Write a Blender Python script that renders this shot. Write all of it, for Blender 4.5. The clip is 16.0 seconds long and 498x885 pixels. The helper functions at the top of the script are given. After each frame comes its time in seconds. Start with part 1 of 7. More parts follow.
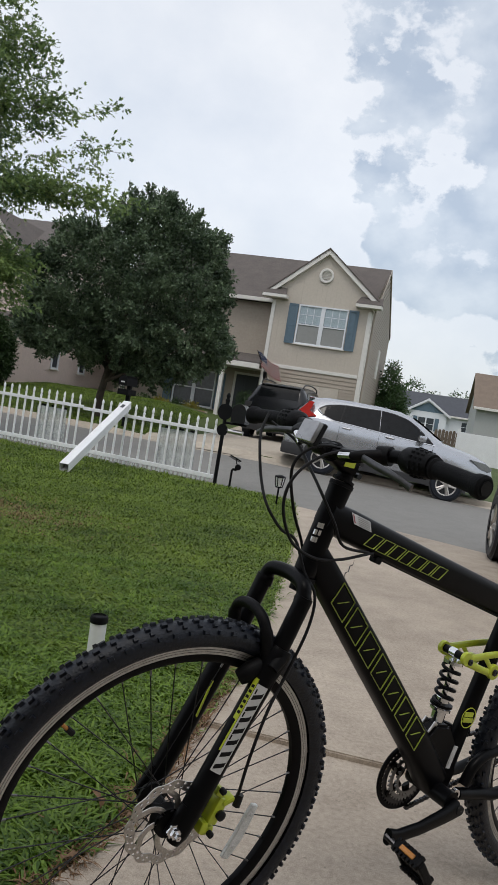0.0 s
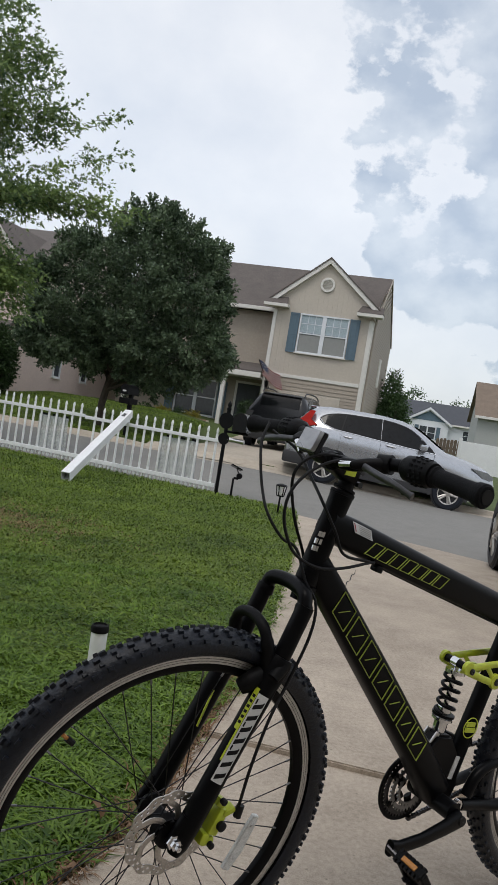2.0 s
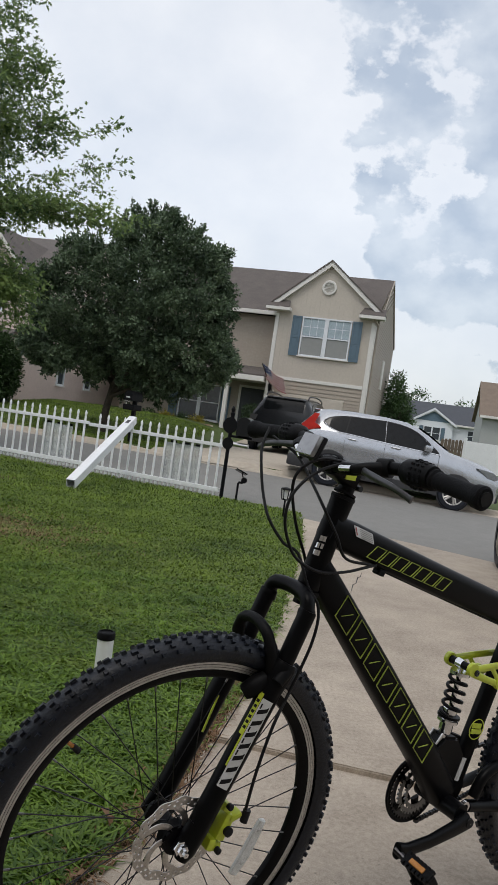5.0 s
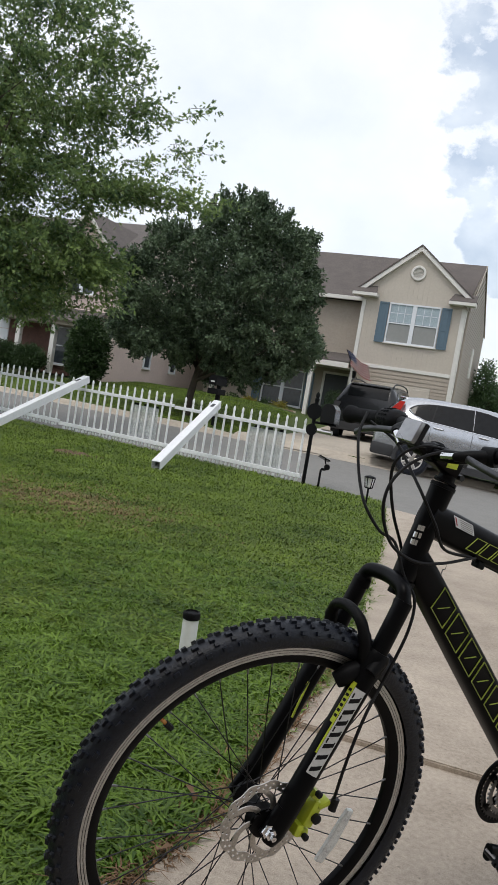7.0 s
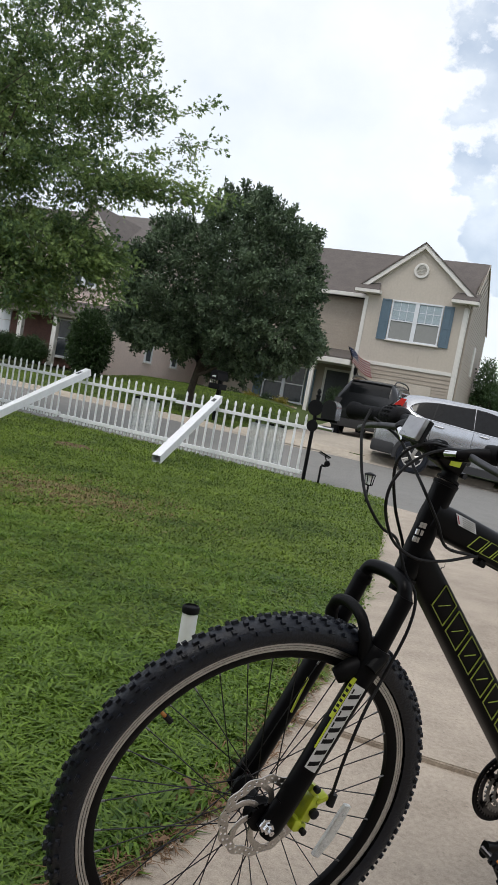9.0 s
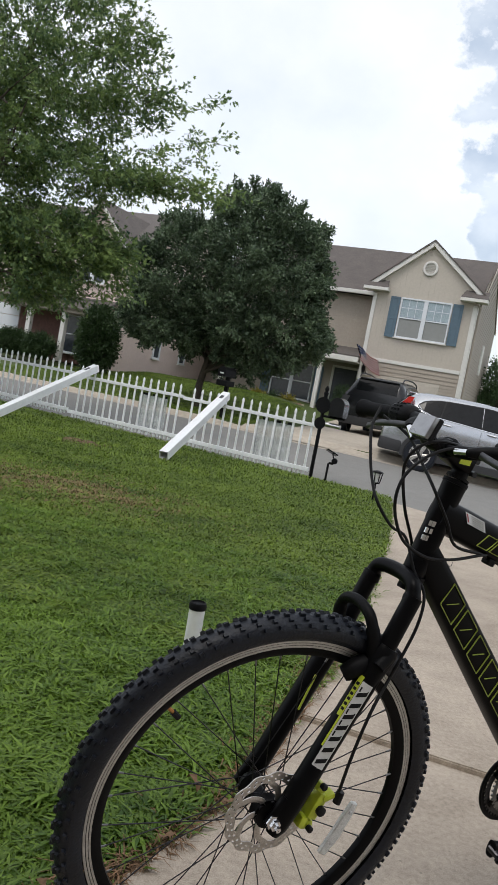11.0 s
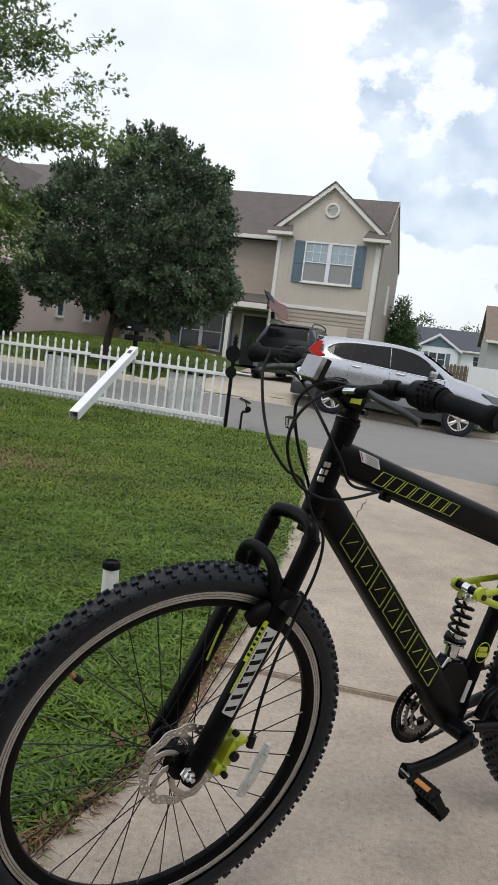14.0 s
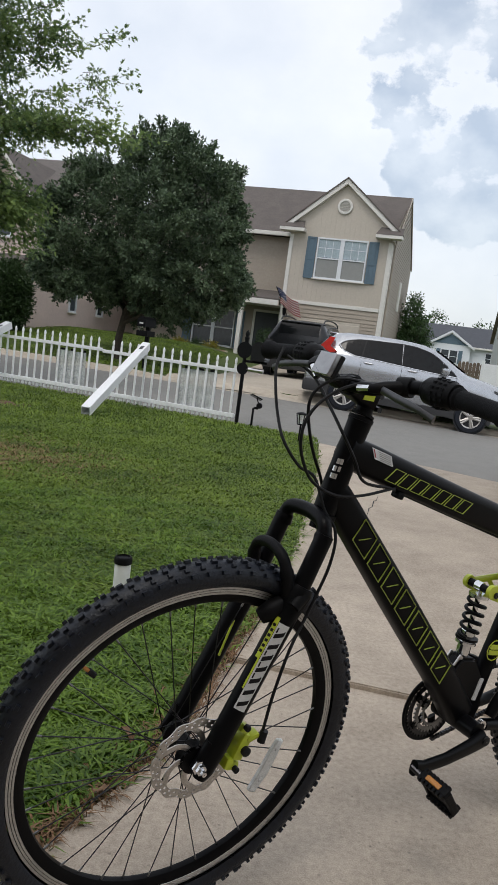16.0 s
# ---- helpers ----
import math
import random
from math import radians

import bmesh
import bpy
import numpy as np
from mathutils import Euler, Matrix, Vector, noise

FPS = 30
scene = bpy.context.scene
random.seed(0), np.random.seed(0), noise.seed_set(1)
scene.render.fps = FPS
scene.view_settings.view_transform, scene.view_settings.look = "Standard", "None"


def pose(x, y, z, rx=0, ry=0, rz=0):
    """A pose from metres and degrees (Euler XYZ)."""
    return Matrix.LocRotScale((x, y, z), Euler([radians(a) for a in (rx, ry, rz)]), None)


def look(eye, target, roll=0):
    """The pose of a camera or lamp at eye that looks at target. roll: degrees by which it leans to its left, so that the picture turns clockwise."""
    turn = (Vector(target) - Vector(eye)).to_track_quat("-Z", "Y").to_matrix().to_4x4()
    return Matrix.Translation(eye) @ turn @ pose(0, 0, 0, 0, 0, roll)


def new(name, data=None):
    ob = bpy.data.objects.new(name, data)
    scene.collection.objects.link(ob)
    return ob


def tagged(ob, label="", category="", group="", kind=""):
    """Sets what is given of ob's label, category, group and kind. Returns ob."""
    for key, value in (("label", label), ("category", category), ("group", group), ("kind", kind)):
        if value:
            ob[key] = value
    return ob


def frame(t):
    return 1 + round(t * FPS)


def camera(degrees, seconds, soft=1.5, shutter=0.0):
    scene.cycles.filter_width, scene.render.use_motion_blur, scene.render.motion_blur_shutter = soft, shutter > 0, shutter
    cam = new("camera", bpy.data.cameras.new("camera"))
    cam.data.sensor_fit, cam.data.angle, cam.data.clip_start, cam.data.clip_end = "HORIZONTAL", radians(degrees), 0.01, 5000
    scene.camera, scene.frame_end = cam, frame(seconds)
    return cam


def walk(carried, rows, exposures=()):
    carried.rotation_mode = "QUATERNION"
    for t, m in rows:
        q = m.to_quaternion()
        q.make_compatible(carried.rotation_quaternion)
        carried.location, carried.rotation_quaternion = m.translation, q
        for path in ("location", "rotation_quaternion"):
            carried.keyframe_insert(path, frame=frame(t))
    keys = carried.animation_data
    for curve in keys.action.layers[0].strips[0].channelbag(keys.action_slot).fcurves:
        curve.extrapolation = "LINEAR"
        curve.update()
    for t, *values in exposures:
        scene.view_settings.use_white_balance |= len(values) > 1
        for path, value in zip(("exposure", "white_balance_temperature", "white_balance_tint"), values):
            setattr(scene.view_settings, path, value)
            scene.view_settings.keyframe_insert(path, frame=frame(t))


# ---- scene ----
cam = camera(36.76, 16.0, soft=0.8)
# seconds, eye x y z, yaw, pitch, roll
ROWS = [
    (0.0, -0.0335, -0.0444, 1.0978, 0.56, -2.33, 9.33),
    (0.5, -0.0353, -0.0436, 1.0971, 0.65, -2.21, 9.61),
    (1.0, -0.0343, -0.0472, 1.0981, 0.65, -2.08, 9.37),
    (1.5, -0.0308, -0.0462, 1.0982, 0.83, -1.58, 9.14),
    (2.0, -0.0323, -0.0447, 1.0976, 0.78, -1.68, 9.32),
    (2.5, -0.0285, -0.0464, 1.0998, 0.60, -1.69, 8.88),
    (3.0, -0.0271, -0.0463, 1.1008, 0.76, -1.48, 8.95),
    (3.5, -0.0241, -0.0505, 1.1021, 0.70, -1.25, 8.50),
    (6.0, -0.0239, -0.0532, 1.1035, 1.29, -1.54, 8.30),
    (6.1, -0.0280, -0.0520, 1.1020, 1.80, -1.70, 8.45),
    (6.3, -0.0560, -0.0360, 1.0915, 7.45, -3.60, 9.60),
    (6.5, -0.0632, -0.0277, 1.0881, 8.15, -4.02, 10.15),
    (7.0, -0.0532, -0.0356, 1.0935, 7.16, -3.46, 9.50),
    (7.5, -0.0570, -0.0352, 1.0925, 7.14, -3.85, 9.94),
    (8.0, -0.0564, -0.0349, 1.0915, 6.99, -3.46, 10.08),
    (8.5, -0.0591, -0.0336, 1.0913, 7.08, -3.77, 10.32),
    (9.0, -0.0589, -0.0354, 1.0913, 7.11, -3.81, 10.36),
    (11.5, -0.0632, -0.0340, 1.0900, 7.72, -4.17, 10.69),
    (12.0, -0.0610, -0.0367, 1.0913, 7.71, -3.95, 10.22),
    (12.5, -0.0594, -0.0362, 1.0914, 7.69, -4.13, 9.94),
    (13.0, -0.0606, -0.0361, 1.0915, 7.59, -4.23, 10.10),
    (13.2, -0.0600, -0.0340, 1.0920, 7.30, -4.25, 10.10),
    (13.5, -0.0465, -0.0055, 1.0863, 3.51, -6.48, 9.64),
    (14.0, -0.0169, 0.0037, 1.0925, 0.78, -6.82, 7.35),
    (14.5, 0.0000, 0.0000, 1.0981, -0.10, -6.12, 5.76),
    (15.0, 0.0004, -0.0055, 1.0991, 0.07, -5.72, 5.66),
    (15.5, -0.0012, -0.0031, 1.0984, 0.35, -6.14, 5.67),
    (16.0, -0.0210, 0.0009, 1.0923, 1.57, -7.21, 7.59),
]
walk(cam, [(t, pose(x, y, z, 90 + pitch, 0, yaw) @ pose(0, 0, 0, 0, 0, roll)) for t, x, y, z, yaw, pitch, roll in ROWS],
     exposures=((0.0, -0.12), (6.0, -0.12), (6.5, 0.12), (13.2, 0.12), (14.0, 0.14), (14.6, 0.0), (16.0, 0.0)))

# ---- sky and sun ----
SUN_ELEV, SUN_ROT = radians(62), radians(200)


def make_world():
    w = bpy.data.worlds.new("overcast_sky")
    scene.world = w
    w.use_nodes = True
    nt = w.node_tree
    nt.nodes.clear()
    N = lambda k: nt.nodes.new(k)
    out, bg = N("ShaderNodeOutputWorld"), N("ShaderNodeBackground")
    sky = N("ShaderNodeTexSky")
    sky.sky_type, sky.sun_disc, sky.sun_elevation, sky.sun_rotation = "NISHITA", False, SUN_ELEV, SUN_ROT
    sky.air_density, sky.dust_density = 1.0, 2.0
    co = N("ShaderNodeTexCoord")
    mp = N("ShaderNodeMapping")
    mp.inputs["Scale"].default_value = (1.0, 1.0, 1.35)
    nt.links.new(co.outputs["Generated"], mp.inputs["Vector"])
    n1, n2 = N("ShaderNodeTexNoise"), N("ShaderNodeTexNoise")
    for n, sc, de, ro in ((n1, 10.0, 10.0, 0.58), (n2, 5.0, 8.0, 0.55)):
        n.inputs["Scale"].default_value, n.inputs["Detail"].default_value, n.inputs["Roughness"].default_value = sc, de, ro
        nt.links.new(mp.outputs["Vector"], n.inputs["Vector"])
    # the broken blue-grey cloud bank stands in one part of the sky
    bank = None
    for direction, wide, core, lift in (((0.180, 0.949, 0.255), 0.9905, 0.9985, 0.22), ((0.165, 0.925, 0.345), 0.9890, 0.9980, 0.23),
                                        ((0.235, 0.900, 0.372), 0.9900, 0.9985, 0.08), ((0.110, 0.868, 0.490), 0.9895, 0.9985, 0.19), ((0.34, 0.92, 0.20), 0.985, 0.998, 0.02)):
        dot = N("ShaderNodeVectorMath")
        dot.operation = "DOT_PRODUCT"
        dot.inputs[1].default_value = Vector(direction).normalized()
        nt.links.new(co.outputs["Generated"], dot.inputs[0])
        lobe = N("ShaderNodeMapRange")
        lobe.interpolation_type = "SMOOTHSTEP"
        for k, v in (("From Min", wide), ("From Max", core), ("To Min", -0.30), ("To Max", lift)):
            lobe.inputs[k].default_value = v
        nt.links.new(dot.outputs["Value"], lobe.inputs["Value"])
        if bank is None:
            bank = lobe.outputs["Result"]
        else:
            big = N("ShaderNodeMath")
            big.operation = "MAXIMUM"
            nt.links.new(bank, big.inputs[0])
            nt.links.new(lobe.outputs["Result"], big.inputs[1])
            bank = big.outputs[0]
    add = N("ShaderNodeMath")
    add.operation = "ADD"
    rough = N("ShaderNodeMath")
    rough.operation = "MULTIPLY_ADD"
    rough.inputs[1].default_value, rough.inputs[2].default_value = 1.7, -0.35
    nt.links.new(n1.outputs["Fac"], rough.inputs[0])
    nt.links.new(rough.outputs[0], add.inputs[0])
    nt.links.new(bank, add.inputs[1])
    r1 = N("ShaderNodeValToRGB")
    r1.color_ramp.elements[0].position, r1.color_ramp.elements[1].position = 0.515, 0.60
    r1.color_ramp.elements[0].color, r1.color_ramp.elements[1].color = (0, 0, 0, 1), (1, 1, 1, 1)
    nt.links.new(add.outputs[0], r1.inputs["Fac"])
    r2 = N("ShaderNodeValToRGB")
    r2.color_ramp.elements[0].position, r2.color_ramp.elements[1].position = 0.3, 0.72
    r2.color_ramp.elements[0].color, r2.color_ramp.elements[1].color = (0.74, 0.775, 0.825, 1), (0.94, 0.945, 0.95, 1)
    nt.links.new(n2.outputs["Fac"], r2.inputs["Fac"])
    # billows of the bank: pale edges, blue-grey hearts
    n3 = N("ShaderNodeTexNoise")
    n3.inputs["Scale"].default_value, n3.inputs["Detail"].default_value, n3.inputs["Roughness"].default_value = 13.0, 8.0, 0.5
    nt.links.new(mp.outputs["Vector"], n3.inputs["Vector"])
    r3 = N("ShaderNodeValToRGB")
    r3.color_ramp.elements[0].position, r3.color_ramp.elements[1].position = 0.36, 0.66
    r3.color_ramp.elements[0].color, r3.color_ramp.elements[1].color = (0.48, 0.545, 0.63, 1), (0.72, 0.765, 0.81, 1)
    nt.links.new(n3.outputs["Fac"], r3.inputs["Fac"])
    mix = N("ShaderNodeMix")
    mix.data_type = "RGBA"
    nt.links.new(r1.outputs["Color"], mix.inputs["Factor"])
    nt.links.new(r2.outputs["Color"], mix.inputs["A"])
    nt.links.new(r3.outputs["Color"], mix.inputs["B"])
    # a thin share of clear sky through the cloud
    sc = N("ShaderNodeVectorMath")
    sc.operation = "SCALE"
    sc.inputs["Scale"].default_value = 0.05
    nt.links.new(sky.outputs["Color"], sc.inputs[0])
    tot = N("ShaderNodeVectorMath")
    tot.operation = "ADD"
    nt.links.new(mix.outputs["Result"], tot.inputs[0])
    nt.links.new(sc.outputs["Vector"], tot.inputs[1])
    # an overcast sky dims towards the horizon
    xyz, dim, low = N("ShaderNodeSeparateXYZ"), N("ShaderNodeMapRange"), N("ShaderNodeVectorMath")
    nt.links.new(co.outputs["Generated"], xyz.inputs[0])
    nt.links.new(xyz.outputs["Z"], dim.inputs["Value"])
    for k, v in (("From Min", 0.02), ("From Max", 0.28), ("To Min", 0.83), ("To Max", 1.0)):
        dim.inputs[k].default_value = v
    low.operation = "SCALE"
    nt.links.new(tot.outputs["Vector"], low.inputs[0])
    nt.links.new(dim.outputs["Result"], low.inputs["Scale"])
    nt.links.new(low.outputs["Vector"], bg.inputs["Color"])
    bg.inputs["Strength"].default_value = 0.95
    nt.links.new(bg.outputs[0], out.inputs[0])


make_world()
sun = new("sun", bpy.data.lights.new("sun", "SUN"))
sun.data.energy, sun.data.angle, sun.data.color = 0.9, radians(18), (1.0, 0.96, 0.9)
sun.matrix_world = look((0, 0, 30), (0 + 4, 0 + 11, 30 - 22))


# ---- materials ----
def mat(name, color, rough=0.6, metal=0.0, var=0.12, scale=6.0, bump=0.0, bscale=60.0, color2=None, rand=0.0, detail=6.0, spec=0.5, coat=0.0):
    """A surface with colour variation at two scales and fine relief."""
    m = bpy.data.materials.new(name)
    m.use_nodes = True
    nt = m.node_tree
    b = nt.nodes["Principled BSDF"]
    N, L = nt.nodes.new, nt.links.new
    b.inputs["Metallic"].default_value = metal
    b.inputs["Specular IOR Level"].default_value = spec
    b.inputs["Coat Weight"].default_value = coat
    b.inputs["Coat Roughness"].default_value = 0.08
    co = N("ShaderNodeTexCoord")
    n1, n2 = N("ShaderNodeTexNoise"), N("ShaderNodeTexNoise")
    n1.inputs["Scale"].default_value, n1.inputs["Detail"].default_value = scale, detail
    n2.inputs["Scale"].default_value, n2.inputs["Detail"].default_value = scale * 9, 3.0
    L(co.outputs["Object"], n1.inputs["Vector"])
    L(co.outputs["Object"], n2.inputs["Vector"])
    a = N("ShaderNodeMath")
    a.operation = "MULTIPLY_ADD"
    a.inputs[1].default_value = 0.6
    L(n2.outputs["Fac"], a.inputs[0])
    s = N("ShaderNodeMath")
    s.operation = "MULTIPLY"
    s.inputs[1].default_value = 0.4
    L(n1.outputs["Fac"], s.inputs[0])
    L(s.outputs[0], a.inputs[2])
    ramp = N("ShaderNodeValToRGB")
    c2 = color2 or tuple(max(0, c * (1 - 2 * var)) for c in color)
    ramp.color_ramp.elements[0].position, ramp.color_ramp.elements[1].position = 0.34, 0.66
    ramp.color_ramp.elements[0].color = (*c2, 1)
    ramp.color_ramp.elements[1].color = (*[min(1, c * (1 + (0 if color2 else var))) for c in color], 1)
    L(a.outputs[0], ramp.inputs["Fac"])
    col = ramp.outputs["Color"]
    if rand:
        oi = N("ShaderNodeObjectInfo")
        hsv = N("ShaderNodeHueSaturation")
        mr = N("ShaderNodeMapRange")
        mr.inputs["To Min"].default_value, mr.inputs["To Max"].default_value = 1 - rand, 1 + rand
        L(oi.outputs["Random"], mr.inputs["Value"])
        L(mr.outputs["Result"], hsv.inputs["Value"])
        L(col, hsv.inputs["Color"])
        col = hsv.outputs["Color"]
    L(col, b.inputs["Base Color"])
    rr = N("ShaderNodeMapRange")
    rr.inputs["To Min"].default_value, rr.inputs["To Max"].default_value = max(0.02, rough - 0.07), min(1, rough + 0.07)
    L(n1.outputs["Fac"], rr.inputs["Value"])
    L(rr.outputs["Result"], b.inputs["Roughness"])
    if bump:
        n3, bp = N("ShaderNodeTexNoise"), N("ShaderNodeBump")
        n3.inputs["Scale"].default_value, n3.inputs["Detail"].default_value = bscale, 4.0
        L(co.outputs["Object"], n3.inputs["Vector"])
        bp.inputs["Strength"].default_value, bp.inputs["Distance"].default_value = bump, 0.01
        L(n3.outputs["Fac"], bp.inputs["Height"])
        L(bp.outputs["Normal"], b.inputs["Normal"])
    return m


def leaf_mat(name, c_dark, c_light, trans=0.25, rough=0.45):
    """Foliage whose single leaves differ in tone and let some light through."""
    m = bpy.data.materials.new(name)
    m.use_nodes = True
    nt = m.node_tree
    b = nt.nodes["Principled BSDF"]
    N, L = nt.nodes.new, nt.links.new
    geo = N("ShaderNodeNewGeometry")
    ramp = N("ShaderNodeValToRGB")
    ramp.color_ramp.elements[0].color, ramp.color_ramp.elements[1].color = (*c_dark, 1), (*c_light, 1)
    co = N("ShaderNodeTexCoord")
    n1 = N("ShaderNodeTexNoise")
    n1.inputs["Scale"].default_value = 1.3
    L(co.outputs["Object"], n1.inputs["Vector"])
    a = N("ShaderNodeMath")
    a.operation = "MULTIPLY_ADD"
    a.inputs[1].default_value = 0.65
    L(geo.outputs["Random Per Island"], a.inputs[0])
    s = N("ShaderNodeMath")
    s.operation = "MULTIPLY_ADD"
    s.inputs[1].default_value, s.inputs[2].default_value = 1.1, -0.35
    L(n1.outputs["Fac"], s.inputs[0])
    L(s.outputs[0], a.inputs[2])
    L(a.outputs[0], ramp.inputs["Fac"])
    L(ramp.outputs["Color"], b.inputs["Base Color"])
    b.inputs["Roughness"].default_value = rough
    b.inputs["Specular IOR Level"].default_value = 0.3
    tr, mx = N("ShaderNodeBsdfTranslucent"), N("ShaderNodeMixShader")
    L(ramp.outputs["Color"], tr.inputs["Color"])
    mx.inputs["Fac"].default_value = trans
    L(b.outputs[0], mx.inputs[1])
    L(tr.outputs[0], mx.inputs[2])
    L(mx.outputs[0], nt.nodes["Material Output"].inputs["Surface"])
    return m


def concrete_mat(name):
    """Weathered broom-finished concrete: broad stains, mottling, sandy grain and small pits."""
    m = bpy.data.materials.new(name)
    m.use_nodes = True
    nt = m.node_tree
    b = nt.nodes["Principled BSDF"]
    N, L = nt.nodes.new, nt.links.new
    co = N("ShaderNodeTexCoord")
    val = None
    for sc, de, wt in ((0.9, 5.0, 0.28), (6.0, 7.0, 0.18), (60.0, 5.0, 0.24), (260.0, 2.0, 0.30)):
        n = N("ShaderNodeTexNoise")
        n.inputs["Scale"].default_value, n.inputs["Detail"].default_value = sc, de
        L(co.outputs["Object"], n.inputs["Vector"])
        a = N("ShaderNodeMath")
        a.operation = "MULTIPLY_ADD"
        a.inputs[1].default_value = wt
        L(n.outputs["Fac"], a.inputs[0])
        if val is None:
            a.inputs[2].default_value = 0.0
        else:
            L(val, a.inputs[2])
        val = a.outputs[0]
    ramp = N("ShaderNodeValToRGB")
    e = ramp.color_ramp.elements
    e[0].position, e[0].color = 0.36, (0.215, 0.175, 0.135, 1)
    e[1].position, e[1].color = 0.64, (0.535, 0.455, 0.365, 1)
    mid = e.new(0.5)
    mid.color = (0.385, 0.325, 0.262, 1)
    L(val, ramp.inputs["Fac"])
    vor = N("ShaderNodeTexVoronoi")
    vor.inputs["Scale"].default_value, vor.inputs["Randomness"].default_value = 24.0, 1.0
    L(co.outputs["Object"], vor.inputs["Vector"])
    pit = N("ShaderNodeMapRange")
    pit.inputs["From Min"].default_value, pit.inputs["From Max"].default_value = 0.03, 0.13
    pit.inputs["To Min"].default_value, pit.inputs["To Max"].default_value = 0.58, 1.0
    L(vor.outputs["Distance"], pit.inputs["Value"])
    mul = N("ShaderNodeMix")
    mul.data_type, mul.blend_type = "RGBA", "MULTIPLY"
    mul.inputs["Factor"].default_value = 1.0
    L(ramp.outputs["Color"], mul.inputs["A"])
    L(pit.outputs["Result"], mul.inputs["B"])
    L(mul.outputs["Result"], b.inputs["Base Color"])
    b.inputs["Roughness"].default_value = 0.88
    bp = N("ShaderNodeBump")
    bp.inputs["Strength"].default_value, bp.inputs["Distance"].default_value = 0.3, 0.01
    L(val, bp.inputs["Height"])
    L(bp.outputs["Normal"], b.inputs["Normal"])
    return m


M = {}
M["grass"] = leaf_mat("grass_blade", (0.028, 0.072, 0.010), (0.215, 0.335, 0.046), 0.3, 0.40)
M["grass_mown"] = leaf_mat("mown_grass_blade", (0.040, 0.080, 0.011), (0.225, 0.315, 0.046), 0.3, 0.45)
M["turf"] = mat("far_turf", (0.080, 0.112, 0.022), 0.95, scale=1.6, color2=(0.038, 0.060, 0.012), bump=0.8, bscale=40)
M["asphalt"] = mat("asphalt", (0.222, 0.215, 0.20), 0.9, scale=0.5, color2=(0.190, 0.184, 0.172), bump=0.5, bscale=220)
M["concrete"] = concrete_mat("driveway_concrete")
M["concrete2"] = mat("kerb_concrete", (0.48, 0.42, 0.34), 0.9, scale=1.1, color2=(0.37, 0.32, 0.26), bump=0.3, bscale=120)
M["vinyl"] = mat("white_vinyl", (0.78, 0.79, 0.80), 0.42, var=0.04, scale=3, bump=0.05)
M["tan_siding"] = mat("tan_vinyl_siding", (0.36, 0.31, 0.255), 0.6, var=0.05, scale=1.5)
M["beige_board"] = mat("beige_board_siding", (0.50, 0.45, 0.385), 0.65, var=0.04, scale=1.5)
M["pink_siding"] = mat("pinkish_vinyl_siding", (0.62, 0.50, 0.45), 0.6, var=0.05, scale=1.5)
M["trim"] = mat("off_white_trim", (0.68, 0.66, 0.62), 0.55, var=0.03, scale=2)
M["shingle"] = mat("brown_shingles", (0.138, 0.119, 0.108), 0.95, scale=2.5, color2=(0.085, 0.073, 0.068), bump=0.6, bscale=25)
M["shingle_blue"] = mat("slate_shingles", (0.085, 0.09, 0.105), 0.95, scale=2.5, color2=(0.055, 0.06, 0.07), bump=0.5, bscale=25)
M["shingle_tan"] = mat("tan_shingles", (0.22, 0.17, 0.13), 0.95, scale=2.5, color2=(0.15, 0.115, 0.09), bump=0.5, bscale=25)
M["shutter"] = mat("blue_grey_shutter", (0.10, 0.155, 0.20), 0.6, var=0.08)
M["glass"] = mat("window_glass", (0.06, 0.07, 0.08), 0.06, var=0.15, scale=1.0, spec=0.4)
M["blind"] = mat("window_curtain", (0.36, 0.44, 0.48), 0.5, var=0.12, scale=2.5)
M["screen"] = mat("insect_screen", (0.27, 0.275, 0.265), 0.6, var=0.06)
M["bark"] = mat("bark", (0.07, 0.055, 0.042), 0.95, var=0.3, scale=6, bump=0.9, bscale=30)
M["leaf_dark"] = leaf_mat("dark_broadleaf", (0.014, 0.032, 0.020), (0.17, 0.235, 0.13), 0.15, 0.36)
M["leaf_oak"] = leaf_mat("oak_leaf", (0.032, 0.078, 0.045), (0.25, 0.34, 0.105), 0.42, 0.45)
M["leaf_bush"] = leaf_mat("shrub_leaf", (0.012, 0.03, 0.010), (0.06, 0.10, 0.035), 0.15, 0.4)
M["leaf_far"] = leaf_mat("far_tree_leaf", (0.02, 0.05, 0.02), (0.09, 0.15, 0.055), 0.2, 0.5)
M["brick"] = mat("dark_red_brick", (0.13, 0.065, 0.052), 0.9, var=0.2, scale=5, bump=0.5)
M["black_door"] = mat("dark_door_paint", (0.03, 0.035, 0.045), 0.4, var=0.1)
M["wood"] = mat("weathered_fence_wood", (0.15, 0.115, 0.085), 0.9, var=0.2, scale=3, bump=0.4, rand=0.15)
M["grey_wall"] = mat("grey_siding", (0.36, 0.37, 0.36), 0.7, var=0.04)
M["white_wall"] = mat("white_siding", (0.70, 0.72, 0.75), 0.6, var=0.03)
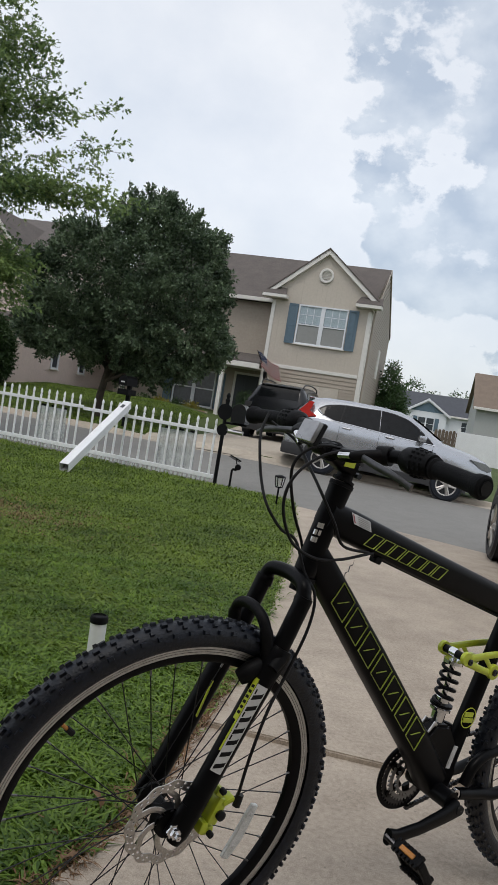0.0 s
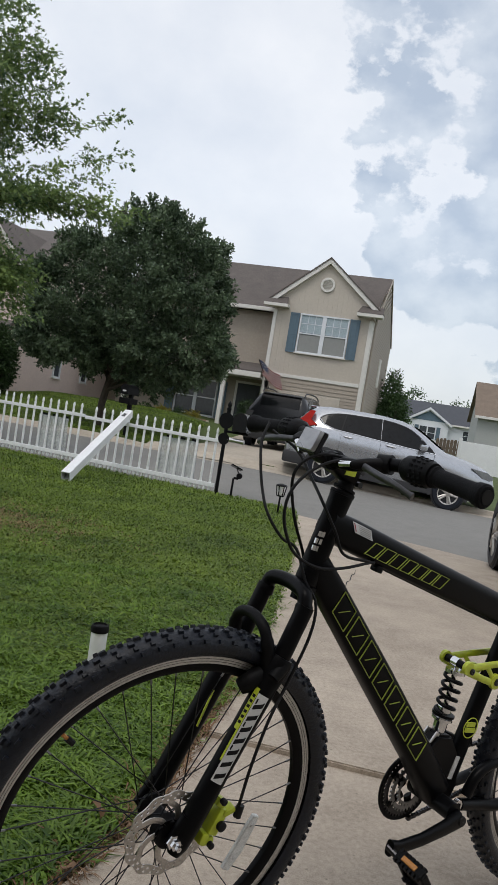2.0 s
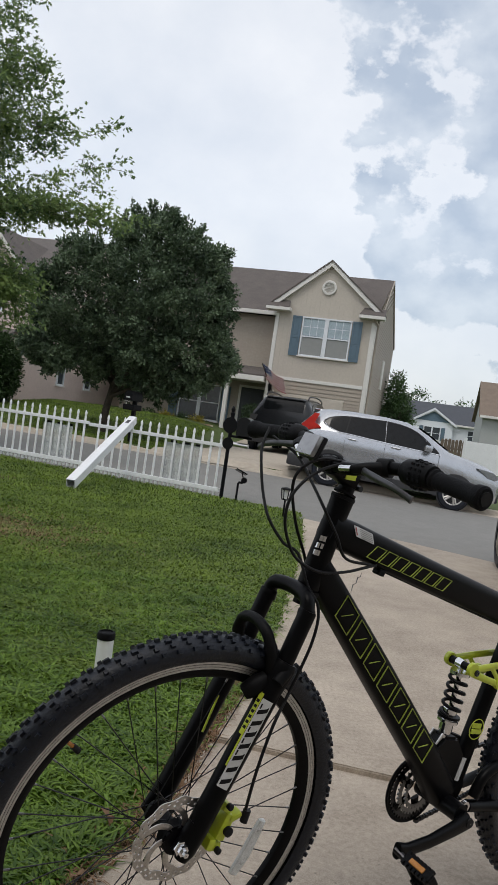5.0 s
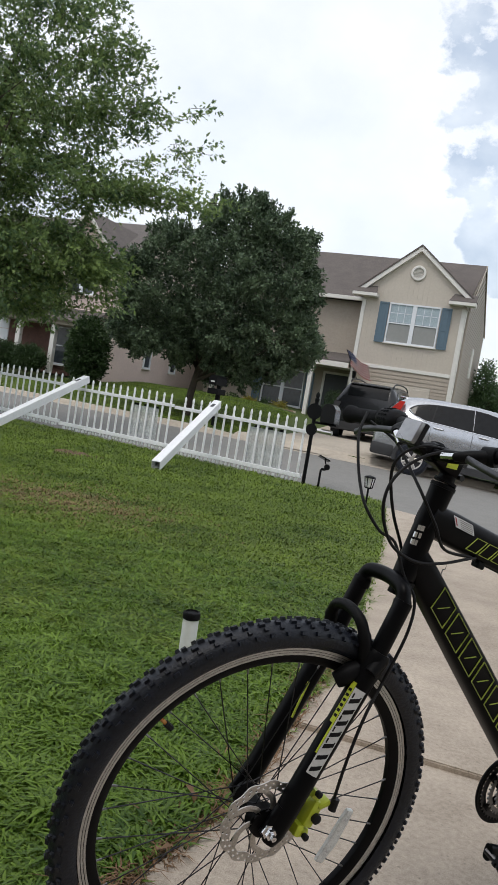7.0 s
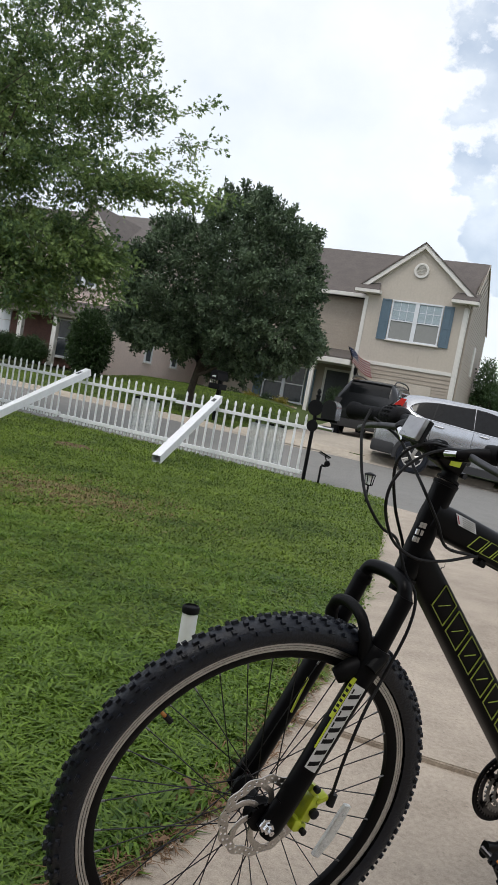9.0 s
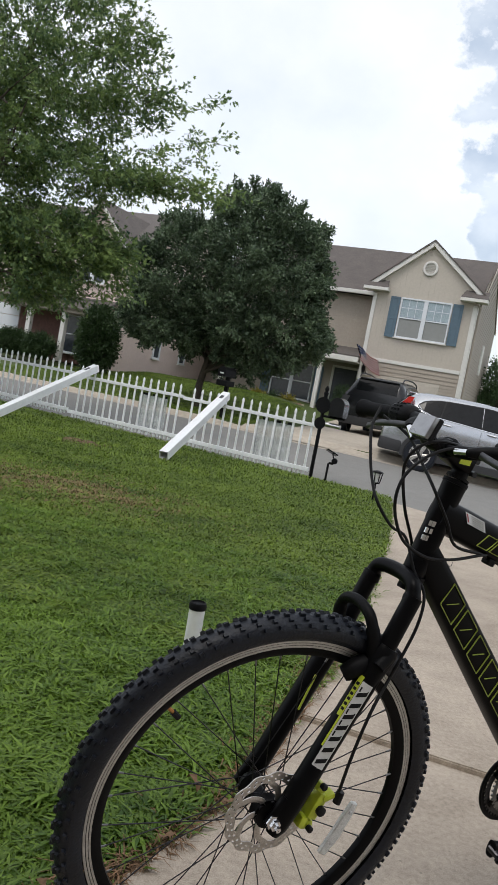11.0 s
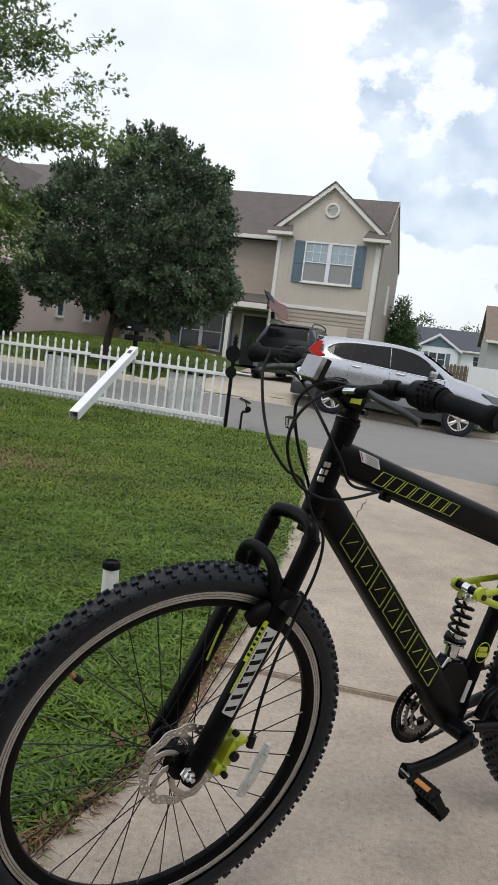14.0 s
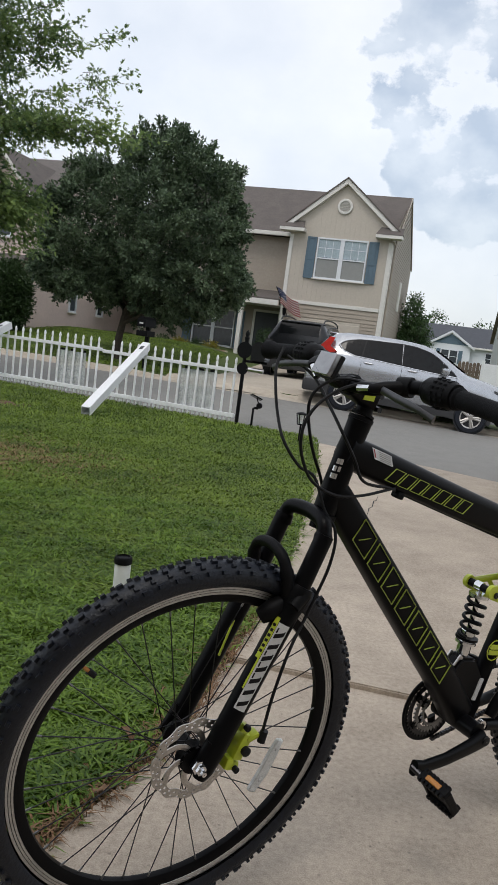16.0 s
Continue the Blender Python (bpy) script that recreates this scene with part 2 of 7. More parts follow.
# bicycle
M["frame"] = mat("satin_black_paint", (0.0032, 0.0033, 0.0042), 0.36, var=0.1, scale=4, bump=0.04, bscale=300, spec=0.11)
M["plastic"] = mat("black_plastic", (0.0055, 0.0056, 0.0065), 0.5, var=0.15, bump=0.1, bscale=250, spec=0.12)
M["rubber"] = mat("tyre_rubber", (0.0062, 0.0092, 0.017), 0.43, var=0.25, scale=14, bump=0.2, bscale=200, spec=0.42)
M["grip"] = mat("grip_rubber", (0.009, 0.0095, 0.011), 0.75, var=0.15, scale=20, bump=0.25, bscale=400, spec=0.12)
M["alloy"] = mat("brushed_alloy", (0.62, 0.61, 0.60), 0.3, 1.0, var=0.1, scale=12, bump=0.05)
M["rim"] = mat("machined_rim_wall", (0.60, 0.59, 0.57), 0.38, 0.85, var=0.1, scale=20)
M["lever"] = mat("grey_lever_alloy", (0.10, 0.10, 0.105), 0.35, 0.8, var=0.1, scale=12)
M["nipple"] = mat("dull_nickel", (0.22, 0.22, 0.22), 0.4, 0.8, var=0.1)
M["steel"] = mat("dark_steel", (0.06, 0.06, 0.065), 0.35, 1.0, var=0.15, scale=20)
M["rotor"] = mat("rotor_steel", (0.56, 0.53, 0.50), 0.32, 0.9, var=0.12, scale=30)
M["chrome"] = mat("chrome", (0.75, 0.75, 0.76), 0.12, 1.0, var=0.05)
M["lime"] = mat("lime_paint", (0.50, 0.58, 0.035), 0.35, var=0.06, scale=10, coat=0.2)
M["decal"] = mat("lime_decal", (0.33, 0.41, 0.06), 0.5, var=0.06)
M["white_decal"] = mat("white_decal", (0.60, 0.60, 0.60), 0.45, var=0.05, scale=20)
M["ink"] = mat("black_ink", (0.010, 0.010, 0.011), 0.5, var=0.1, spec=0.2)
M["red_ink"] = mat("red_ink", (0.35, 0.04, 0.05), 0.5, var=0.1)
M["amber"] = mat("amber_reflector", (0.55, 0.23, 0.05), 0.2, var=0.15, scale=60)
M["lens"] = mat("reflector_lens", (0.36, 0.36, 0.37), 0.28, 0.7, var=0.08, scale=9, bump=0.04, bscale=300)
M["clear"] = mat("clear_reflector", (0.78, 0.79, 0.78), 0.18, var=0.15, scale=90, bump=0.3, bscale=500)
# cars
M["silver"] = mat("silver_car_paint", (0.44, 0.455, 0.48), 0.24, 0.75, var=0.03, scale=2, coat=0.8)
M["black_car"] = mat("black_car_paint", (0.010, 0.011, 0.013), 0.25, 0.0, var=0.08, scale=2, coat=0.2, spec=0.35)
M["car_glass"] = mat("tinted_glass", (0.008, 0.009, 0.010), 0.05, var=0.2, scale=1.0, spec=0.22)
M["cladding"] = mat("black_cladding", (0.03, 0.03, 0.032), 0.6, var=0.1, bump=0.1)
M["tail"] = mat("red_tail_lamp", (0.50, 0.025, 0.02), 0.12, var=0.1, coat=0.6)
M["headlamp"] = mat("clear_lamp", (0.30, 0.31, 0.33), 0.08, 0.4, var=0.2, scale=12, coat=0.6)
M["flag_red"] = mat("flag_red", (0.38, 0.06, 0.07), 0.8, var=0.08)
M["flag_white"] = mat("flag_white", (0.66, 0.64, 0.62), 0.8, var=0.05)
M["flag_blue"] = mat("flag_blue", (0.035, 0.05, 0.14), 0.8, var=0.08)
M["dry"] = mat("dry_leaf", (0.19, 0.105, 0.05), 0.8, var=0.2)
M["brick_piece"] = mat("planter_brick", (0.30, 0.20, 0.15), 0.9, var=0.2, scale=8, bump=0.4, rand=0.2)
M["leaf_gold"] = leaf_mat("golden_shrub_leaf", (0.09, 0.08, 0.02), (0.42, 0.36, 0.06), 0.3, 0.5)
M["dead"] = mat("dead_turf", (0.235, 0.175, 0.08), 0.9, var=0.25, scale=3)
M["dirt"] = mat("bare_soil", (0.16, 0.105, 0.065), 0.95, var=0.3, scale=14, bump=0.9, bscale=120)
M["sheet"] = mat("clouded_plastic", (0.60, 0.63, 0.63), 0.3, var=0.3, scale=9, bump=0.2, bscale=30)
M["sheet"].node_tree.nodes["Principled BSDF"].inputs["Alpha"].default_value = 0.75
# near-black for the crack and door gaps, and for painted shade in wheel wells
M["gap_dark"] = mat("interior_dark", (0.02, 0.02, 0.022), 0.9)


# ---- mesh helpers ----
def empty(name, m, label, category, group="", kind=""):
    ob = new(name)
    ob.matrix_world = m
    ob.empty_display_size = 0.1
    return tagged(ob, label, category, group, kind)


def part(name, bm, material, parent=None, label="", smooth=False, m=None):
    me = bpy.data.meshes.new(name)
    if smooth:
        for f in bm.faces:
            f.smooth = True
    bm.to_mesh(me)
    bm.free()
    me.materials.append(material)
    ob = new(name, me)
    if m is not None:
        ob.matrix_basis = m
    if parent is not None:
        ob.parent = parent
    if smooth:
        me.set_sharp_from_angle(angle=radians(40))
    return tagged(ob, label)


def twin(ob, m, parent=None):
    """Another object on the same mesh."""
    o = new(ob.name.split(".")[0], ob.data)
    o.matrix_basis = m
    o.parent = parent if parent is not None else ob.parent
    return o


def raw(name, verts, faces, material, parent=None, label="", smooth=False):
    me = bpy.data.meshes.new(name)
    me.from_pydata([tuple(v) for v in verts], [], faces)
    me.materials.append(material)
    if smooth:
        me.shade_smooth()
        me.set_sharp_from_angle(angle=radians(40))
    ob = new(name, me)
    if parent is not None:
        ob.parent = parent
    return tagged(ob, label)


def box(bm, size, at=(0, 0, 0), m=None, bevel=0.0):
    r = bmesh.ops.create_cube(bm, size=1.0)
    mm = (m or Matrix()) @ Matrix.Translation(at) @ Matrix.Diagonal((*size, 1))
    bmesh.ops.transform(bm, matrix=mm, verts=r["verts"])
    if bevel:
        es = list({e for v in r["verts"] for e in v.link_edges})
        bmesh.ops.bevel(bm, geom=es, offset=bevel, segments=2, affect="EDGES", profile=0.6)
    return bm


def rings(bm, loops, close=True, caps=True):
    """Skin rings of points, each a list of vectors."""
    vs = [[bm.verts.new(p) for p in l] for l in loops]
    n = len(vs[0])
    for a, b in zip(vs, vs[1:]):
        for i in range(n if close else n - 1):
            j = (i + 1) % n
            bm.faces.new((a[i], a[j], b[j], b[i]))
    if caps and close:
        bm.faces.new(list(reversed(vs[0])))
        bm.faces.new(vs[-1])
    return bm


def tube(bm, pts, r, seg=10, flat=1.0, caps=True):
    """A round bar through points; r is a number or one for each point; flat squeezes it across its local y."""
    pts = [Vector(p) for p in pts]
    rs = r if isinstance(r, (list, tuple)) else [r] * len(pts)
    loops, ref = [], None
    for i, p in enumerate(pts):
        t = (pts[min(i + 1, len(pts) - 1)] - pts[max(i - 1, 0)]).normalized()
        if ref is None:
            ref = Vector((0, 1, 0)) if abs(t.y) < 0.9 else Vector((1, 0, 0))
        a = (ref - t * ref.dot(t)).normalized()
        ref = a
        b = t.cross(a)
        loops.append([p + (a * math.cos(k) * flat + b * math.sin(k)) * rs[i] for k in (2 * math.pi * j / seg for j in range(seg))])
    return rings(bm, loops, True, caps)


def spline(pts, n=8):
    """A smooth line through the points."""
    P = [Vector(p) for p in pts]
    P = [2 * P[0] - P[1]] + P + [2 * P[-1] - P[-2]]
    out = []
    for i in range(1, len(P) - 2):
        for k in range(n):
            t = k / n
            a, b, c, d = P[i - 1:i + 3]
            out.append(0.5 * ((2 * b) + (c - a) * t + (2 * a - 5 * b + 4 * c - d) * t * t + (3 * b - a - 3 * c + d) * t ** 3))
    out.append(P[-2])
    return out


def lathe(bm, prof, axis="z", seg=16, at=(0, 0, 0), caps=False):
    """Turn a profile of (radius, height) about an axis."""
    at = Vector(at)
    loops = []
    for r, h in prof:
        l = []
        for j in range(seg):
            a = 2 * math.pi * j / seg
            c, s = r * math.cos(a), r * math.sin(a)
            l.append(at + Vector((c, s, h) if axis == "z" else (c, h, s) if axis == "y" else (h, c, s)))
        loops.append(l)
    return rings(bm, loops, True, caps)


def prism(bm, outline, depth, m=None):
    """A plate: an outline of (x, z) points, given depth along y."""
    m = m or Matrix()
    a = [bm.verts.new(m @ Vector((x, -depth / 2, z))) for x, z in outline]
    b = [bm.verts.new(m @ Vector((x, depth / 2, z))) for x, z in outline]
    bm.faces.new(a)
    bm.faces.new(list(reversed(b)))
    n = len(a)
    for i in range(n):
        j = (i + 1) % n
        bm.faces.new((a[j], a[i], b[i], b[j]))
    bmesh.ops.recalc_face_normals(bm, faces=bm.faces[:])
    return bm


BM = bmesh.new

# ---- ground, road and paving ----
E_DIR, N_DIR = Vector((0.927, -0.375, 0)), Vector((0.375, 0.927, 0))  # along the street, across it
ROAD_NEAR, ROAD_FAR = 9.9, 15.0


def es(e, s, z=0.0):
    return E_DIR * e + N_DIR * s + Vector((0, 0, z))


def smooth(a, b, x):
    t = min(1, max(0, (x - a) / (b - a)))
    return t * t * (3 - 2 * t)


def bend(e):
    """How far the far kerb swings away along the curve of the street."""
    t = max(0.0, e + 7.4)
    return 0.36 * t * smooth(0.0, 2.5, t)


def road_z(s):
    return -0.06 + 0.031 * (s - 9.7)


def fall(e):
    """How far the street drops along its bend."""
    return min(0.30, 0.045 * max(0.0, e + 6.5))


def far_z(e, s):
    """The lots across the street rise from the kerb, more so along the street to the neighbour's bank."""
    t = max(0.0, s - bend(e) - 15.2)
    z = 0.20 + 0.016 * min(t, 40) + smooth(-9, -14.5, e) * 0.075 * min(t, 8)
    return z - fall(e) * smooth(26.0, 18.0, s - bend(e))


def ground_z(e, s):
    edge = 9.85 if e < -3.4 else 8.0
    if s < edge:
        return -0.025
    if s < 15.18:
        return -0.4
    return far_z(e, s)


def build_ground():
    es_l = [-900, -300, -120, -60, -40, -30] + [-26 + i for i in range(22)] + [-3.9, -3.41, -3.39] + [-2 + 2 * i for i in range(8)] + [20, 30, 50, 100, 300, 900]
    ss = [-600, -100, -30, -10, -3, 0, 3, 6, 7.99, 8.0, 9.0, 9.84, 9.86, 12, 15.17, 15.19] + [16 + i for i in range(16)] + [36, 44, 60, 90, 150, 400, 1500]
    V, F = [], []
    for s in ss:
        for e in es_l:
            off = bend(e) if s >= 12 else 0.0
            z = ground_z(e, s) if s < 12 else (-0.4 if s < 15.18 else far_z(e, s + off))
            V.append(es(e, s + off, z))
    n = len(es_l)
    for i in range(len(ss) - 1):
        for j in range(n - 1):
            F.append((i * n + j, i * n + j + 1, (i + 1) * n + j + 1, (i + 1) * n + j))
    tagged(raw("ground", V, F, M["turf"]), "green mown lawn sloping up from the street", "ground", kind="structure")
    # asphalt
    V, F = [], []
    el, sl = [-200, -60, -30] + [-20 + 2 * i for i in range(20)] + [60, 200], [7.0, 9.7, 11.2, 12.6, 14.0, 15.02]
    for s in sl:
        for e in el:
            V.append(es(e, s + (bend(e) if s > 12 else 0.0), road_z(s) - fall(e) * smooth(10.5, 14.5, s)))
    n = len(el)
    for i in range(len(sl) - 1):
        for j in range(n - 1):
            F.append((i * n + j, i * n + j + 1, (i + 1) * n + j + 1, (i + 1) * n + j))
    tagged(raw("road", V, F, M["asphalt"]), "worn grey asphalt residential street", "road", kind="structure")
    # far kerb with gutter
    bm = BM()
    prof = [(14.62, 0.004), (14.95, 0.012), (15.0, 0.10), (15.17, 0.115), (15.2, 0.02)]
    loops = []
    for e in range(-60, 41, 2):
        drop = smooth(-9.6, -9.0, e) * smooth(-2.6, -3.4, e)
        loops.append([es(e, s + bend(e), road_z(min(s, 15.0)) - fall(e) + h * (1 - 0.85 * drop * (h > 0.05))) for s, h in prof])
    rings(bm, loops, close=False, caps=False)
    tagged(part("kerb", bm, M["concrete2"]), "tan concrete kerb and gutter along the street", "kerb", kind="structure")
    # the opposite driveway
    V, F = [], []
    for i in range(13):
        u = max(0, i - 1) / 11
        s = 15.16 + (26.3 - 15.16) * u if i else 14.90
        fl = max(0, 1 - u * 6)
        eL, eR = -8.2 - fl * 0.7 - 3.0 * u, -3.9 + fl * 0.7 - 3.9 * u
        for k in range(4):
            e = eL + (eR - eL) * k / 3
            o_ = bend(e) * max(0.0, 1 - u * 2)
            z = far_z(e, s + o_) + 0.045 if i else road_z(14.90) - fall(e) + 0.016
            V.append(es(e, s + o_, z))
    for i in range(12):
        for k in range(3):
            F.append((i * 4 + k, i * 4 + k + 1, i * 4 + k + 5, i * 4 + k + 4))
    tagged(raw("driveway_1", V, F, M["concrete2"]), "pale tan concrete driveway up to the garage", "driveway", kind="structure")


# left edge of the near driveway, from the walk at the house out to the street
DRIVE_EDGE = [(-2.6, -1.2), (-1.25, 0.1), (-0.62, 0.92), (-0.40, 1.40), (-0.17, 1.92), (-0.04, 2.62), (0.20, 4.25), (0.38, 6.0), (0.47, 7.2), (0.55, 8.5), (0.60, 9.55)]
JOINT_DIR = Vector((1, -0.165, 0)).normalized()


def edge_x(y):
    for (x0, y0), (x1, y1) in zip(DRIVE_EDGE, DRIVE_EDGE[1:]):
        if y <= y1:
            return x0 + (x1 - x0) * (y - y0) / (y1 - y0)
    return DRIVE_EDGE[-1][0] - 0.55 * (y - DRIVE_EDGE[-1][1])


def build_driveway():
    """Broom-finished slabs, parted by tooled joints that run across the drive."""
    d = Vector((0.163, 0.987, 0))
    right = 6.5
    cuts = [-1.15, 2.50, 9.75]
    for c0, c1 in zip(cuts, cuts[1:]):
        # left side sampled along the edge, clipped between two joints
        left = []
        for i in range(200):
            y = -1.2 + i * 0.056
            p = Vector((edge_x(y), y, 0))
            along = p.y + p.x * 0.165
            if c0 + 0.003 <= along <= c1 - 0.003 and y < 9.55:
                left.append(p)
        if c1 > 9:
            left.append(Vector((0.63, 9.54, 0)))
            r1 = Vector((right, 9.54 - (right - 0.63) * 0.742, 0))
        else:
            a = left[-1]
            r1 = a + JOINT_DIR * ((right - a.x) / JOINT_DIR.x)
        b = left[0]
        r0 = b + JOINT_DIR * ((right - b.x) / JOINT_DIR.x)
        outline = left + [r1, r0]
        bm = BM()
        top = [bm.verts.new(p) for p in outline]
        low = [bm.verts.new(p + Vector((0, 0, -0.11))) for p in outline]
        f = bm.faces.new(top)
        for i in range(len(top)):
            j = (i + 1) % len(top)
            bm.faces.new((top[i], low[i], low[j], top[j]))
        bmesh.ops.bevel(bm, geom=list(f.edges), offset=0.005, segments=2, affect="EDGES")
        bmesh.ops.recalc_face_normals(bm, faces=bm.faces[:])
        if slabs:
            part("slab", bm, M["concrete"], slabs[0])
        else:
            slabs.append(tagged(part("driveway_2", bm, M["concrete"]), "broom-finished concrete driveway slabs with tooled joints", "driveway", kind="structure"))
    bm = BM()
    box(bm, (13, 0.05, 0.02), (1, 2.49, -0.03), pose(0, 0, 0, 0, 0, -9.4))
    part("joint", bm, M["concrete"], slabs[0])


slabs = []
build_ground()
build_driveway()


def blade_field(name, n, region, h0, h1, w, label, seed, mat_, lean=0.6, swell=0.4):
    """Many bent blades of grass in one mesh; region(rng, n) gives x, y, z."""
    rng = np.random.default_rng(seed)
    P = region(rng, n)
    n = len(P)
    az = rng.uniform(0, 2 * np.pi, n)
    H = rng.uniform(h0, h1, n)
    # tufts: the height swells and sinks over a hand's width
    grid = rng.uniform(0, 1, (64, 64))
    gx, gy = P[:, 0] / 0.085, P[:, 1] / 0.085
    ix, iy = np.floor(gx).astype(int), np.floor(gy).astype(int)
    fx, fy = gx - ix, gy - iy
    tuft = (grid[ix % 64, iy % 64] * (1 - fx) * (1 - fy) + grid[(ix + 1) % 64, iy % 64] * fx * (1 - fy)
            + grid[ix % 64, (iy + 1) % 64] * (1 - fx) * fy + grid[(ix + 1) % 64, (iy + 1) % 64] * fx * fy)
    H = H * (1.0 + 2.0 * swell * (tuft - 0.5))
    ln = rng.uniform(0.25, lean, n) * H * 1.5
    tw = az + np.pi / 2 + rng.normal(0, 0.45, n)
    W = w * rng.uniform(0.6, 1.3, n)
    dx, dy = np.cos(az), np.sin(az)
    sx, sy = np.cos(tw), np.sin(tw)
    V = np.empty((n, 5, 3))
    V[:, 0] = np.stack([P[:, 0] - sx * W * 0.35, P[:, 1] - sy * W * 0.35, P[:, 2]], 1)
    V[:, 1] = np.stack([P[:, 0] + sx * W * 0.35, P[:, 1] + sy * W * 0.35, P[:, 2]], 1)
    mx, my, mz = P[:, 0] + dx * ln * 0.42, P[:, 1] + dy * ln * 0.42, P[:, 2] + H * 0.86
    V[:, 2] = np.stack([mx + sx * W * 0.5, my + sy * W * 0.5, mz], 1)
    V[:, 3] = np.stack([mx - sx * W * 0.5, my - sy * W * 0.5, mz], 1)
    V[:, 4] = np.stack([P[:, 0] + dx * ln, P[:, 1] + dy * ln, P[:, 2] + H * rng.uniform(0.45, 1.05, n)], 1)
    me = bpy.data.meshes.new(name)
    me.vertices.add(n * 5)
    me.vertices.foreach_set("co", V.reshape(-1))
    base = np.arange(n) * 5
    loops = np.stack([base, base + 1, base + 2, base + 3, base + 3, base + 2, base + 4], 1).reshape(-1)
    me.loops.add(n * 7)
    me.loops.foreach_set("vertex_index", loops.astype(np.int32))
    me.polygons.add(n * 2)
    st = np.stack([np.arange(n) * 7, np.arange(n) * 7 + 4], 1).reshape(-1)
    me.polygons.foreach_set("loop_start", st.astype(np.int32))
    me.update(calc_edges=True)
    me.materials.append(mat_)
    return tagged(new(name, me), label, "grass", kind="stuff")


EDGE_XS, EDGE_YS = np.array([p[0] for p in DRIVE_EDGE]), np.array([p[1] for p in DRIVE_EDGE])


def lawn_region(y0, y1, spread):
    def f(rng, n):
        y = y0 + (y1 - y0) * rng.uniform(0, 1, n) ** 1.4
        right = np.interp(y, EDGE_YS, EDGE_XS) + rng.normal(0, 0.018, n)
        right = right - np.where(y < 2.8, 0.085, 0.0) * (1 + rng.normal(0, 0.45, n))
        left = -0.66 * y - spread
        x = left + (right - left) * rng.uniform(0, 1, n)
        s = 0.375 * x + 0.927 * y
        keep = s < 9.72 + rng.normal(0, 0.03, n)
        # worn patches grow thin
        thin = np.exp(-(((x + 2.35) / 0.85) ** 2 + ((y - 5.85) / 0.55) ** 2)) + np.exp(-(((x + 3.45) / 0.3) ** 2 + ((y - 9.25) / 0.3) ** 2))
        keep &= rng.uniform(0, 1, n) > thin * 0.6
        return np.stack([x, y, np.full(n, -0.022)], 1)[keep]
    return f


blade_field("lawn_grass", 270000, lawn_region(0.9, 4.8, 0.9), 0.019, 0.046, 0.0088, "lush green lawn grass with bent blades", 3, M["grass"], 1.5, 0.45)
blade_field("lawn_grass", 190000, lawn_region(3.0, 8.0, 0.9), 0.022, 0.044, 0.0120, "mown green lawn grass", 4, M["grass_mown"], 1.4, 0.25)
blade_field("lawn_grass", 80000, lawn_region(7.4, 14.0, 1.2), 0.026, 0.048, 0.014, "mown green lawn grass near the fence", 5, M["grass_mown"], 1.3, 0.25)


# ---- picket fence ----
F_A = es(-4.5, 9.72)  # by the mailbox
F_DIR = -E_DIR


def picket_mesh():
    bm = BM()
    box(bm, (0.034, 0.016, 0.80), (0, 0, 0.47), bevel=0.003)
    # pointed finial on a neck
    rings(bm, [[Vector((r * math.cos(a), 0.7 * r * math.sin(a), z)) for a in (2 * math.pi * j / 8 for j in range(8))]
               for r, z in ((0.021, 0.868), (0.021, 0.884), (0.013, 0.89), (0.017, 0.905), (0.023, 0.93), (0.021, 0.95), (0.012, 0.972), (0.002, 0.985))])
    return bm


def rail_mesh(L, h=0.05):
    bm = BM()
    box(bm, (L, 0.045, h), (L / 2, 0, 0), bevel=0.005)
    return bm


def build_fence(start, panels):
    rot = Matrix.Rotation(math.atan2(F_DIR.y, F_DIR.x), 4, "Z")
    proto = None
    d = 0.06
    for k, (L, nudge) in enumerate(panels):
        p = start + F_DIR * d
        fe = empty("picket_fence", Matrix.Translation(p + Vector((0, 0, -0.01 + 0.02 * k))) @ rot @ pose(0, 0, 0, 0, nudge, 0), "white vinyl picket fence panel with pointed pickets", "fence", "fence panels")
        part("top_rail", rail_mesh(L), M["vinyl"], fe, m=Matrix.Translation((0, 0, 0.745)))
        part("bottom_rail", rail_mesh(L, 0.06), M["vinyl"], fe, m=Matrix.Translation((0, 0, 0.10)))
        n = round(L / 0.1605)
        for i in range(n):
            m = Matrix.Translation((0.07 + i * (L - 0.1) / n, 0, -0.05))
            if proto is None:
                proto = part("picket", picket_mesh(), M["vinyl"], fe, smooth=True, m=m)
            else:
                twin(proto, m, fe)
        for i in range(n):
            m = Matrix.Translation((0.15 + i * (L - 0.1) / n, -0.01, 0.03))
            if i == 0:
                bm = BM()
                lathe(bm, [(0.001, -0.022), (0.02, -0.02), (0.024, 0.0), (0.02, 0.03)], seg=8)
                foot = part("foot_cap", bm, M["vinyl"], fe, m=m)
            else:
                twin(foot, m, fe)
        d += L + 0.02


build_fence(F_A, [(2.36, 0.0), (2.36, 0.3), (2.36, 0.2)])


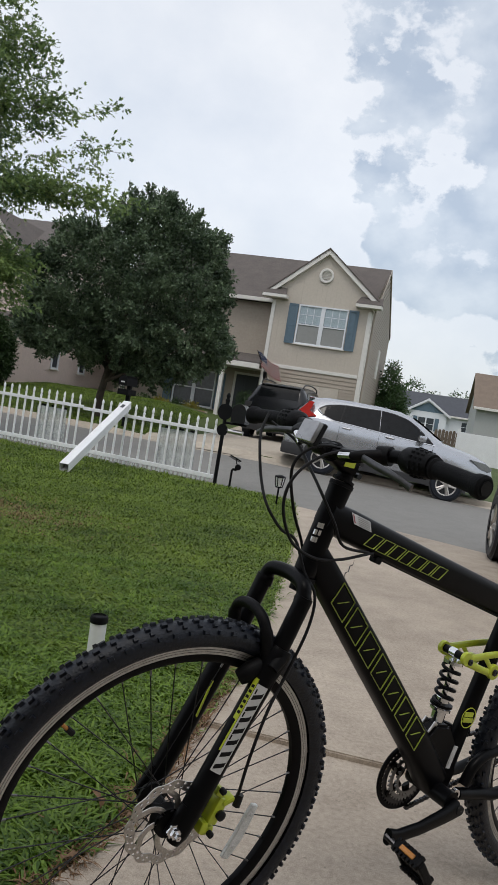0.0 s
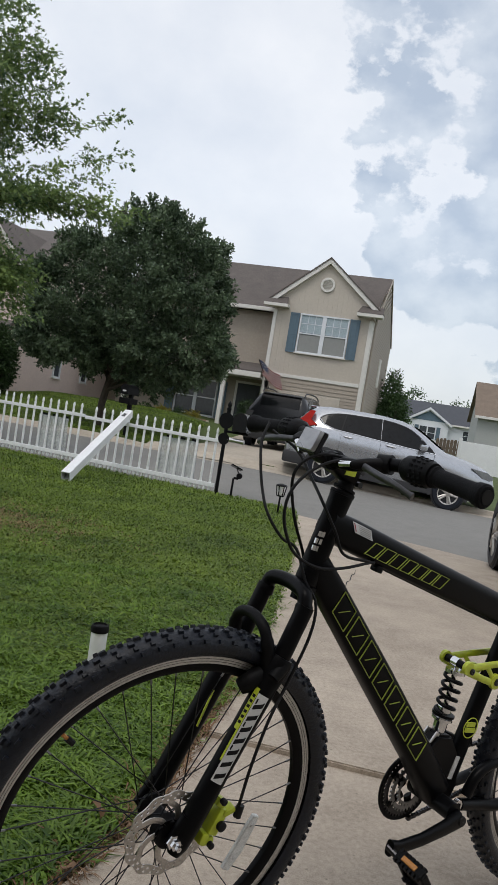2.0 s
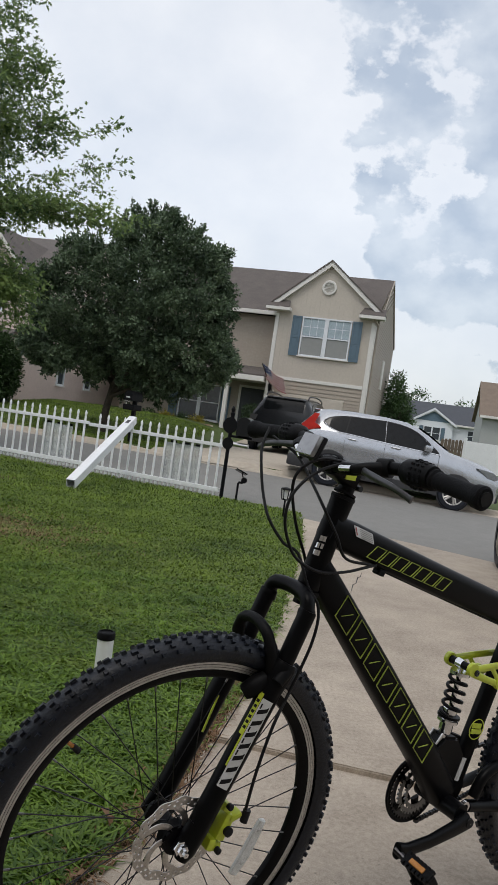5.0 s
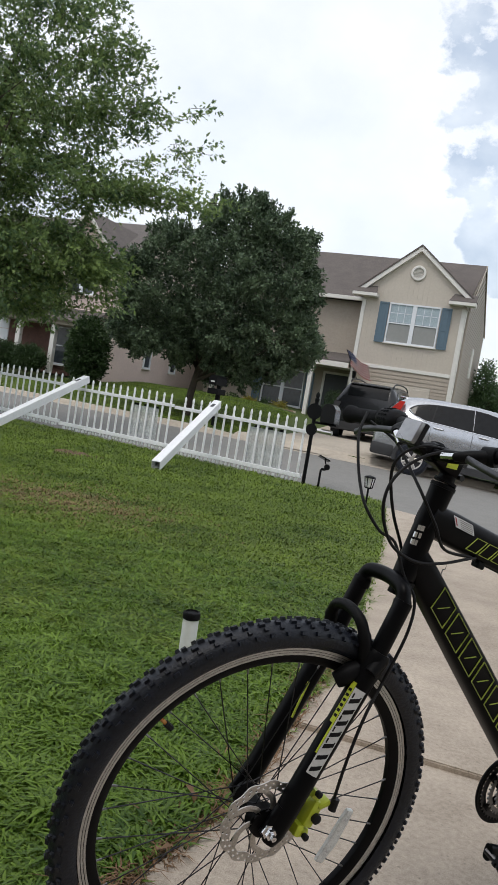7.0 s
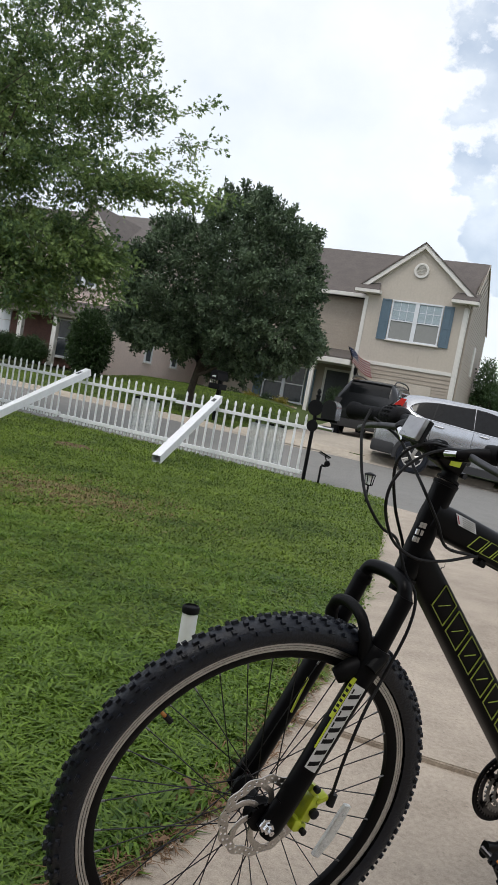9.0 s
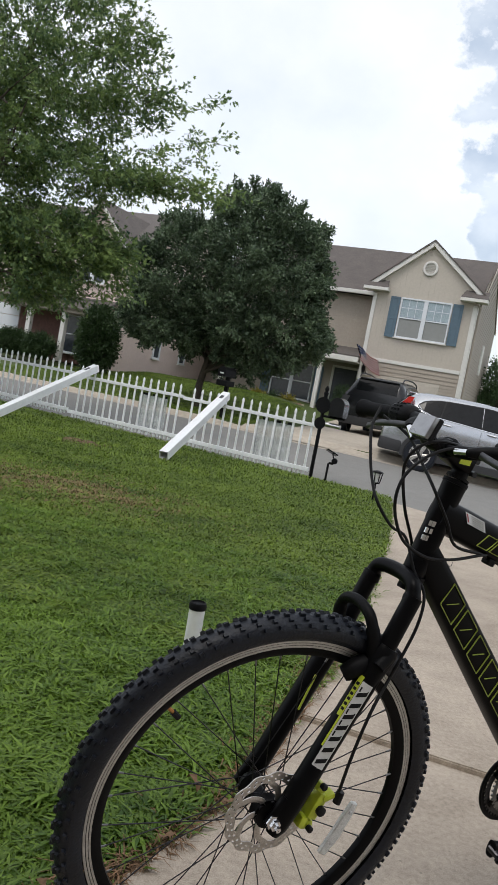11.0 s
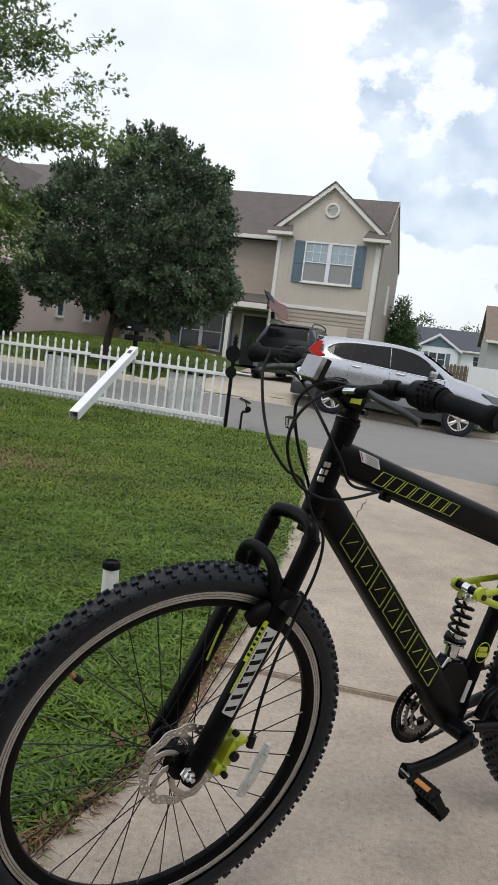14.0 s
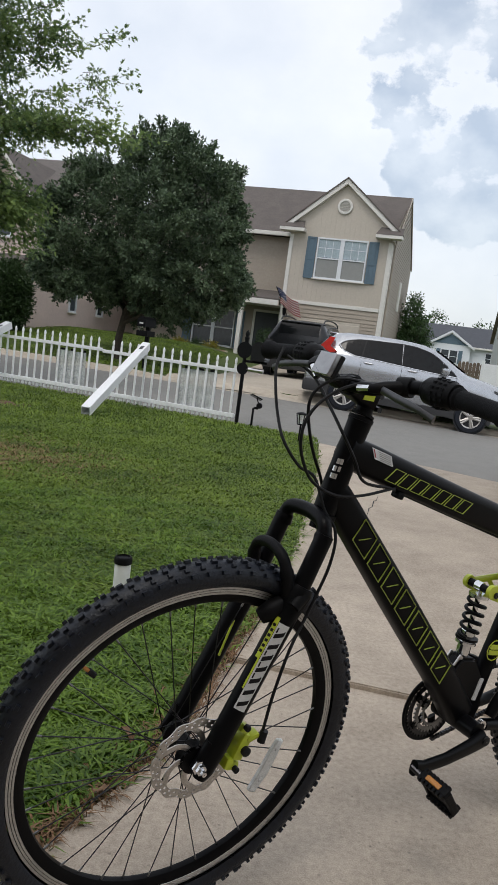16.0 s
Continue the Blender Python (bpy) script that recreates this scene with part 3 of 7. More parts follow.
def post_rail(top, foot):
    """A hollow square vinyl post that leans on the fence with its open end on the grass."""
    top, foot = Vector(top), Vector(foot)
    L = (top - foot).length
    th = empty("loose_post", look(foot, top), "hollow white vinyl post leaning diagonally on the fence", "post", "loose posts")
    bm = BM()
    w, t = 0.115, 0.006
    o = [(-w / 2, -w / 2), (w / 2, -w / 2), (w / 2, w / 2), (-w / 2, w / 2)]
    i_ = [(x * (1 - 2 * t / w), y * (1 - 2 * t / w)) for x, y in o]
    rings(bm, [[Vector((x, y, z)) for x, y in q] for q, z in ((i_, -L * 0.9), (i_, 0), (o, 0), (o, -L))], True, False)
    bm.faces.new([bm.verts.new((x, y, -L)) for x, y in o])
    bmesh.ops.recalc_face_normals(bm, faces=bm.faces[:])
    part("tube", bm, M["vinyl"], th)
    bm = BM()
    box(bm, (0.05, 0.004, 0.13), (0, w / 2 + 0.001, -L + 0.24))
    part("slot", bm, M["steel"], th, "grey routed slot")
    return th


post_rail((-2.08, 11.45, 0.90), (-2.32, 9.12, 0.05))
post_rail((-4.55, 12.35, 0.93), (-5.15, 10.25, 0.05))


def lawn_edge_litter():
    """Bare soil, straw and a few dry leaves where the grass meets the concrete."""
    rng = np.random.default_rng(8)
    V, F = [], []
    ys = np.linspace(0.9, 4.2, 40)
    for y in ys:
        x = edge_x(y)
        V += [Vector((x - 0.13, y + 0.03, -0.017)), Vector((x - 0.004, y, -0.006))]
    for i in range(len(ys) - 1):
        F.append((2 * i, 2 * i + 1, 2 * i + 3, 2 * i + 2))
    tagged(raw("soil_strip", V, F, M["dirt"]), "bare brown soil along the driveway edge", "soil", kind="structure")

    def region(rng, n):
        y = rng.uniform(0.9, 3.6, n)
        x = np.interp(y, EDGE_YS, EDGE_XS) - np.abs(rng.normal(0, 0.05, n)) + 0.015
        return np.stack([x, y, np.full(n, -0.008)], 1)
    tagged(blade_field("dry_straw", 2600, region, 0.012, 0.03, 0.004, "dry straw and clippings on the soil", 12, M["dry"], 2.6), category="straw")
    for k in range(9):
        y = float(rng.uniform(1.15, 1.9))
        x = float(edge_x(y) - rng.uniform(-0.01, 0.12))
        bm = BM()
        pts = [(0, 0), (0.018, 0.012), (0.03, 0.005), (0.05, 0.014), (0.066, 0.0), (0.05, -0.015), (0.03, -0.006), (0.017, -0.013)]
        vs = [bm.verts.new((px_, py_, 0.014 * math.sin(px_ * 48) + abs(py_) * 1.1)) for px_, py_ in pts]
        bm.faces.new(vs)
        bmesh.ops.triangulate(bm, faces=bm.faces[:])
        lf = part("dry_leaf", bm, M["dry"], m=pose(x, y, 0.006, float(rng.uniform(-15, 15)), float(rng.uniform(-15, 15)), float(rng.uniform(0, 360))))
        tagged(lf, "curled brown dry leaf on the soil", "leaf", "dry leaves at the lawn edge")


lawn_edge_litter()


def worn_patch():
    """Dead brown turf in the worn part of the lawn."""
    def region(rng, n):
        x = -2.35 + rng.normal(0, 0.60, n)
        y = 5.85 + rng.normal(0, 0.42, n)
        return np.stack([x, y, np.full(n, -0.022)], 1)
    tagged(blade_field("dead_grass", 9000, region, 0.022, 0.042, 0.010, "dead brown turf in a worn patch", 14, M["dead"], 1.4))

    def bare(rng, n):
        return np.stack([-3.45 + rng.normal(0, 0.14, n), 9.25 + rng.normal(0, 0.16, n), np.full(n, -0.022)], 1)
    tagged(blade_field("dead_grass", 700, bare, 0.015, 0.03, 0.012, "bare spot with dead turf near the fence", 15, M["dirt"], 1.4))
    rng = np.random.default_rng(16)
    bm = BM()
    rim = [Vector((0.26 * math.cos(a) * float(rng.uniform(0.75, 1.15)), 0.15 * math.sin(a) * float(rng.uniform(0.75, 1.15)), -0.02)) for a in (2 * math.pi * i / 18 for i in range(18))]
    lip = [Vector((q.x * 0.72, q.y * 0.72, 0.022 + float(rng.uniform(-0.006, 0.006)))) for q in rim]
    pit = [Vector((q.x * 0.40, q.y * 0.40 + 0.02, -0.01)) for q in rim]
    rings(bm, [rim, lip, pit])
    bmesh.ops.recalc_face_normals(bm, faces=bm.faces[:])
    tagged(part("soil_mound", bm, M["dirt"], smooth=True, m=Matrix.Translation((-3.45, 9.22, 0.0))), "small bare mound of dug soil in the lawn", "soil")


worn_patch()


def far_lawn(rng, n):
    """Where grass grows on the lots across the street, clear of the driveway."""
    e, s = rng.uniform(-19, -7.6, n), rng.uniform(15.3, 24.5, n)
    keep = e < -8.9 - 0.33 * (s - 15.1)
    z = np.array([far_z(a, b + bend(a)) for a, b in zip(e, s)])
    o = np.array([bend(a) for a in e])
    return np.stack([0.927 * e + 0.375 * (s + o), -0.375 * e + 0.927 * (s + o), z], 1)[keep]


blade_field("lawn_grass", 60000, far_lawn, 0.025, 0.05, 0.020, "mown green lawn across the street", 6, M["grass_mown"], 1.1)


def driveway_crack():
    bm = BM()
    pts = [Vector((0.945, 6.26, 0.0)), Vector((0.90, 6.02, 0.0)), Vector((0.875, 5.98, 0.0)), Vector((0.83, 5.72, 0.0)), Vector((0.80, 5.66, 0.0)), Vector((0.745, 5.33, 0.0))]
    tube(bm, pts, [0.001, 0.003, 0.0045, 0.003, 0.004, 0.001], 4)
    part("crack", bm, M["gap_dark"], slabs[0])


driveway_crack()


def plastic_sheet(d, w, tilt):
    """A translucent corrugated sheet that stands behind the pickets."""
    p = F_A + F_DIR * d + N_DIR * 0.05
    T = empty("plastic_sheet", Matrix.Translation(p) @ Matrix.Rotation(math.atan2(F_DIR.y, F_DIR.x), 4, "Z") @ pose(0, 0, 0, tilt, 0, 0), "pale translucent plastic sheet standing behind the pickets", "sheet")
    bm = BM()
    n = 28
    a = [bm.verts.new((w * i / n, 0.005 * (i % 2), 0.10)) for i in range(n + 1)]
    b = [bm.verts.new((w * i / n, 0.005 * (i % 2) + 0.01, 0.66)) for i in range(n + 1)]
    for i in range(n):
        bm.faces.new((a[i], a[i + 1], b[i + 1], b[i]))
    part("sheet", bm, M["sheet"], T)
    for k in (0.12, 0.45, 0.8):
        bm = BM()
        box(bm, (0.10, 0.012, 0.035), (w * k, 0.0, 0.675), bevel=0.003)
        part("clip", bm, M["plastic"], T)


plastic_sheet(0.42, 0.62, -1.0)
plastic_sheet(2.75, 0.58, -1.0)


# ---- houses ----
TH = 0.245


def lap_wall(bm, p0, p1, z0, z1, out, lap=0.115, top=None):
    """Lap siding as real overlapping boards from p0 to p1; top(u) may cut the height."""
    p0, p1, out = Vector(p0), Vector(p1), Vector(out)
    n = max(1, int((z1 - z0) / lap))
    lap = (z1 - z0) / n
    for i in range(n):
        za, zb = z0 + i * lap, z0 + (i + 1) * lap
        a, b = p0.copy(), p1.copy()
        if top is not None:
            u0, u1 = top(za + lap * 0.5)
            if u1 <= u0:
                continue
            a, b = p0.lerp(p1, u0), p0.lerp(p1, u1)
        q = [a + out * 0.024, b + out * 0.024, b + out * 0.004, a + out * 0.004]
        v = [bm.verts.new((q[0].x, q[0].y, za)), bm.verts.new((q[1].x, q[1].y, za)), bm.verts.new((q[2].x, q[2].y, zb)), bm.verts.new((q[3].x, q[3].y, zb))]
        bm.faces.new(v)
        w = [bm.verts.new((p.x, p.y, za)) for p in (a, b)]
        bm.faces.new((v[1], v[0], w[0], w[1]))
    return bm


def slab(bm, pts, t):
    """A roof plane or board: a polygon with thickness t below it."""
    a = [bm.verts.new(p) for p in pts]
    b = [bm.verts.new(Vector(p) - Vector((0, 0, t))) for p in pts]
    bm.faces.new(a)
    bm.faces.new(list(reversed(b)))
    for i in range(len(a)):
        j = (i + 1) % len(a)
        bm.faces.new((a[i], b[i], b[j], a[j]))
    bmesh.ops.recalc_face_normals(bm, faces=bm.faces[:])
    return bm


def window(parent, x0, x1, z0, z1, y, rails=(0.5,), mullions=(), m=None, sign=-1):
    """A window in the plane y; parts: frame, sill, panes."""
    m = m or Matrix()
    f = BM()
    t = 0.055
    w, h, cx, cz = x1 - x0, z1 - z0, (x0 + x1) / 2, (z0 + z1) / 2
    yy = y + sign * 0.035
    for sx in (x0 + t / 2, x1 - t / 2):
        box(f, (t, 0.07, h), (sx, yy, cz), bevel=0.006)
    for sz in (z0 + t / 2, z1 - t / 2):
        box(f, (w - 2 * t, 0.07, t), (cx, yy, sz))
    for k in mullions:
        box(f, (0.15, 0.08, h - 2 * t), (x0 + w * k, yy, cz))
    for k in rails:
        box(f, (w - 2 * t, 0.05, 0.045), (cx, yy, z0 + h * k))
    win = part("window", f, M["white_wall"], parent, m=m)
    xs = [x0 + t] + [x0 + w * k for k in mullions] + [x1 - t]
    zs = [z0 + t] + [z0 + h * k for k in rails] + [z1 - t]
    for a, b in zip(xs, xs[1:]):
        for c, d in zip(zs, zs[1:]):
            p = BM()
            box(p, (b - a - 0.02, 0.008, d - c - 0.02), ((a + b) / 2, y + sign * 0.02, (c + d) / 2))
            part("pane", p, M["glass"], win)
    s = BM()
    box(s, (w + 0.1, 0.1, 0.04), (cx, y + sign * 0.05, z0 - 0.02), bevel=0.005)
    part("sill", s, M["trim"], win)
    return win


def shutter(parent, x, z0, z1, y, w=0.36):
    bm = BM()
    h = z1 - z0
    for sx in (-w / 2 + 0.03, w / 2 - 0.03):
        box(bm, (0.06, 0.04, h), (x + sx, y - 0.03, (z0 + z1) / 2))
    for k in (0.03, h * 0.47, h - 0.03):
        box(bm, (w - 0.12, 0.04, 0.06), (x, y - 0.03, z0 + k))
    for c, d in ((0.06, h * 0.47 - 0.03), (h * 0.47 + 0.03, h - 0.06)):
        box(bm, (w - 0.12, 0.02, d - c), (x, y - 0.022, z0 + (c + d) / 2))
        box(bm, (w - 0.2, 0.034, d - c - 0.1), (x, y - 0.022, z0 + (c + d) / 2), bevel=0.012)
    return part("shutter", bm, M["shutter"], parent, "blue-grey panelled shutter")


def build_house():
    B = 0.42
    H = empty("house", Matrix.Translation((3.41, 27.88, B)) @ Matrix.Rotation(-TH, 4, "Z"), "two-storey beige and tan vinyl-sided house with brown shingle roof", "house")
    W, D, L = 3.81, 8.0, -10.4
    zb, ze = 3.02 - B, 5.50 - B
    YW = 1.3
    # solid core behind the cladding
    bm = BM()
    box(bm, (W, D, ze), (-W / 2, D / 2, ze / 2))
    box(bm, (-L - W, D - YW, ze), ((L - W) / 2, (D + YW) / 2, ze / 2))
    part("wall", bm, M["beige_board"], H)
    # gable end of the right side
    bm = BM()
    rz = 7.80 - B
    lap_wall(bm, (0, 0.1, 0), (0, D, 0), 0.15, ze, (1, 0, 0))
    lap_wall(bm, (0, 0, 0), (0, D, 0), ze, rz, (1, 0, 0), top=lambda z: (0.5 * (z - ze) / (rz - ze) + 0.0, 1 - 0.5 * (z - ze) / (rz - ze)))
    part("side_siding", bm, M["tan_siding"], H, "tan horizontal lap siding")
    bm = BM()
    vs = [bm.verts.new(p) for p in ((-0.01, 0, ze), (-0.01, D, ze), (-0.01, D / 2, rz))]
    bm.faces.new(vs)
    part("gable_wall", bm, M["tan_siding"], H)
    # left wing siding, and the strip over the garage
    bm = BM()
    lap_wall(bm, (L, YW, 0), (-W, YW, 0), 3.05 - B, ze, (0, -1, 0))
    part("wing_siding", bm, M["tan_siding"], H, "tan horizontal lap siding")
    bm = BM()
    lap_wall(bm, (-W + 0.12, 0, 0), (-0.12, 0, 0), 2.05, zb - 0.1, (0, -1, 0))
    lap_wall(bm, (-0.75, 0, 0), (-0.12, 0, 0), 0.05, 2.05, (0, -1, 0))
    lap_wall(bm, (-W + 0.12, 0, 0), (-W + 0.5, 0, 0), 0.05, 2.05, (0, -1, 0))
    part("garage_siding", bm, M["tan_siding"], H, "tan horizontal lap siding")
    # garage door
    gd = BM()
    for i in range(4):
        box(gd, (2.55, 0.05, 0.48), (-2.03, 0.0, 0.27 + i * 0.5), bevel=0.012)
        for k in range(4):
            box(gd, (0.5, 0.02, 0.3), (-2.97 + k * 0.63, -0.026, 0.27 + i * 0.5), bevel=0.009)
    part("garage_door", gd, M["beige_board"], H, "beige sectional garage door")
    # board-and-batten face of the bay
    for i in range(20):
        x = -W + 0.15 + i * (W - 0.3) / 19
        hw = abs(x + W / 2)
        top = 7.42 - B - hw * 0.834
        bm = BM()
        box(bm, (0.03, 0.008, top - zb), (x, -0.006, (zb + top) / 2))
        part("batten", bm, M["beige_board"], H)
    bm = BM()
    vs = [bm.verts.new(p) for p in ((-W, -0.003, ze - 0.05), (0, -0.003, ze - 0.05), (0, -0.003, 5.90 - B), (-W / 2, -0.003, 7.50 - B), (-W, -0.003, 5.90 - B))]
    bm.faces.new(vs)
    part("bay_gable", bm, M["beige_board"], H, "beige board-and-batten siding")
    # corner boards, band, soffit returns, rakes
    for x, w in ((-W + 0.06, 0.14), (-0.06, 0.14)):
        bm = BM()
        box(bm, (w, 0.06, ze - 0.05), (x, -0.012, (ze - 0.05) / 2), bevel=0.006)
        part("corner_board", bm, M["trim"], H)
    bm = BM()
    box(bm, (0.05, 0.12, ze), (0.02, 0.06, ze / 2), bevel=0.006)
    part("corner_board", bm, M["trim"], H)
    bm = BM()
    box(bm, (W - 0.29, 0.06, 0.13), (-W / 2, -0.02, zb - 0.02), bevel=0.008)
    part("band_board", bm, M["trim"], H)
    pk, ov = 7.56 - B, 0.30
    sl = (pk - (5.72 - B)) / (W / 2 + ov)
    for sgn in (-1, 1):
        xe = -W / 2 + sgn * (W / 2 + ov)
        bm = BM()
        slab(bm, [(-W / 2, -0.17, pk), (xe, -0.17, pk - sl * (W / 2 + ov)), (xe, -0.004, pk - sl * (W / 2 + ov)), (-W / 2, -0.004, pk)], 0.19)
        part("rake_board", bm, M["trim"], H)
        bm = BM()
        slab(bm, [(-W / 2, -0.20, pk + 0.05), (xe + sgn * 0.03, -0.20, pk + 0.05 - sl * (W / 2 + ov)), (xe + sgn * 0.03, 0.35 if sgn > 0 else 1.0, pk + 0.05 - sl * (W / 2 + ov)), (-W / 2, 3.4, pk + 0.05)], 0.06)
        part("gable_roof", bm, M["shingle"], H, "brown shingle roof")
        # eave return: a small skirt roof on a boxed soffit
        xc = -W / 2 + sgn * (W / 2 - 0.12)
        bm = BM()
        box(bm, (0.95, 0.42, 0.13), (xc, -0.19, 5.60 - B), bevel=0.01)
        part("eave_return", bm, M["trim"], H)
        bm = BM()
        x0, x1 = xc - 0.47, xc + 0.47
        z = 5.67 - B
        xi = x0 + 0.1 if sgn > 0 else x1 - 0.1
        slab(bm, [(x0, -0.4, z), (x1, -0.4, z), (x1 if sgn > 0 else xi, 0.0, z + 0.30), (xi if sgn > 0 else x0, 0.0, z + 0.30)], 0.02)
        part("skirt_roof", bm, M["shingle"], H)
    # round louvred vent
    bm = BM()
    lathe(bm, [(0.19, 0.0), (0.27, 0.0), (0.28, -0.04), (0.26, -0.06), (0.2, -0.06), (0.19, -0.02)], "y", 28, (-W / 2, -0.015, 6.58 - B))
    vent = part("gable_vent", bm, M["trim"], H, "round white louvred vent", smooth=True)
    for i in range(7):
        z = -0.16 + i * 0.053
        hw = math.sqrt(max(0.001, 0.19 ** 2 - z * z))
        bm = BM()
        box(bm, (2 * hw, 0.012, 0.04), (0, 0, 0), pose(-W / 2, -0.035, 6.58 - B + z, 35))
        part("louvre", bm, M["trim"], vent)
    # window pair with shutters
    x0, x1, z0, z1 = -2.74, -0.85, 3.93 - B, 5.42 - B
    win = window(H, x0, x1, z0, z1, -0.006, (0.5,), (0.5,))
    for k, (a, b) in enumerate(((x0 + 0.06, (x0 + x1) / 2 - 0.08), ((x0 + x1) / 2 + 0.08, x1 - 0.06))):
        zm = (z0 + z1) / 2
        # flat grey panel added over the lower pane, in place of lighter glass
        bm = BM()
        box(bm, (b - a, 0.006, zm - z0 - 0.09), ((a + b) / 2, -0.033, (z0 + zm) / 2 + 0.01))
        part("shade", bm, M["screen"], win, "flat grey panel over the lower sash")
        bm = BM()
        box(bm, (b - a, 0.006, z1 - zm - 0.09), ((a + b) / 2, -0.033, (z1 + zm) / 2 - 0.01))
        part("curtain", bm, M["blind"], win, "pale blue-white curtain")
        bm = BM()
        for q in (1 / 3, 2 / 3):
            box(bm, (0.018, 0.012, z1 - zm - 0.09), (a + (b - a) * q, -0.039, (z1 + zm) / 2 - 0.01))
        box(bm, (b - a, 0.012, 0.018), ((a + b) / 2, -0.039, (z1 + zm) / 2))
        part("muntin", bm, M["white_wall"], win)
    shutter(H, x0 - 0.21, z0 - 0.02, z1, -0.01)
    shutter(H, x1 + 0.21, z0 - 0.02, z1, -0.01)
    # main roof
    bm = BM()
    for y0, y1 in ((YW - 0.4, D / 2), (D + 0.06, D / 2)):
        slab(bm, [(L - 0.3, y0, ze + 0.12), (0.03, y0, ze + 0.12), (0.03, y1, rz + 0.12), (L - 0.3, y1, rz + 0.12)], 0.1)
    part("roof", bm, M["shingle"], H, "brown asphalt shingle roof")
    for y0 in (YW - 0.4, D + 0.06):
        bm = BM()
        slab(bm, [(0.033, y0, ze + 0.125), (0.06, y0, ze + 0.125), (0.06, D / 2, rz + 0.125), (0.033, D / 2, rz + 0.125)], 0.14)
        part("side_rake", bm, M["tan_siding"], H)
    bm = BM()
    box(bm, (L * -1 - W + 0.3, 0.13, 0.15), ((L - W) / 2 - 0.1, YW - 0.43, ze + 0.06), bevel=0.02)
    part("gutter", bm, M["trim"], H)
    # right side downspout and small window trim
    bm = BM()
    tube(bm, spline([(-0.05, -0.25, 5.55 - B), (0.12, -0.05, 5.35 - B), (0.09, 0.18, 5.2 - B), (0.08, 0.2, 0.2)], 5), 0.035, 8)
    part("downspout", bm, M["tan_siding"], H)
    bm = BM()
    box(bm, (0.06, 0.6, 1.2), (0.03, 4.4, 3.95 - B))
    part("side_window", bm, M["trim"], H)
    # porch: skirt roof, fascia, post, entry
    PY = -0.15
    bm = BM()
    slab(bm, [(L - 0.2, PY - 0.3, 3.0 - B), (-W, PY - 0.3, 3.0 - B), (-W, YW, 3.42 - B), (L - 0.2, YW, 3.42 - B)], 0.08)
    part("porch_roof", bm, M["shingle"], H)
    bm = BM()
    box(bm, (-L - W + 0.2, 0.12, 0.2), ((L - W) / 2 - 0.1, PY - 0.28, 2.84 - B), bevel=0.015)
    box(bm, (-L - W, 1.4, 0.04), ((L - W) / 2, PY + 0.45, 2.76 - B))
    part("porch_fascia", bm, M["trim"], H)
    for x in (-5.27, -9.3):
        bm = BM()
        box(bm, (0.16, 0.16, 2.72 - B), (x, PY - 0.15, (2.72 - B) / 2), bevel=0.015)
        box(bm, (0.22, 0.22, 0.14), (x, PY - 0.15, 2.66 - B), bevel=0.02)
        box(bm, (0.22, 0.22, 0.2), (x, PY - 0.15, 0.1), bevel=0.02)
        part("porch_post", bm, M["trim"], H)
    bm = BM()
    lap_wall(bm, (L, YW - 0.01, 0), (-W, YW - 0.01, 0), 0.0, 2.76 - B, (0, -1, 0))
    part("porch_siding", bm, M["tan_siding"], H)
    bm = BM()
    box(bm, (0.95, 0.06, 2.05), (-4.65, YW - 0.05, 1.08), bevel=0.01)
    for cx in (-4.87, -4.43):
        for cz, hh in ((0.55, 0.6), (1.45, 0.95)):
            box(bm, (0.3, 0.03, hh), (cx, YW - 0.085, cz), bevel=0.012)
    door = part("door", bm, M["black_door"], H, "dark panelled front door")
    bm = BM()
    box(bm, (0.03, 0.05, 0.14), (-4.27, YW - 0.12, 1.05), bevel=0.008)
    part("handle", bm, M["chrome"], door)
    bm = BM()
    for x in (-5.17, -4.13):
        box(bm, (0.09, 0.09, 2.15), (x, YW - 0.06, 1.08))
    box(bm, (1.13, 0.09, 0.09), (-4.65, YW - 0.06, 2.15))
    part("door_trim", bm, M["trim"], H)
    window(H, -7.75, -5.95, 0.55, 2.05, YW - 0.04, (0.5,), (0.5,))
    shutter(H, -7.98, 0.53, 2.05, YW - 0.04)
    shutter(H, -5.74, 0.53, 2.05, YW - 0.04)
    # carriage lamp by the garage
    bm = BM()
    box(bm, (0.14, 0.14, 0.05), (-3.62, -0.16, 2.25))
    lathe(bm, [(0.05, -0.2), (0.08, 0.0), (0.03, 0.06)], "z", 6, (-3.62, -0.16, 2.2))
    part("wall_lamp", bm, M["plastic"], H)
    return H


house = build_house()
HM = house.matrix_world.copy()


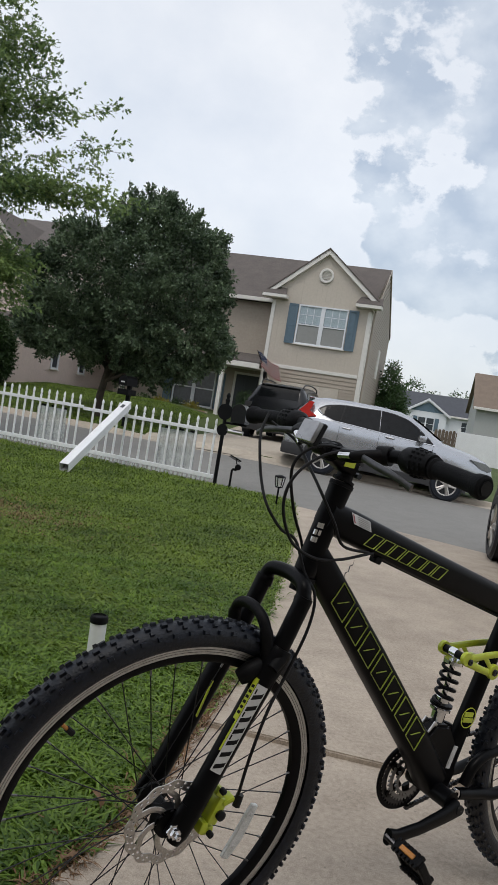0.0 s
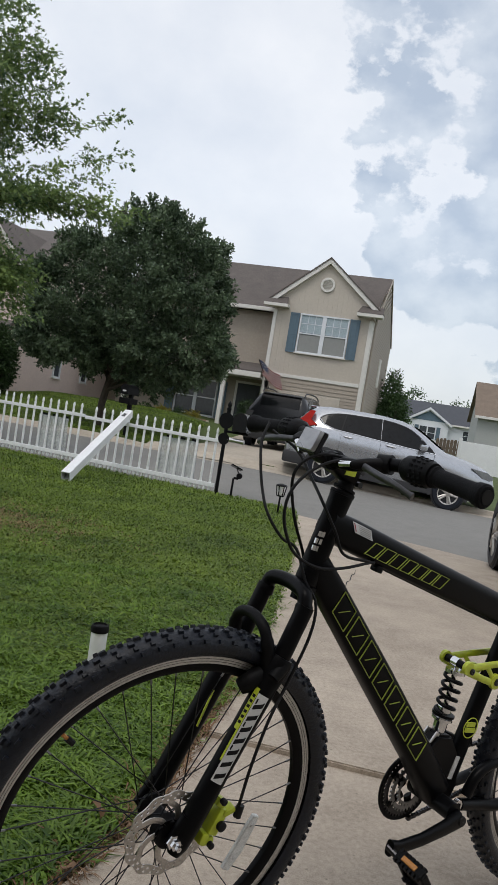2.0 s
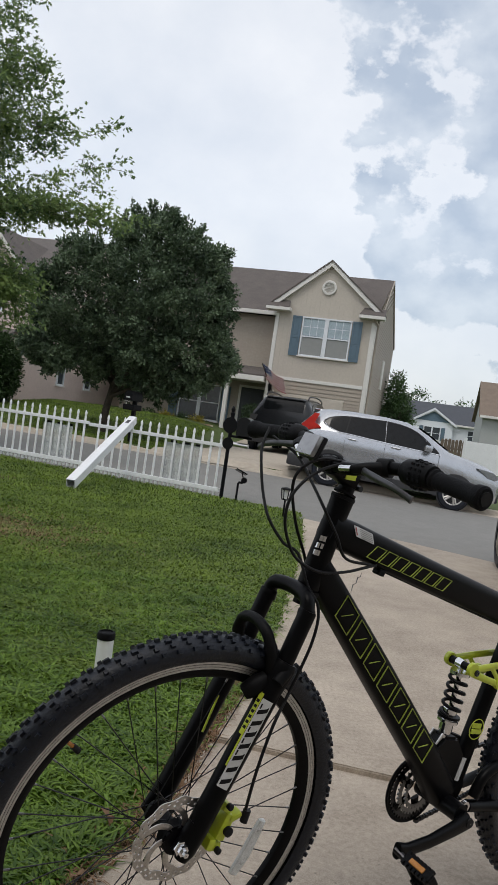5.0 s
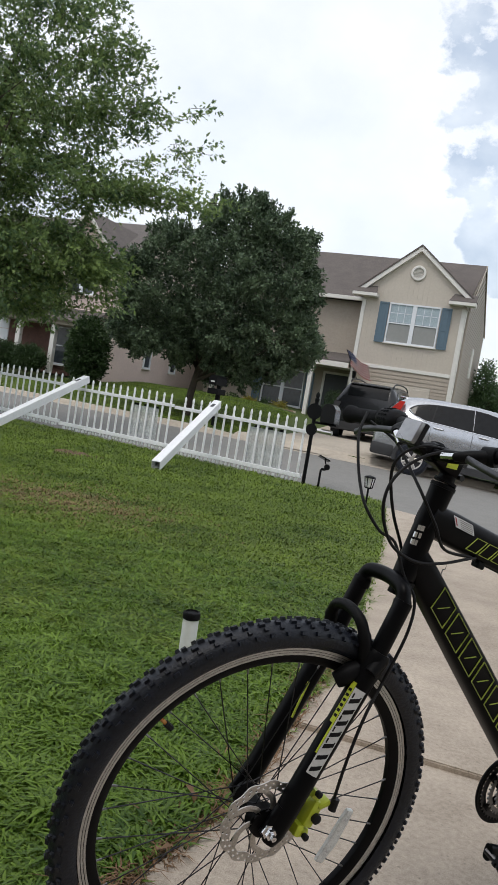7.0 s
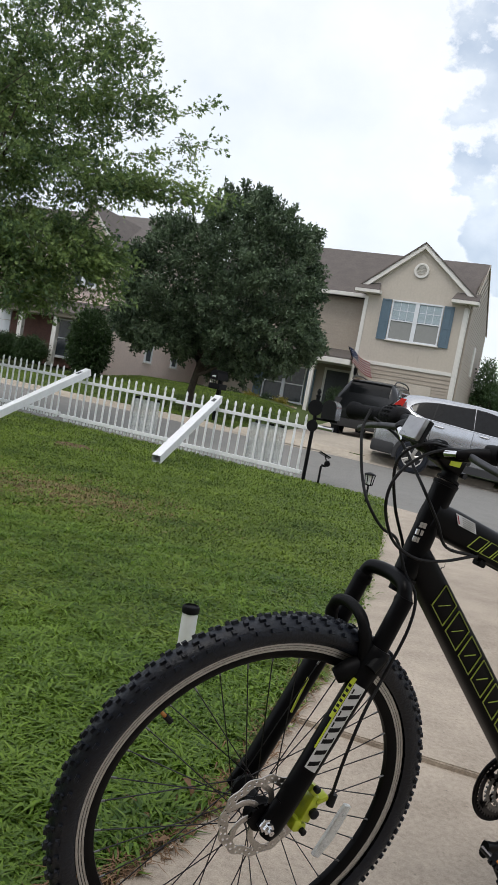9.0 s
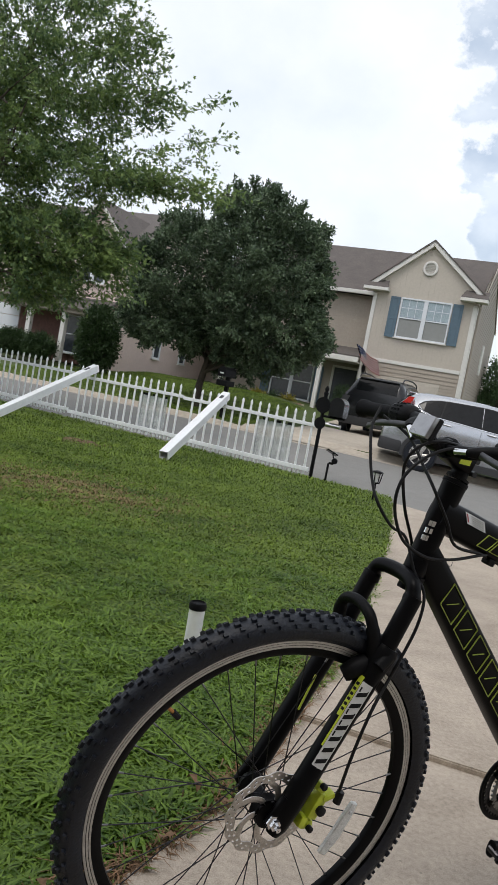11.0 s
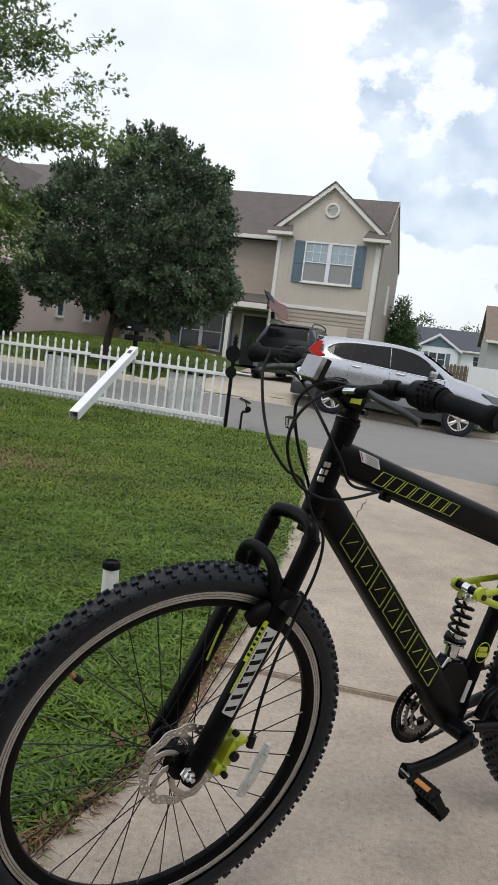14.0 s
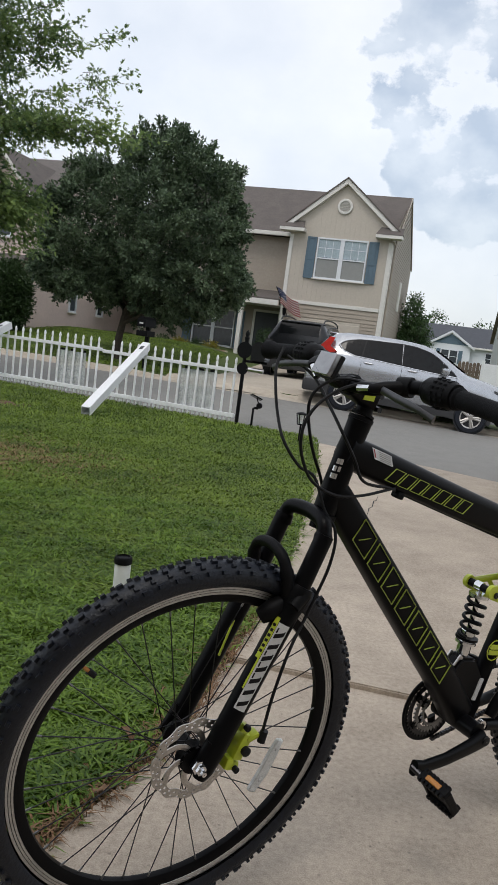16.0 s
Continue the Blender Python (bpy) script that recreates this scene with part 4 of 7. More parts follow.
def build_flag():
    base = HM @ Vector((-3.50, -0.10, 2.00))
    F = empty("flag", Matrix.Translation(base) @ Matrix.Rotation(-TH, 4, "Z"), "striped national flag on a short wall pole", "flag")
    bm = BM()
    tube(bm, [(0, 0.02, 0), (-0.42, -0.55, 1.0)], 0.016, 8)
    part("pole", bm, M["plastic"], F)
    bm = BM()
    box(bm, (0.06, 0.06, 0.14), (0, 0.04, 0.02), bevel=0.01)
    part("bracket", bm, M["trim"], F)

    def cloth(u, v):
        # u along the fly, v down the hoist
        x = -0.40 + 0.14 * v + u * 0.86
        return Vector((x, -0.52 + 0.35 * v * 0.6 + 0.06 * math.sin(u * 7 + v * 2), 0.95 - v * 0.55 - 0.40 * u - 0.06 * u * u + 0.05 * math.sin(u * 6 + 1)))
    rows = 13
    cols = 14
    for i in range(rows):
        bm = BM()
        v0, v1 = i / rows, (i + 1) / rows
        k0 = 6 if i < 7 else 0
        a = [bm.verts.new(cloth(k / cols, v0)) for k in range(k0, cols + 1)]
        b = [bm.verts.new(cloth(k / cols, v1)) for k in range(k0, cols + 1)]
        for k in range(len(a) - 1):
            bm.faces.new((a[k], b[k], b[k + 1], a[k + 1]))
        part("stripe", bm, M["flag_red"] if i % 2 == 0 else M["flag_white"], F, smooth=True)
    bm = BM()
    g = [[bm.verts.new(cloth(k / cols, v * 7 / rows / 4)) for k in range(7)] for v in range(5)]
    for r0, r1 in zip(g, g[1:]):
        for k in range(6):
            bm.faces.new((r0[k], r1[k], r1[k + 1], r0[k + 1]))
    can = part("canton", bm, M["flag_blue"], F, smooth=True)
    bm = BM()
    for i in range(5):
        for k in range(6):
            c = cloth((k + 0.5) / 6 * 6 / cols, (i + 0.5) / 5 * 7 / rows) + Vector((0, -0.006, 0))
            lathe(bm, [(0.001, 0), (0.014, 0.0)], "y", 5, c)
    part("stars", bm, M["flag_white"], can)


build_flag()


def build_neighbour():
    """The pink-sided house along the street."""
    B = 0.75
    H = empty("house", Matrix.Translation((-9.0, 26.0, B)) @ Matrix.Rotation(-TH, 4, "Z"), "pinkish vinyl-sided two-storey house with brick porch", "house")
    D, ze, pk, top = 10.5, 4.4, 5.9, 6.8
    L = -9.0
    bm = BM()
    box(bm, (-L, D, ze), (L / 2, D / 2, ze / 2))
    part("wall", bm, M["pink_siding"], H)
    bm = BM()
    lap_wall(bm, (0, 0, 0), (0, D, 0), 0.05, ze, (1, 0, 0))
    part("side_siding", bm, M["pink_siding"], H, "pinkish lap siding")
    bm = BM()
    lap_wall(bm, (L, 0, 0), (0, 0, 0), 1.96, ze, (0, -1, 0))
    g = 1.35
    lap_wall(bm, (-2 * g, 0, 0), (0, 0, 0), ze, pk, (0, -1, 0), top=lambda z: (0.5 * (z - ze) / (pk - ze), 1 - 0.5 * (z - ze) / (pk - ze)))
    part("front_siding", bm, M["pink_siding"], H, "pinkish lap siding")
    bm = BM()
    bm.faces.new([bm.verts.new(p) for p in ((-2 * g, 0.01, ze), (0, 0.01, ze), (-g, 0.01, pk))])
    part("gable_wall", bm, M["pink_siding"], H)
    bm = BM()
    bm.faces.new([bm.verts.new(p) for p in ((0, 0, ze), (0, D, ze), (0, D / 2, top))])
    part("gable_wall", bm, M["pink_siding"], H)
    bm = BM()
    sl = (pk - ze) / g
    ym = (pk - ze) / (top - ze) * (D / 2 + 0.3) - 0.3
    for xe in (0.25, -2 * g - 0.25):
        slab(bm, [(xe, -0.35, ze - 0.25 * sl + 0.1), (xe, 0.1, ze - 0.25 * sl + 0.1), (-g, ym, pk + 0.1), (-g, -0.35, pk + 0.1)], 0.1)
    for ye in (-0.3, D + 0.3):
        slab(bm, [(L - 0.3, ye, ze + 0.08), (0.3, ye, ze + 0.08), (0.3, D / 2, top + 0.08), (L - 0.3, D / 2, top + 0.08)], 0.1)
    part("roof", bm, M["shingle"], H, "brown shingle roof")
    for sgn in (1, -1):
        bm = BM()
        xe = -g + sgn * (g + 0.28)
        slab(bm, [(-g, -0.37, pk + 0.08), (xe, -0.37, pk + 0.08 - sl * (g + 0.28)), (xe, -0.33, pk + 0.08 - sl * (g + 0.28)), (-g, -0.33, pk + 0.08)], 0.17)
        part("rake_board", bm, M["trim"], H)
    bm = BM()
    box(bm, (0.14, D + 0.5, 0.14), (0.3, D / 2, ze - 0.22), bevel=0.02)
    part("gutter", bm, M["trim"], H)
    side = Matrix.Rotation(radians(90), 4, "Z")
    for y in (3.0, 5.2, 8.0):
        window(H, y - 0.27, y + 0.27, 0.75, 1.55, -0.004, (), (), m=side)
    window(H, -1.9, -0.8, 3.0, 4.3, -0.03, (0.5,), (0.5,))
    # brick porch front
    bm = BM()
    box(bm, (2.9, 0.1, 1.95), (-2.8, -0.05, 0.97))
    part("brick_face", bm, M["brick"], H, "dark red brick front")
    for x in (-3.2, -1.68):
        bm = BM()
        box(bm, (0.18, 0.18, 1.75), (x, -0.8, 0.87), bevel=0.012)
        part("porch_post", bm, M["trim"], H)
    bm = BM()
    box(bm, (4.6, 0.9, 0.16), (-2.4, -0.5, 1.83), bevel=0.02)
    part("porch_fascia", bm, M["tan_siding"], H)
    bm = BM()
    slab(bm, [(-4.75, -1.1, 1.94), (-0.1, -1.1, 1.94), (-0.1, 0, 2.45), (-4.75, 0, 2.45)], 0.06)
    part("porch_roof", bm, M["shingle"], H)
    window(H, -2.12, -1.22, 0.35, 1.74, -0.14, (0.5,), ())
    bm = BM()
    for i in range(4):
        box(bm, (2.6, 0.05, 0.43), (-5.62, -0.03, 0.25 + i * 0.45), bevel=0.01)
    part("garage_door", bm, M["white_wall"], H, "white garage door")
    return H


build_neighbour()


def far_house(name, at, rz, w, d, ze, pk, wall, roof, label, windows=(), gable=None):
    H = empty(name, Matrix.Translation(at) @ Matrix.Rotation(rz, 4, "Z"), label, "house")
    bm = BM()
    box(bm, (w, d, ze), (0, d / 2, ze / 2))
    part("wall", bm, wall, H)
    bm = BM()
    for x in (-w / 2, w / 2):
        bm.faces.new([bm.verts.new(p) for p in ((x, 0, ze), (x, d, ze), (x, d / 2, pk))])
    part("gable_wall", bm, wall, H)
    bm = BM()
    for y0 in (-0.4, d + 0.4):
        slab(bm, [(-w / 2 - 0.3, y0, ze - 0.05), (w / 2 + 0.3, y0, ze - 0.05), (w / 2 + 0.3, d / 2, pk), (-w / 2 - 0.3, d / 2, pk)], 0.15)
    part("roof", bm, roof, H)
    bm = BM()
    box(bm, (w + 0.5, 0.14, 0.2), (0, -0.45, ze - 0.1), bevel=0.02)
    part("gutter", bm, M["trim"], H)
    for x0, x1, z0, z1 in windows:
        window(H, x0, x1, z0, z1, -0.01, (0.5,), (0.5,))
    if gable:
        gx, gw, gz = gable
        bm = BM()
        box(bm, (gw, 1.2, ze), (gx, -0.6, ze / 2))
        bm.faces.new([bm.verts.new(p) for p in ((gx - gw / 2, -1.205, ze), (gx + gw / 2, -1.205, ze), (gx, -1.205, gz - 0.1))])
        part("bay_wall", bm, M["white_wall"], H)
        bm = BM()
        bm.faces.new([bm.verts.new(p) for p in ((gx - gw / 2 + 0.3, -1.23, ze + 0.05), (gx + gw / 2 - 0.3, -1.23, ze + 0.05), (gx, -1.23, gz - 0.45))])
        part("gable_panel", bm, M["shutter"], H)
        for sgn in (-1, 1):
            bm = BM()
            slab(bm, [(gx, -1.5, gz), (gx + sgn * (gw / 2 + 0.4), -1.5, ze - 0.15), (gx + sgn * (gw / 2 + 0.4), d / 3, ze - 0.15), (gx, d / 3, gz)], 0.12)
            part("bay_roof", bm, roof, H)
            bm = BM()
            slab(bm, [(gx, -1.55, gz), (gx + sgn * (gw / 2 + 0.45), -1.55, ze - 0.18), (gx + sgn * (gw / 2 + 0.45), -1.5, ze - 0.18), (gx, -1.5, gz)], 0.28)
            part("bay_rake", bm, M["white_wall"], H)
        window(H, gx - 0.95, gx + 0.95, ze - 2.1, ze - 0.6, -1.21, (0.5,), (0.5,))
        for sx in (-1.25, 1.25):
            shutter(H, gx + sx, ze - 2.1, ze - 0.6, -1.21, 0.45)
    return H


far_house("house", (18.2 + 3.0, 58.0, 0.0), radians(-12), 9.5, 9.0, 4.35, 7.4, M["grey_wall"], M["shingle_tan"], "grey two-storey house with a tan roof, far off")
far_house("house", (22.0, 88.0, -0.5), radians(-14), 15.0, 9.0, 4.9, 7.4, M["white_wall"], M["shingle_blue"], "pale house with slate-blue roof, far off", windows=((1.2, 2.6, 3.2, 4.4), (4.0, 5.2, 3.2, 4.4)), gable=(-2.8, 4.6, 6.5))


def privacy_fence():
    a, b = Vector((8.15, 31.0, 0)), Vector((17.5, 28.0, 0))
    F = empty("privacy_fence", Matrix.Translation((a.x, a.y, 0.30)) @ Matrix.Rotation(math.atan2(b.y - a.y, b.x - a.x), 4, "Z"), "white vinyl privacy fence with stepped panels", "fence")
    L = (b - a).length
    n = 6
    for i in range(n):
        bm = BM()
        w = L / n
        z0 = max(0.85, 1.37 - 0.2 * i)
        box(bm, (w - 0.12, 0.05, z0), (w * (i + 0.5), 0, z0 / 2), bevel=0.01)
        part("panel", bm, M["vinyl"], F)
        bm = BM()
        box(bm, (0.13, 0.13, z0 + 0.12), (w * i, 0, (z0 + 0.12) / 2), bevel=0.012)
        part("post", bm, M["vinyl"], F)
    F2 = empty("board_fence", Matrix.Translation((8.0, 33.5, 0.3)) @ Matrix.Rotation(radians(-16), 4, "Z"), "weathered brown wooden board fence", "fence")
    proto = None
    for i in range(14):
        m = Matrix.Translation((-0.2 + i * 0.155, 0, 0.02 * (i % 3)))
        if proto is None:
            bm = BM()
            prism(bm, [(-0.07, 0), (0.07, 0), (0.07, 1.30), (0.04, 1.38), (-0.04, 1.38), (-0.07, 1.30)], 0.02)
            proto = part("board", bm, M["wood"], F2, m=m)
        else:
            twin(proto, m, F2)
    bm = BM()
    box(bm, (2.2, 0.05, 0.09), (0.85, 0.04, 1.0))
    part("rail", bm, M["wood"], F2)


privacy_fence()


def planting_bed():
    """A low brick-edged bed with shrubs and a chair before the porch across the street."""
    T = empty("brick_planter", HM @ Matrix.Translation((-6.9, -1.0, 0)), "low brick planter under the porch windows", "planter")
    k = 0
    proto = None
    for row in range(5):
        for i in range(13):
            m = Matrix.Translation((-1.5 + i * 0.235 + (row % 2) * 0.11, 0, 0.05 + row * 0.085))
            if proto is None:
                bm = BM()
                box(bm, (0.22, 0.10, 0.072), bevel=0.006)
                proto = part("brick", bm, M["brick_piece"], T, m=m)
            else:
                twin(proto, m, T)
    bm = BM()
    box(bm, (3.0, 0.07, 0.42), (0.02, 0.005, 0.21))
    part("mortar", bm, M["concrete2"], T)


planting_bed()


# ---- trees and shrubs ----
def leaf_cloud(name, centres, normals, size, material, parent, label, seed, lobed=False):
    """Many small leaves in one mesh, each a folded blade (or a lobed one)."""
    rng = np.random.default_rng(seed)
    n = len(centres)
    d = rng.normal(size=(n, 3)) * 0.75 + normals
    d[:, 2] -= 0.12
    d /= np.linalg.norm(d, axis=1)[:, None]
    r = rng.normal(size=(n, 3))
    s = np.cross(d, r)
    s /= np.linalg.norm(s, axis=1)[:, None] + 1e-9
    up = np.cross(s, d)
    L = (size * rng.uniform(0.6, 1.25, n))[:, None]
    if lobed:
        shape = [(0, 0, 0), (0.24, 0.07, 0.0), (0.46, 0.30, 0.07), (0.50, 0.09, 0.02), (0.80, 0.27, 0.05), (0.78, 0.07, 0.0), (1.12, 0.0, -0.08), (0.78, -0.07, 0.0), (0.80, -0.27, 0.05), (0.50, -0.09, 0.02), (0.46, -0.30, 0.07), (0.24, -0.07, 0.0)]
        faces = [[0, 1, 11], [1, 2, 3], [11, 9, 10], [1, 3, 9, 11], [3, 4, 5], [9, 7, 8], [3, 5, 7, 9], [5, 6, 7]]
    else:
        shape = [(0, 0, 0), (0.45, 0.24, 0.06), (1.0, 0.0, -0.04), (0.45, -0.24, 0.06)]
        faces = [[0, 1, 2, 3]]
    k = len(shape)
    V = np.empty((n, k, 3))
    for i, (a, b, c) in enumerate(shape):
        V[:, i] = centres + d * L * a + s * L * b + up * L * c
    me = bpy.data.meshes.new(name)
    me.vertices.add(n * k)
    me.vertices.foreach_set("co", V.reshape(-1))
    flat = [i for f in faces for i in f]
    starts = np.cumsum([0] + [len(f) for f in faces])[:-1]
    me.loops.add(n * len(flat))
    me.loops.foreach_set("vertex_index", (np.arange(n)[:, None] * k + np.array(flat)[None]).reshape(-1).astype(np.int32))
    me.polygons.add(n * len(faces))
    me.polygons.foreach_set("loop_start", (np.arange(n)[:, None] * len(flat) + starts[None]).reshape(-1).astype(np.int32))
    me.update(calc_edges=True)
    me.materials.append(material)
    ob = new(name, me)
    ob.parent = parent
    return tagged(ob, label)


def crown_points(rng, n, blobs, per, spread):
    """Clump centres through a set of ellipsoids (centre, radii), denser to the outside, and leaves about them."""
    C, Nn = [], []
    vol = np.array([b[1][0] * b[1][1] * b[1][2] for b in blobs])
    pick = rng.choice(len(blobs), n, p=vol / vol.sum())
    for i in pick:
        c, r = blobs[i]
        u = rng.normal(size=3)
        u /= np.linalg.norm(u)
        k = rng.uniform(0.35, 1.0) ** 0.55
        C.append(np.array(c) + u * np.array(r) * k)
        Nn.append(u * np.array([1, 1, 1]))
    C, Nn = np.array(C), np.array(Nn)
    P = np.repeat(C, per, 0) + rng.normal(size=(n * per, 3)) * spread
    return P, np.repeat(Nn, per, 0), C


def tree(name, at, trunk_h, r, blobs, clumps, per, spread, size, material, label, seed, lobed=False, limbs=9):
    rng = np.random.default_rng(seed)
    T = empty(name, Matrix.Translation(at), label, "tree")
    if lobed:
        P, Nn, C, A = spray_points(rng, clumps, blobs, per, spread, 0.045, (0.3, 0, 3.6))
    else:
        P, Nn, C = crown_points(rng, clumps, blobs, per, spread)
    bm = BM()
    top = Vector((0.1, 0, trunk_h))
    tube(bm, [(0, 0, -0.3), (0, 0, 0.05), (0.02, 0.02, trunk_h * 0.5), top, top + Vector((0.05, 0.1, trunk_h * 0.7))], [r * 1.5, r * 1.15, r, r * 0.85, r * 0.35], 10)
    part("trunk", bm, M["bark"], T, smooth=True)
    near = [i for i in range(len(C)) if not lobed or abs(C[i][0]) < 2.0]
    lo = sorted(near, key=lambda i: rng.uniform())[:limbs]
    for i in lo:
        bm = BM()
        e = Vector(C[i])
        st = Vector((0, 0, trunk_h * rng.uniform(0.75, 1.25)))
        mid = st.lerp(e, 0.5) + Vector((0, 0, 0.15 * (e - st).length * rng.uniform(-0.3, 1)))
        tube(bm, spline([st, mid, e], 5), [r * 0.5 * (1 - 0.9 * k / 10) for k in range(11)], 6)
        for j in range(4):
            b = mid.lerp(e, rng.uniform(0.1, 0.9))
            q = Vector(C[rng.integers(len(C))])
            if (q - b).length < 1.6:
                tube(bm, [b, b.lerp(q, 0.5) + Vector((0, 0, 0.06)), q], [r * 0.16, r * 0.1, r * 0.04], 5)
        part("limb", bm, M["bark"], T, smooth=True)
    if lobed:
        bm = BM()
        for a, c in zip(A[::2], C[::2]):
            tube(bm, [a, c], [0.005, 0.002], 3)
        tagged(part("twig", bm, M["bark"], T), "thin twigs under the leaves", kind="stuff")
    leaf_cloud("crown", P, Nn, size, material, T, "", seed + 1, lobed)
    return T


def spray_points(rng, n, blobs, per, length, spread, reach):
    """Twigs that grow outwards through a set of flat lobes, with leaves set along and at the end of each."""
    vol = np.array([(b[1][0] * b[1][1] * b[1][2]) ** 0.8 * (1.9 if b[0][2] < 3.6 else 1.0 if b[0][2] < 5.5 else 0.75) for b in blobs])
    pick = rng.choice(len(blobs), n, p=vol / vol.sum())
    A, D = [], []
    for i in pick:
        c, r = np.array(blobs[i][0]), np.array(blobs[i][1])
        u = rng.normal(size=3)
        u /= np.linalg.norm(u)
        p = c + u * r * rng.uniform(0.15, 1.0) ** 0.5
        d = (p - c) / r * 0.5 + (p - np.array(reach)) * np.array([1, 1, 0.35]) * 0.35 + rng.normal(size=3) * 0.35
        d /= np.linalg.norm(d)
        A.append(p - d * length * 0.6)
        D.append(d)
    A, D = np.array(A), np.array(D)
    t = rng.uniform(0.0, 1.0, (n, per)) ** 0.7
    Lg = length * rng.uniform(0.6, 1.3, n)
    P = A[:, None] + D[:, None] * (t * Lg[:, None])[..., None] + rng.normal(size=(n, per, 3)) * spread
    Nn = D[:, None] * 0.9 + rng.normal(size=(n, per, 3)) * 0.45
    Nn[..., 2] -= 0.15
    return P.reshape(-1, 3), Nn.reshape(-1, 3), A + D * (Lg * 0.8)[:, None], A


def sprig_crown(rng, blobs, boughs, sprigs, per, length, core):
    """A dense crown: boughs bulge from the hull of some ellipsoids, each set with sprigs of leaves; a looser core behind."""
    cs, rs = np.array([b[0] for b in blobs], float), np.array([b[1] for b in blobs], float)
    area = np.array([(r[0] * r[2] + r[0] * r[1] + r[1] * r[2]) for r in rs])

    def hull(n, lo, hi):
        P, Nn = [], []
        while len(P) < n:
            i = rng.choice(len(blobs), p=area / area.sum())
            u = rng.normal(size=3)
            u /= np.linalg.norm(u)
            p = cs[i] + u * rs[i] * rng.uniform(lo, hi)
            if hi >= 0.9 and min(np.linalg.norm((p - cs[j]) / rs[j]) if j != i else 9 for j in range(len(blobs))) < 0.9:
                continue
            nn = u / rs[i]
            P.append(p)
            Nn.append(nn / np.linalg.norm(nn))
        return np.array(P), np.array(Nn)
    Bc, Bn = hull(boughs, 0.80, 1.06)
    tip, axis = [], []
    for c, n in zip(Bc, Bn):
        size = rng.uniform(0.20, 0.50)
        for _ in range(sprigs):
            off = rng.normal(size=3)
            off -= n * off.dot(n)
            off *= size * rng.uniform(0.2, 1.0) / (np.linalg.norm(off) + 1e-6)
            d = np.linalg.norm(off) / size
            tip.append(c + off * np.array((1, 1, 0.75)) + n * (0.16 - 0.34 * d * d + rng.normal(0, 0.07)))
            ax = n * 0.75 + off / size * 0.6 + np.array((0, 0, 0.35)) + rng.normal(size=3) * 0.22
            axis.append(ax / np.linalg.norm(ax))
    tip, axis = np.array(tip), np.array(axis)
    m = len(tip)
    t = rng.uniform(0.0, 1.0, (m, per)) ** 0.6
    side = rng.normal(size=(m, per, 3))
    P = tip[:, None] + axis[:, None] * ((t - 1.0) * length)[..., None] + side * 0.012
    Nn = axis[:, None] * (0.45 + 0.5 * t)[..., None] + side * 0.55
    Cp, Cn = hull(core, 0.45, 0.86)
    P = np.concatenate([P.reshape(-1, 3), Cp])
    Nn = np.concatenate([Nn.reshape(-1, 3), Cn * 0.5])
    return P, Nn, Bc


def dense_tree(name, at, trunk_h, r, blobs, boughs, sprigs, per, length, core, size, material, label, seed, limbs):
    rng = np.random.default_rng(seed)
    T = empty(name, Matrix.Translation(at), label, "tree")
    P, Nn, C = sprig_crown(rng, blobs, boughs, sprigs, per, length, core)
    top = Vector((0.12, 0, trunk_h))
    bm = BM()
    tube(bm, [(0, 0, -0.3), (0, 0, 0.05), (0.03, 0.02, trunk_h * 0.5), top, top + Vector((0.3, 0.1, trunk_h * 0.9))], [r * 1.5, r * 1.15, r, r * 0.85, r * 0.5], 10)
    part("trunk", bm, M["bark"], T, smooth=True)
    for i in range(limbs):
        e = Vector(C[int(rng.integers(len(C)))]) * 0.92
        st = Vector((0.1, 0, trunk_h * rng.uniform(0.8, 1.3)))
        mid = st.lerp(e, 0.5) + Vector((0, 0, 0.12 * (e - st).length * rng.uniform(-0.2, 1)))
        bm = BM()
        tube(bm, spline([st, mid, e], 5), [r * 0.55 * (1 - 0.9 * k / 10) for k in range(11)], 6)
        part("limb", bm, M["bark"], T, smooth=True)
    leaf_cloud("crown", P, Nn, size, material, T, "", seed + 1)
    return T


# the dense round street tree across the road
dense_tree("broadleaf_tree", (-4.45, 20.2, 0.35), 1.15, 0.10,
           [((0.95, 0, 3.45), (2.15, 2.0, 2.45)), ((-0.85, 0, 2.15), (1.60, 1.5, 0.80)), ((1.65, 0, 2.45), (1.72, 1.7, 1.12)), ((1.65, 0, 4.55), (1.2, 1.3, 1.15)), ((-0.55, 0, 3.35), (1.85, 1.7, 1.75)), ((0.9, 0, 5.2), (1.0, 1.0, 0.85))],
           400, 17, 18, 0.30, 36000, 0.100, M["leaf_dark"], "dense round dark-green broadleaf tree on the far lawn", 11, 14)
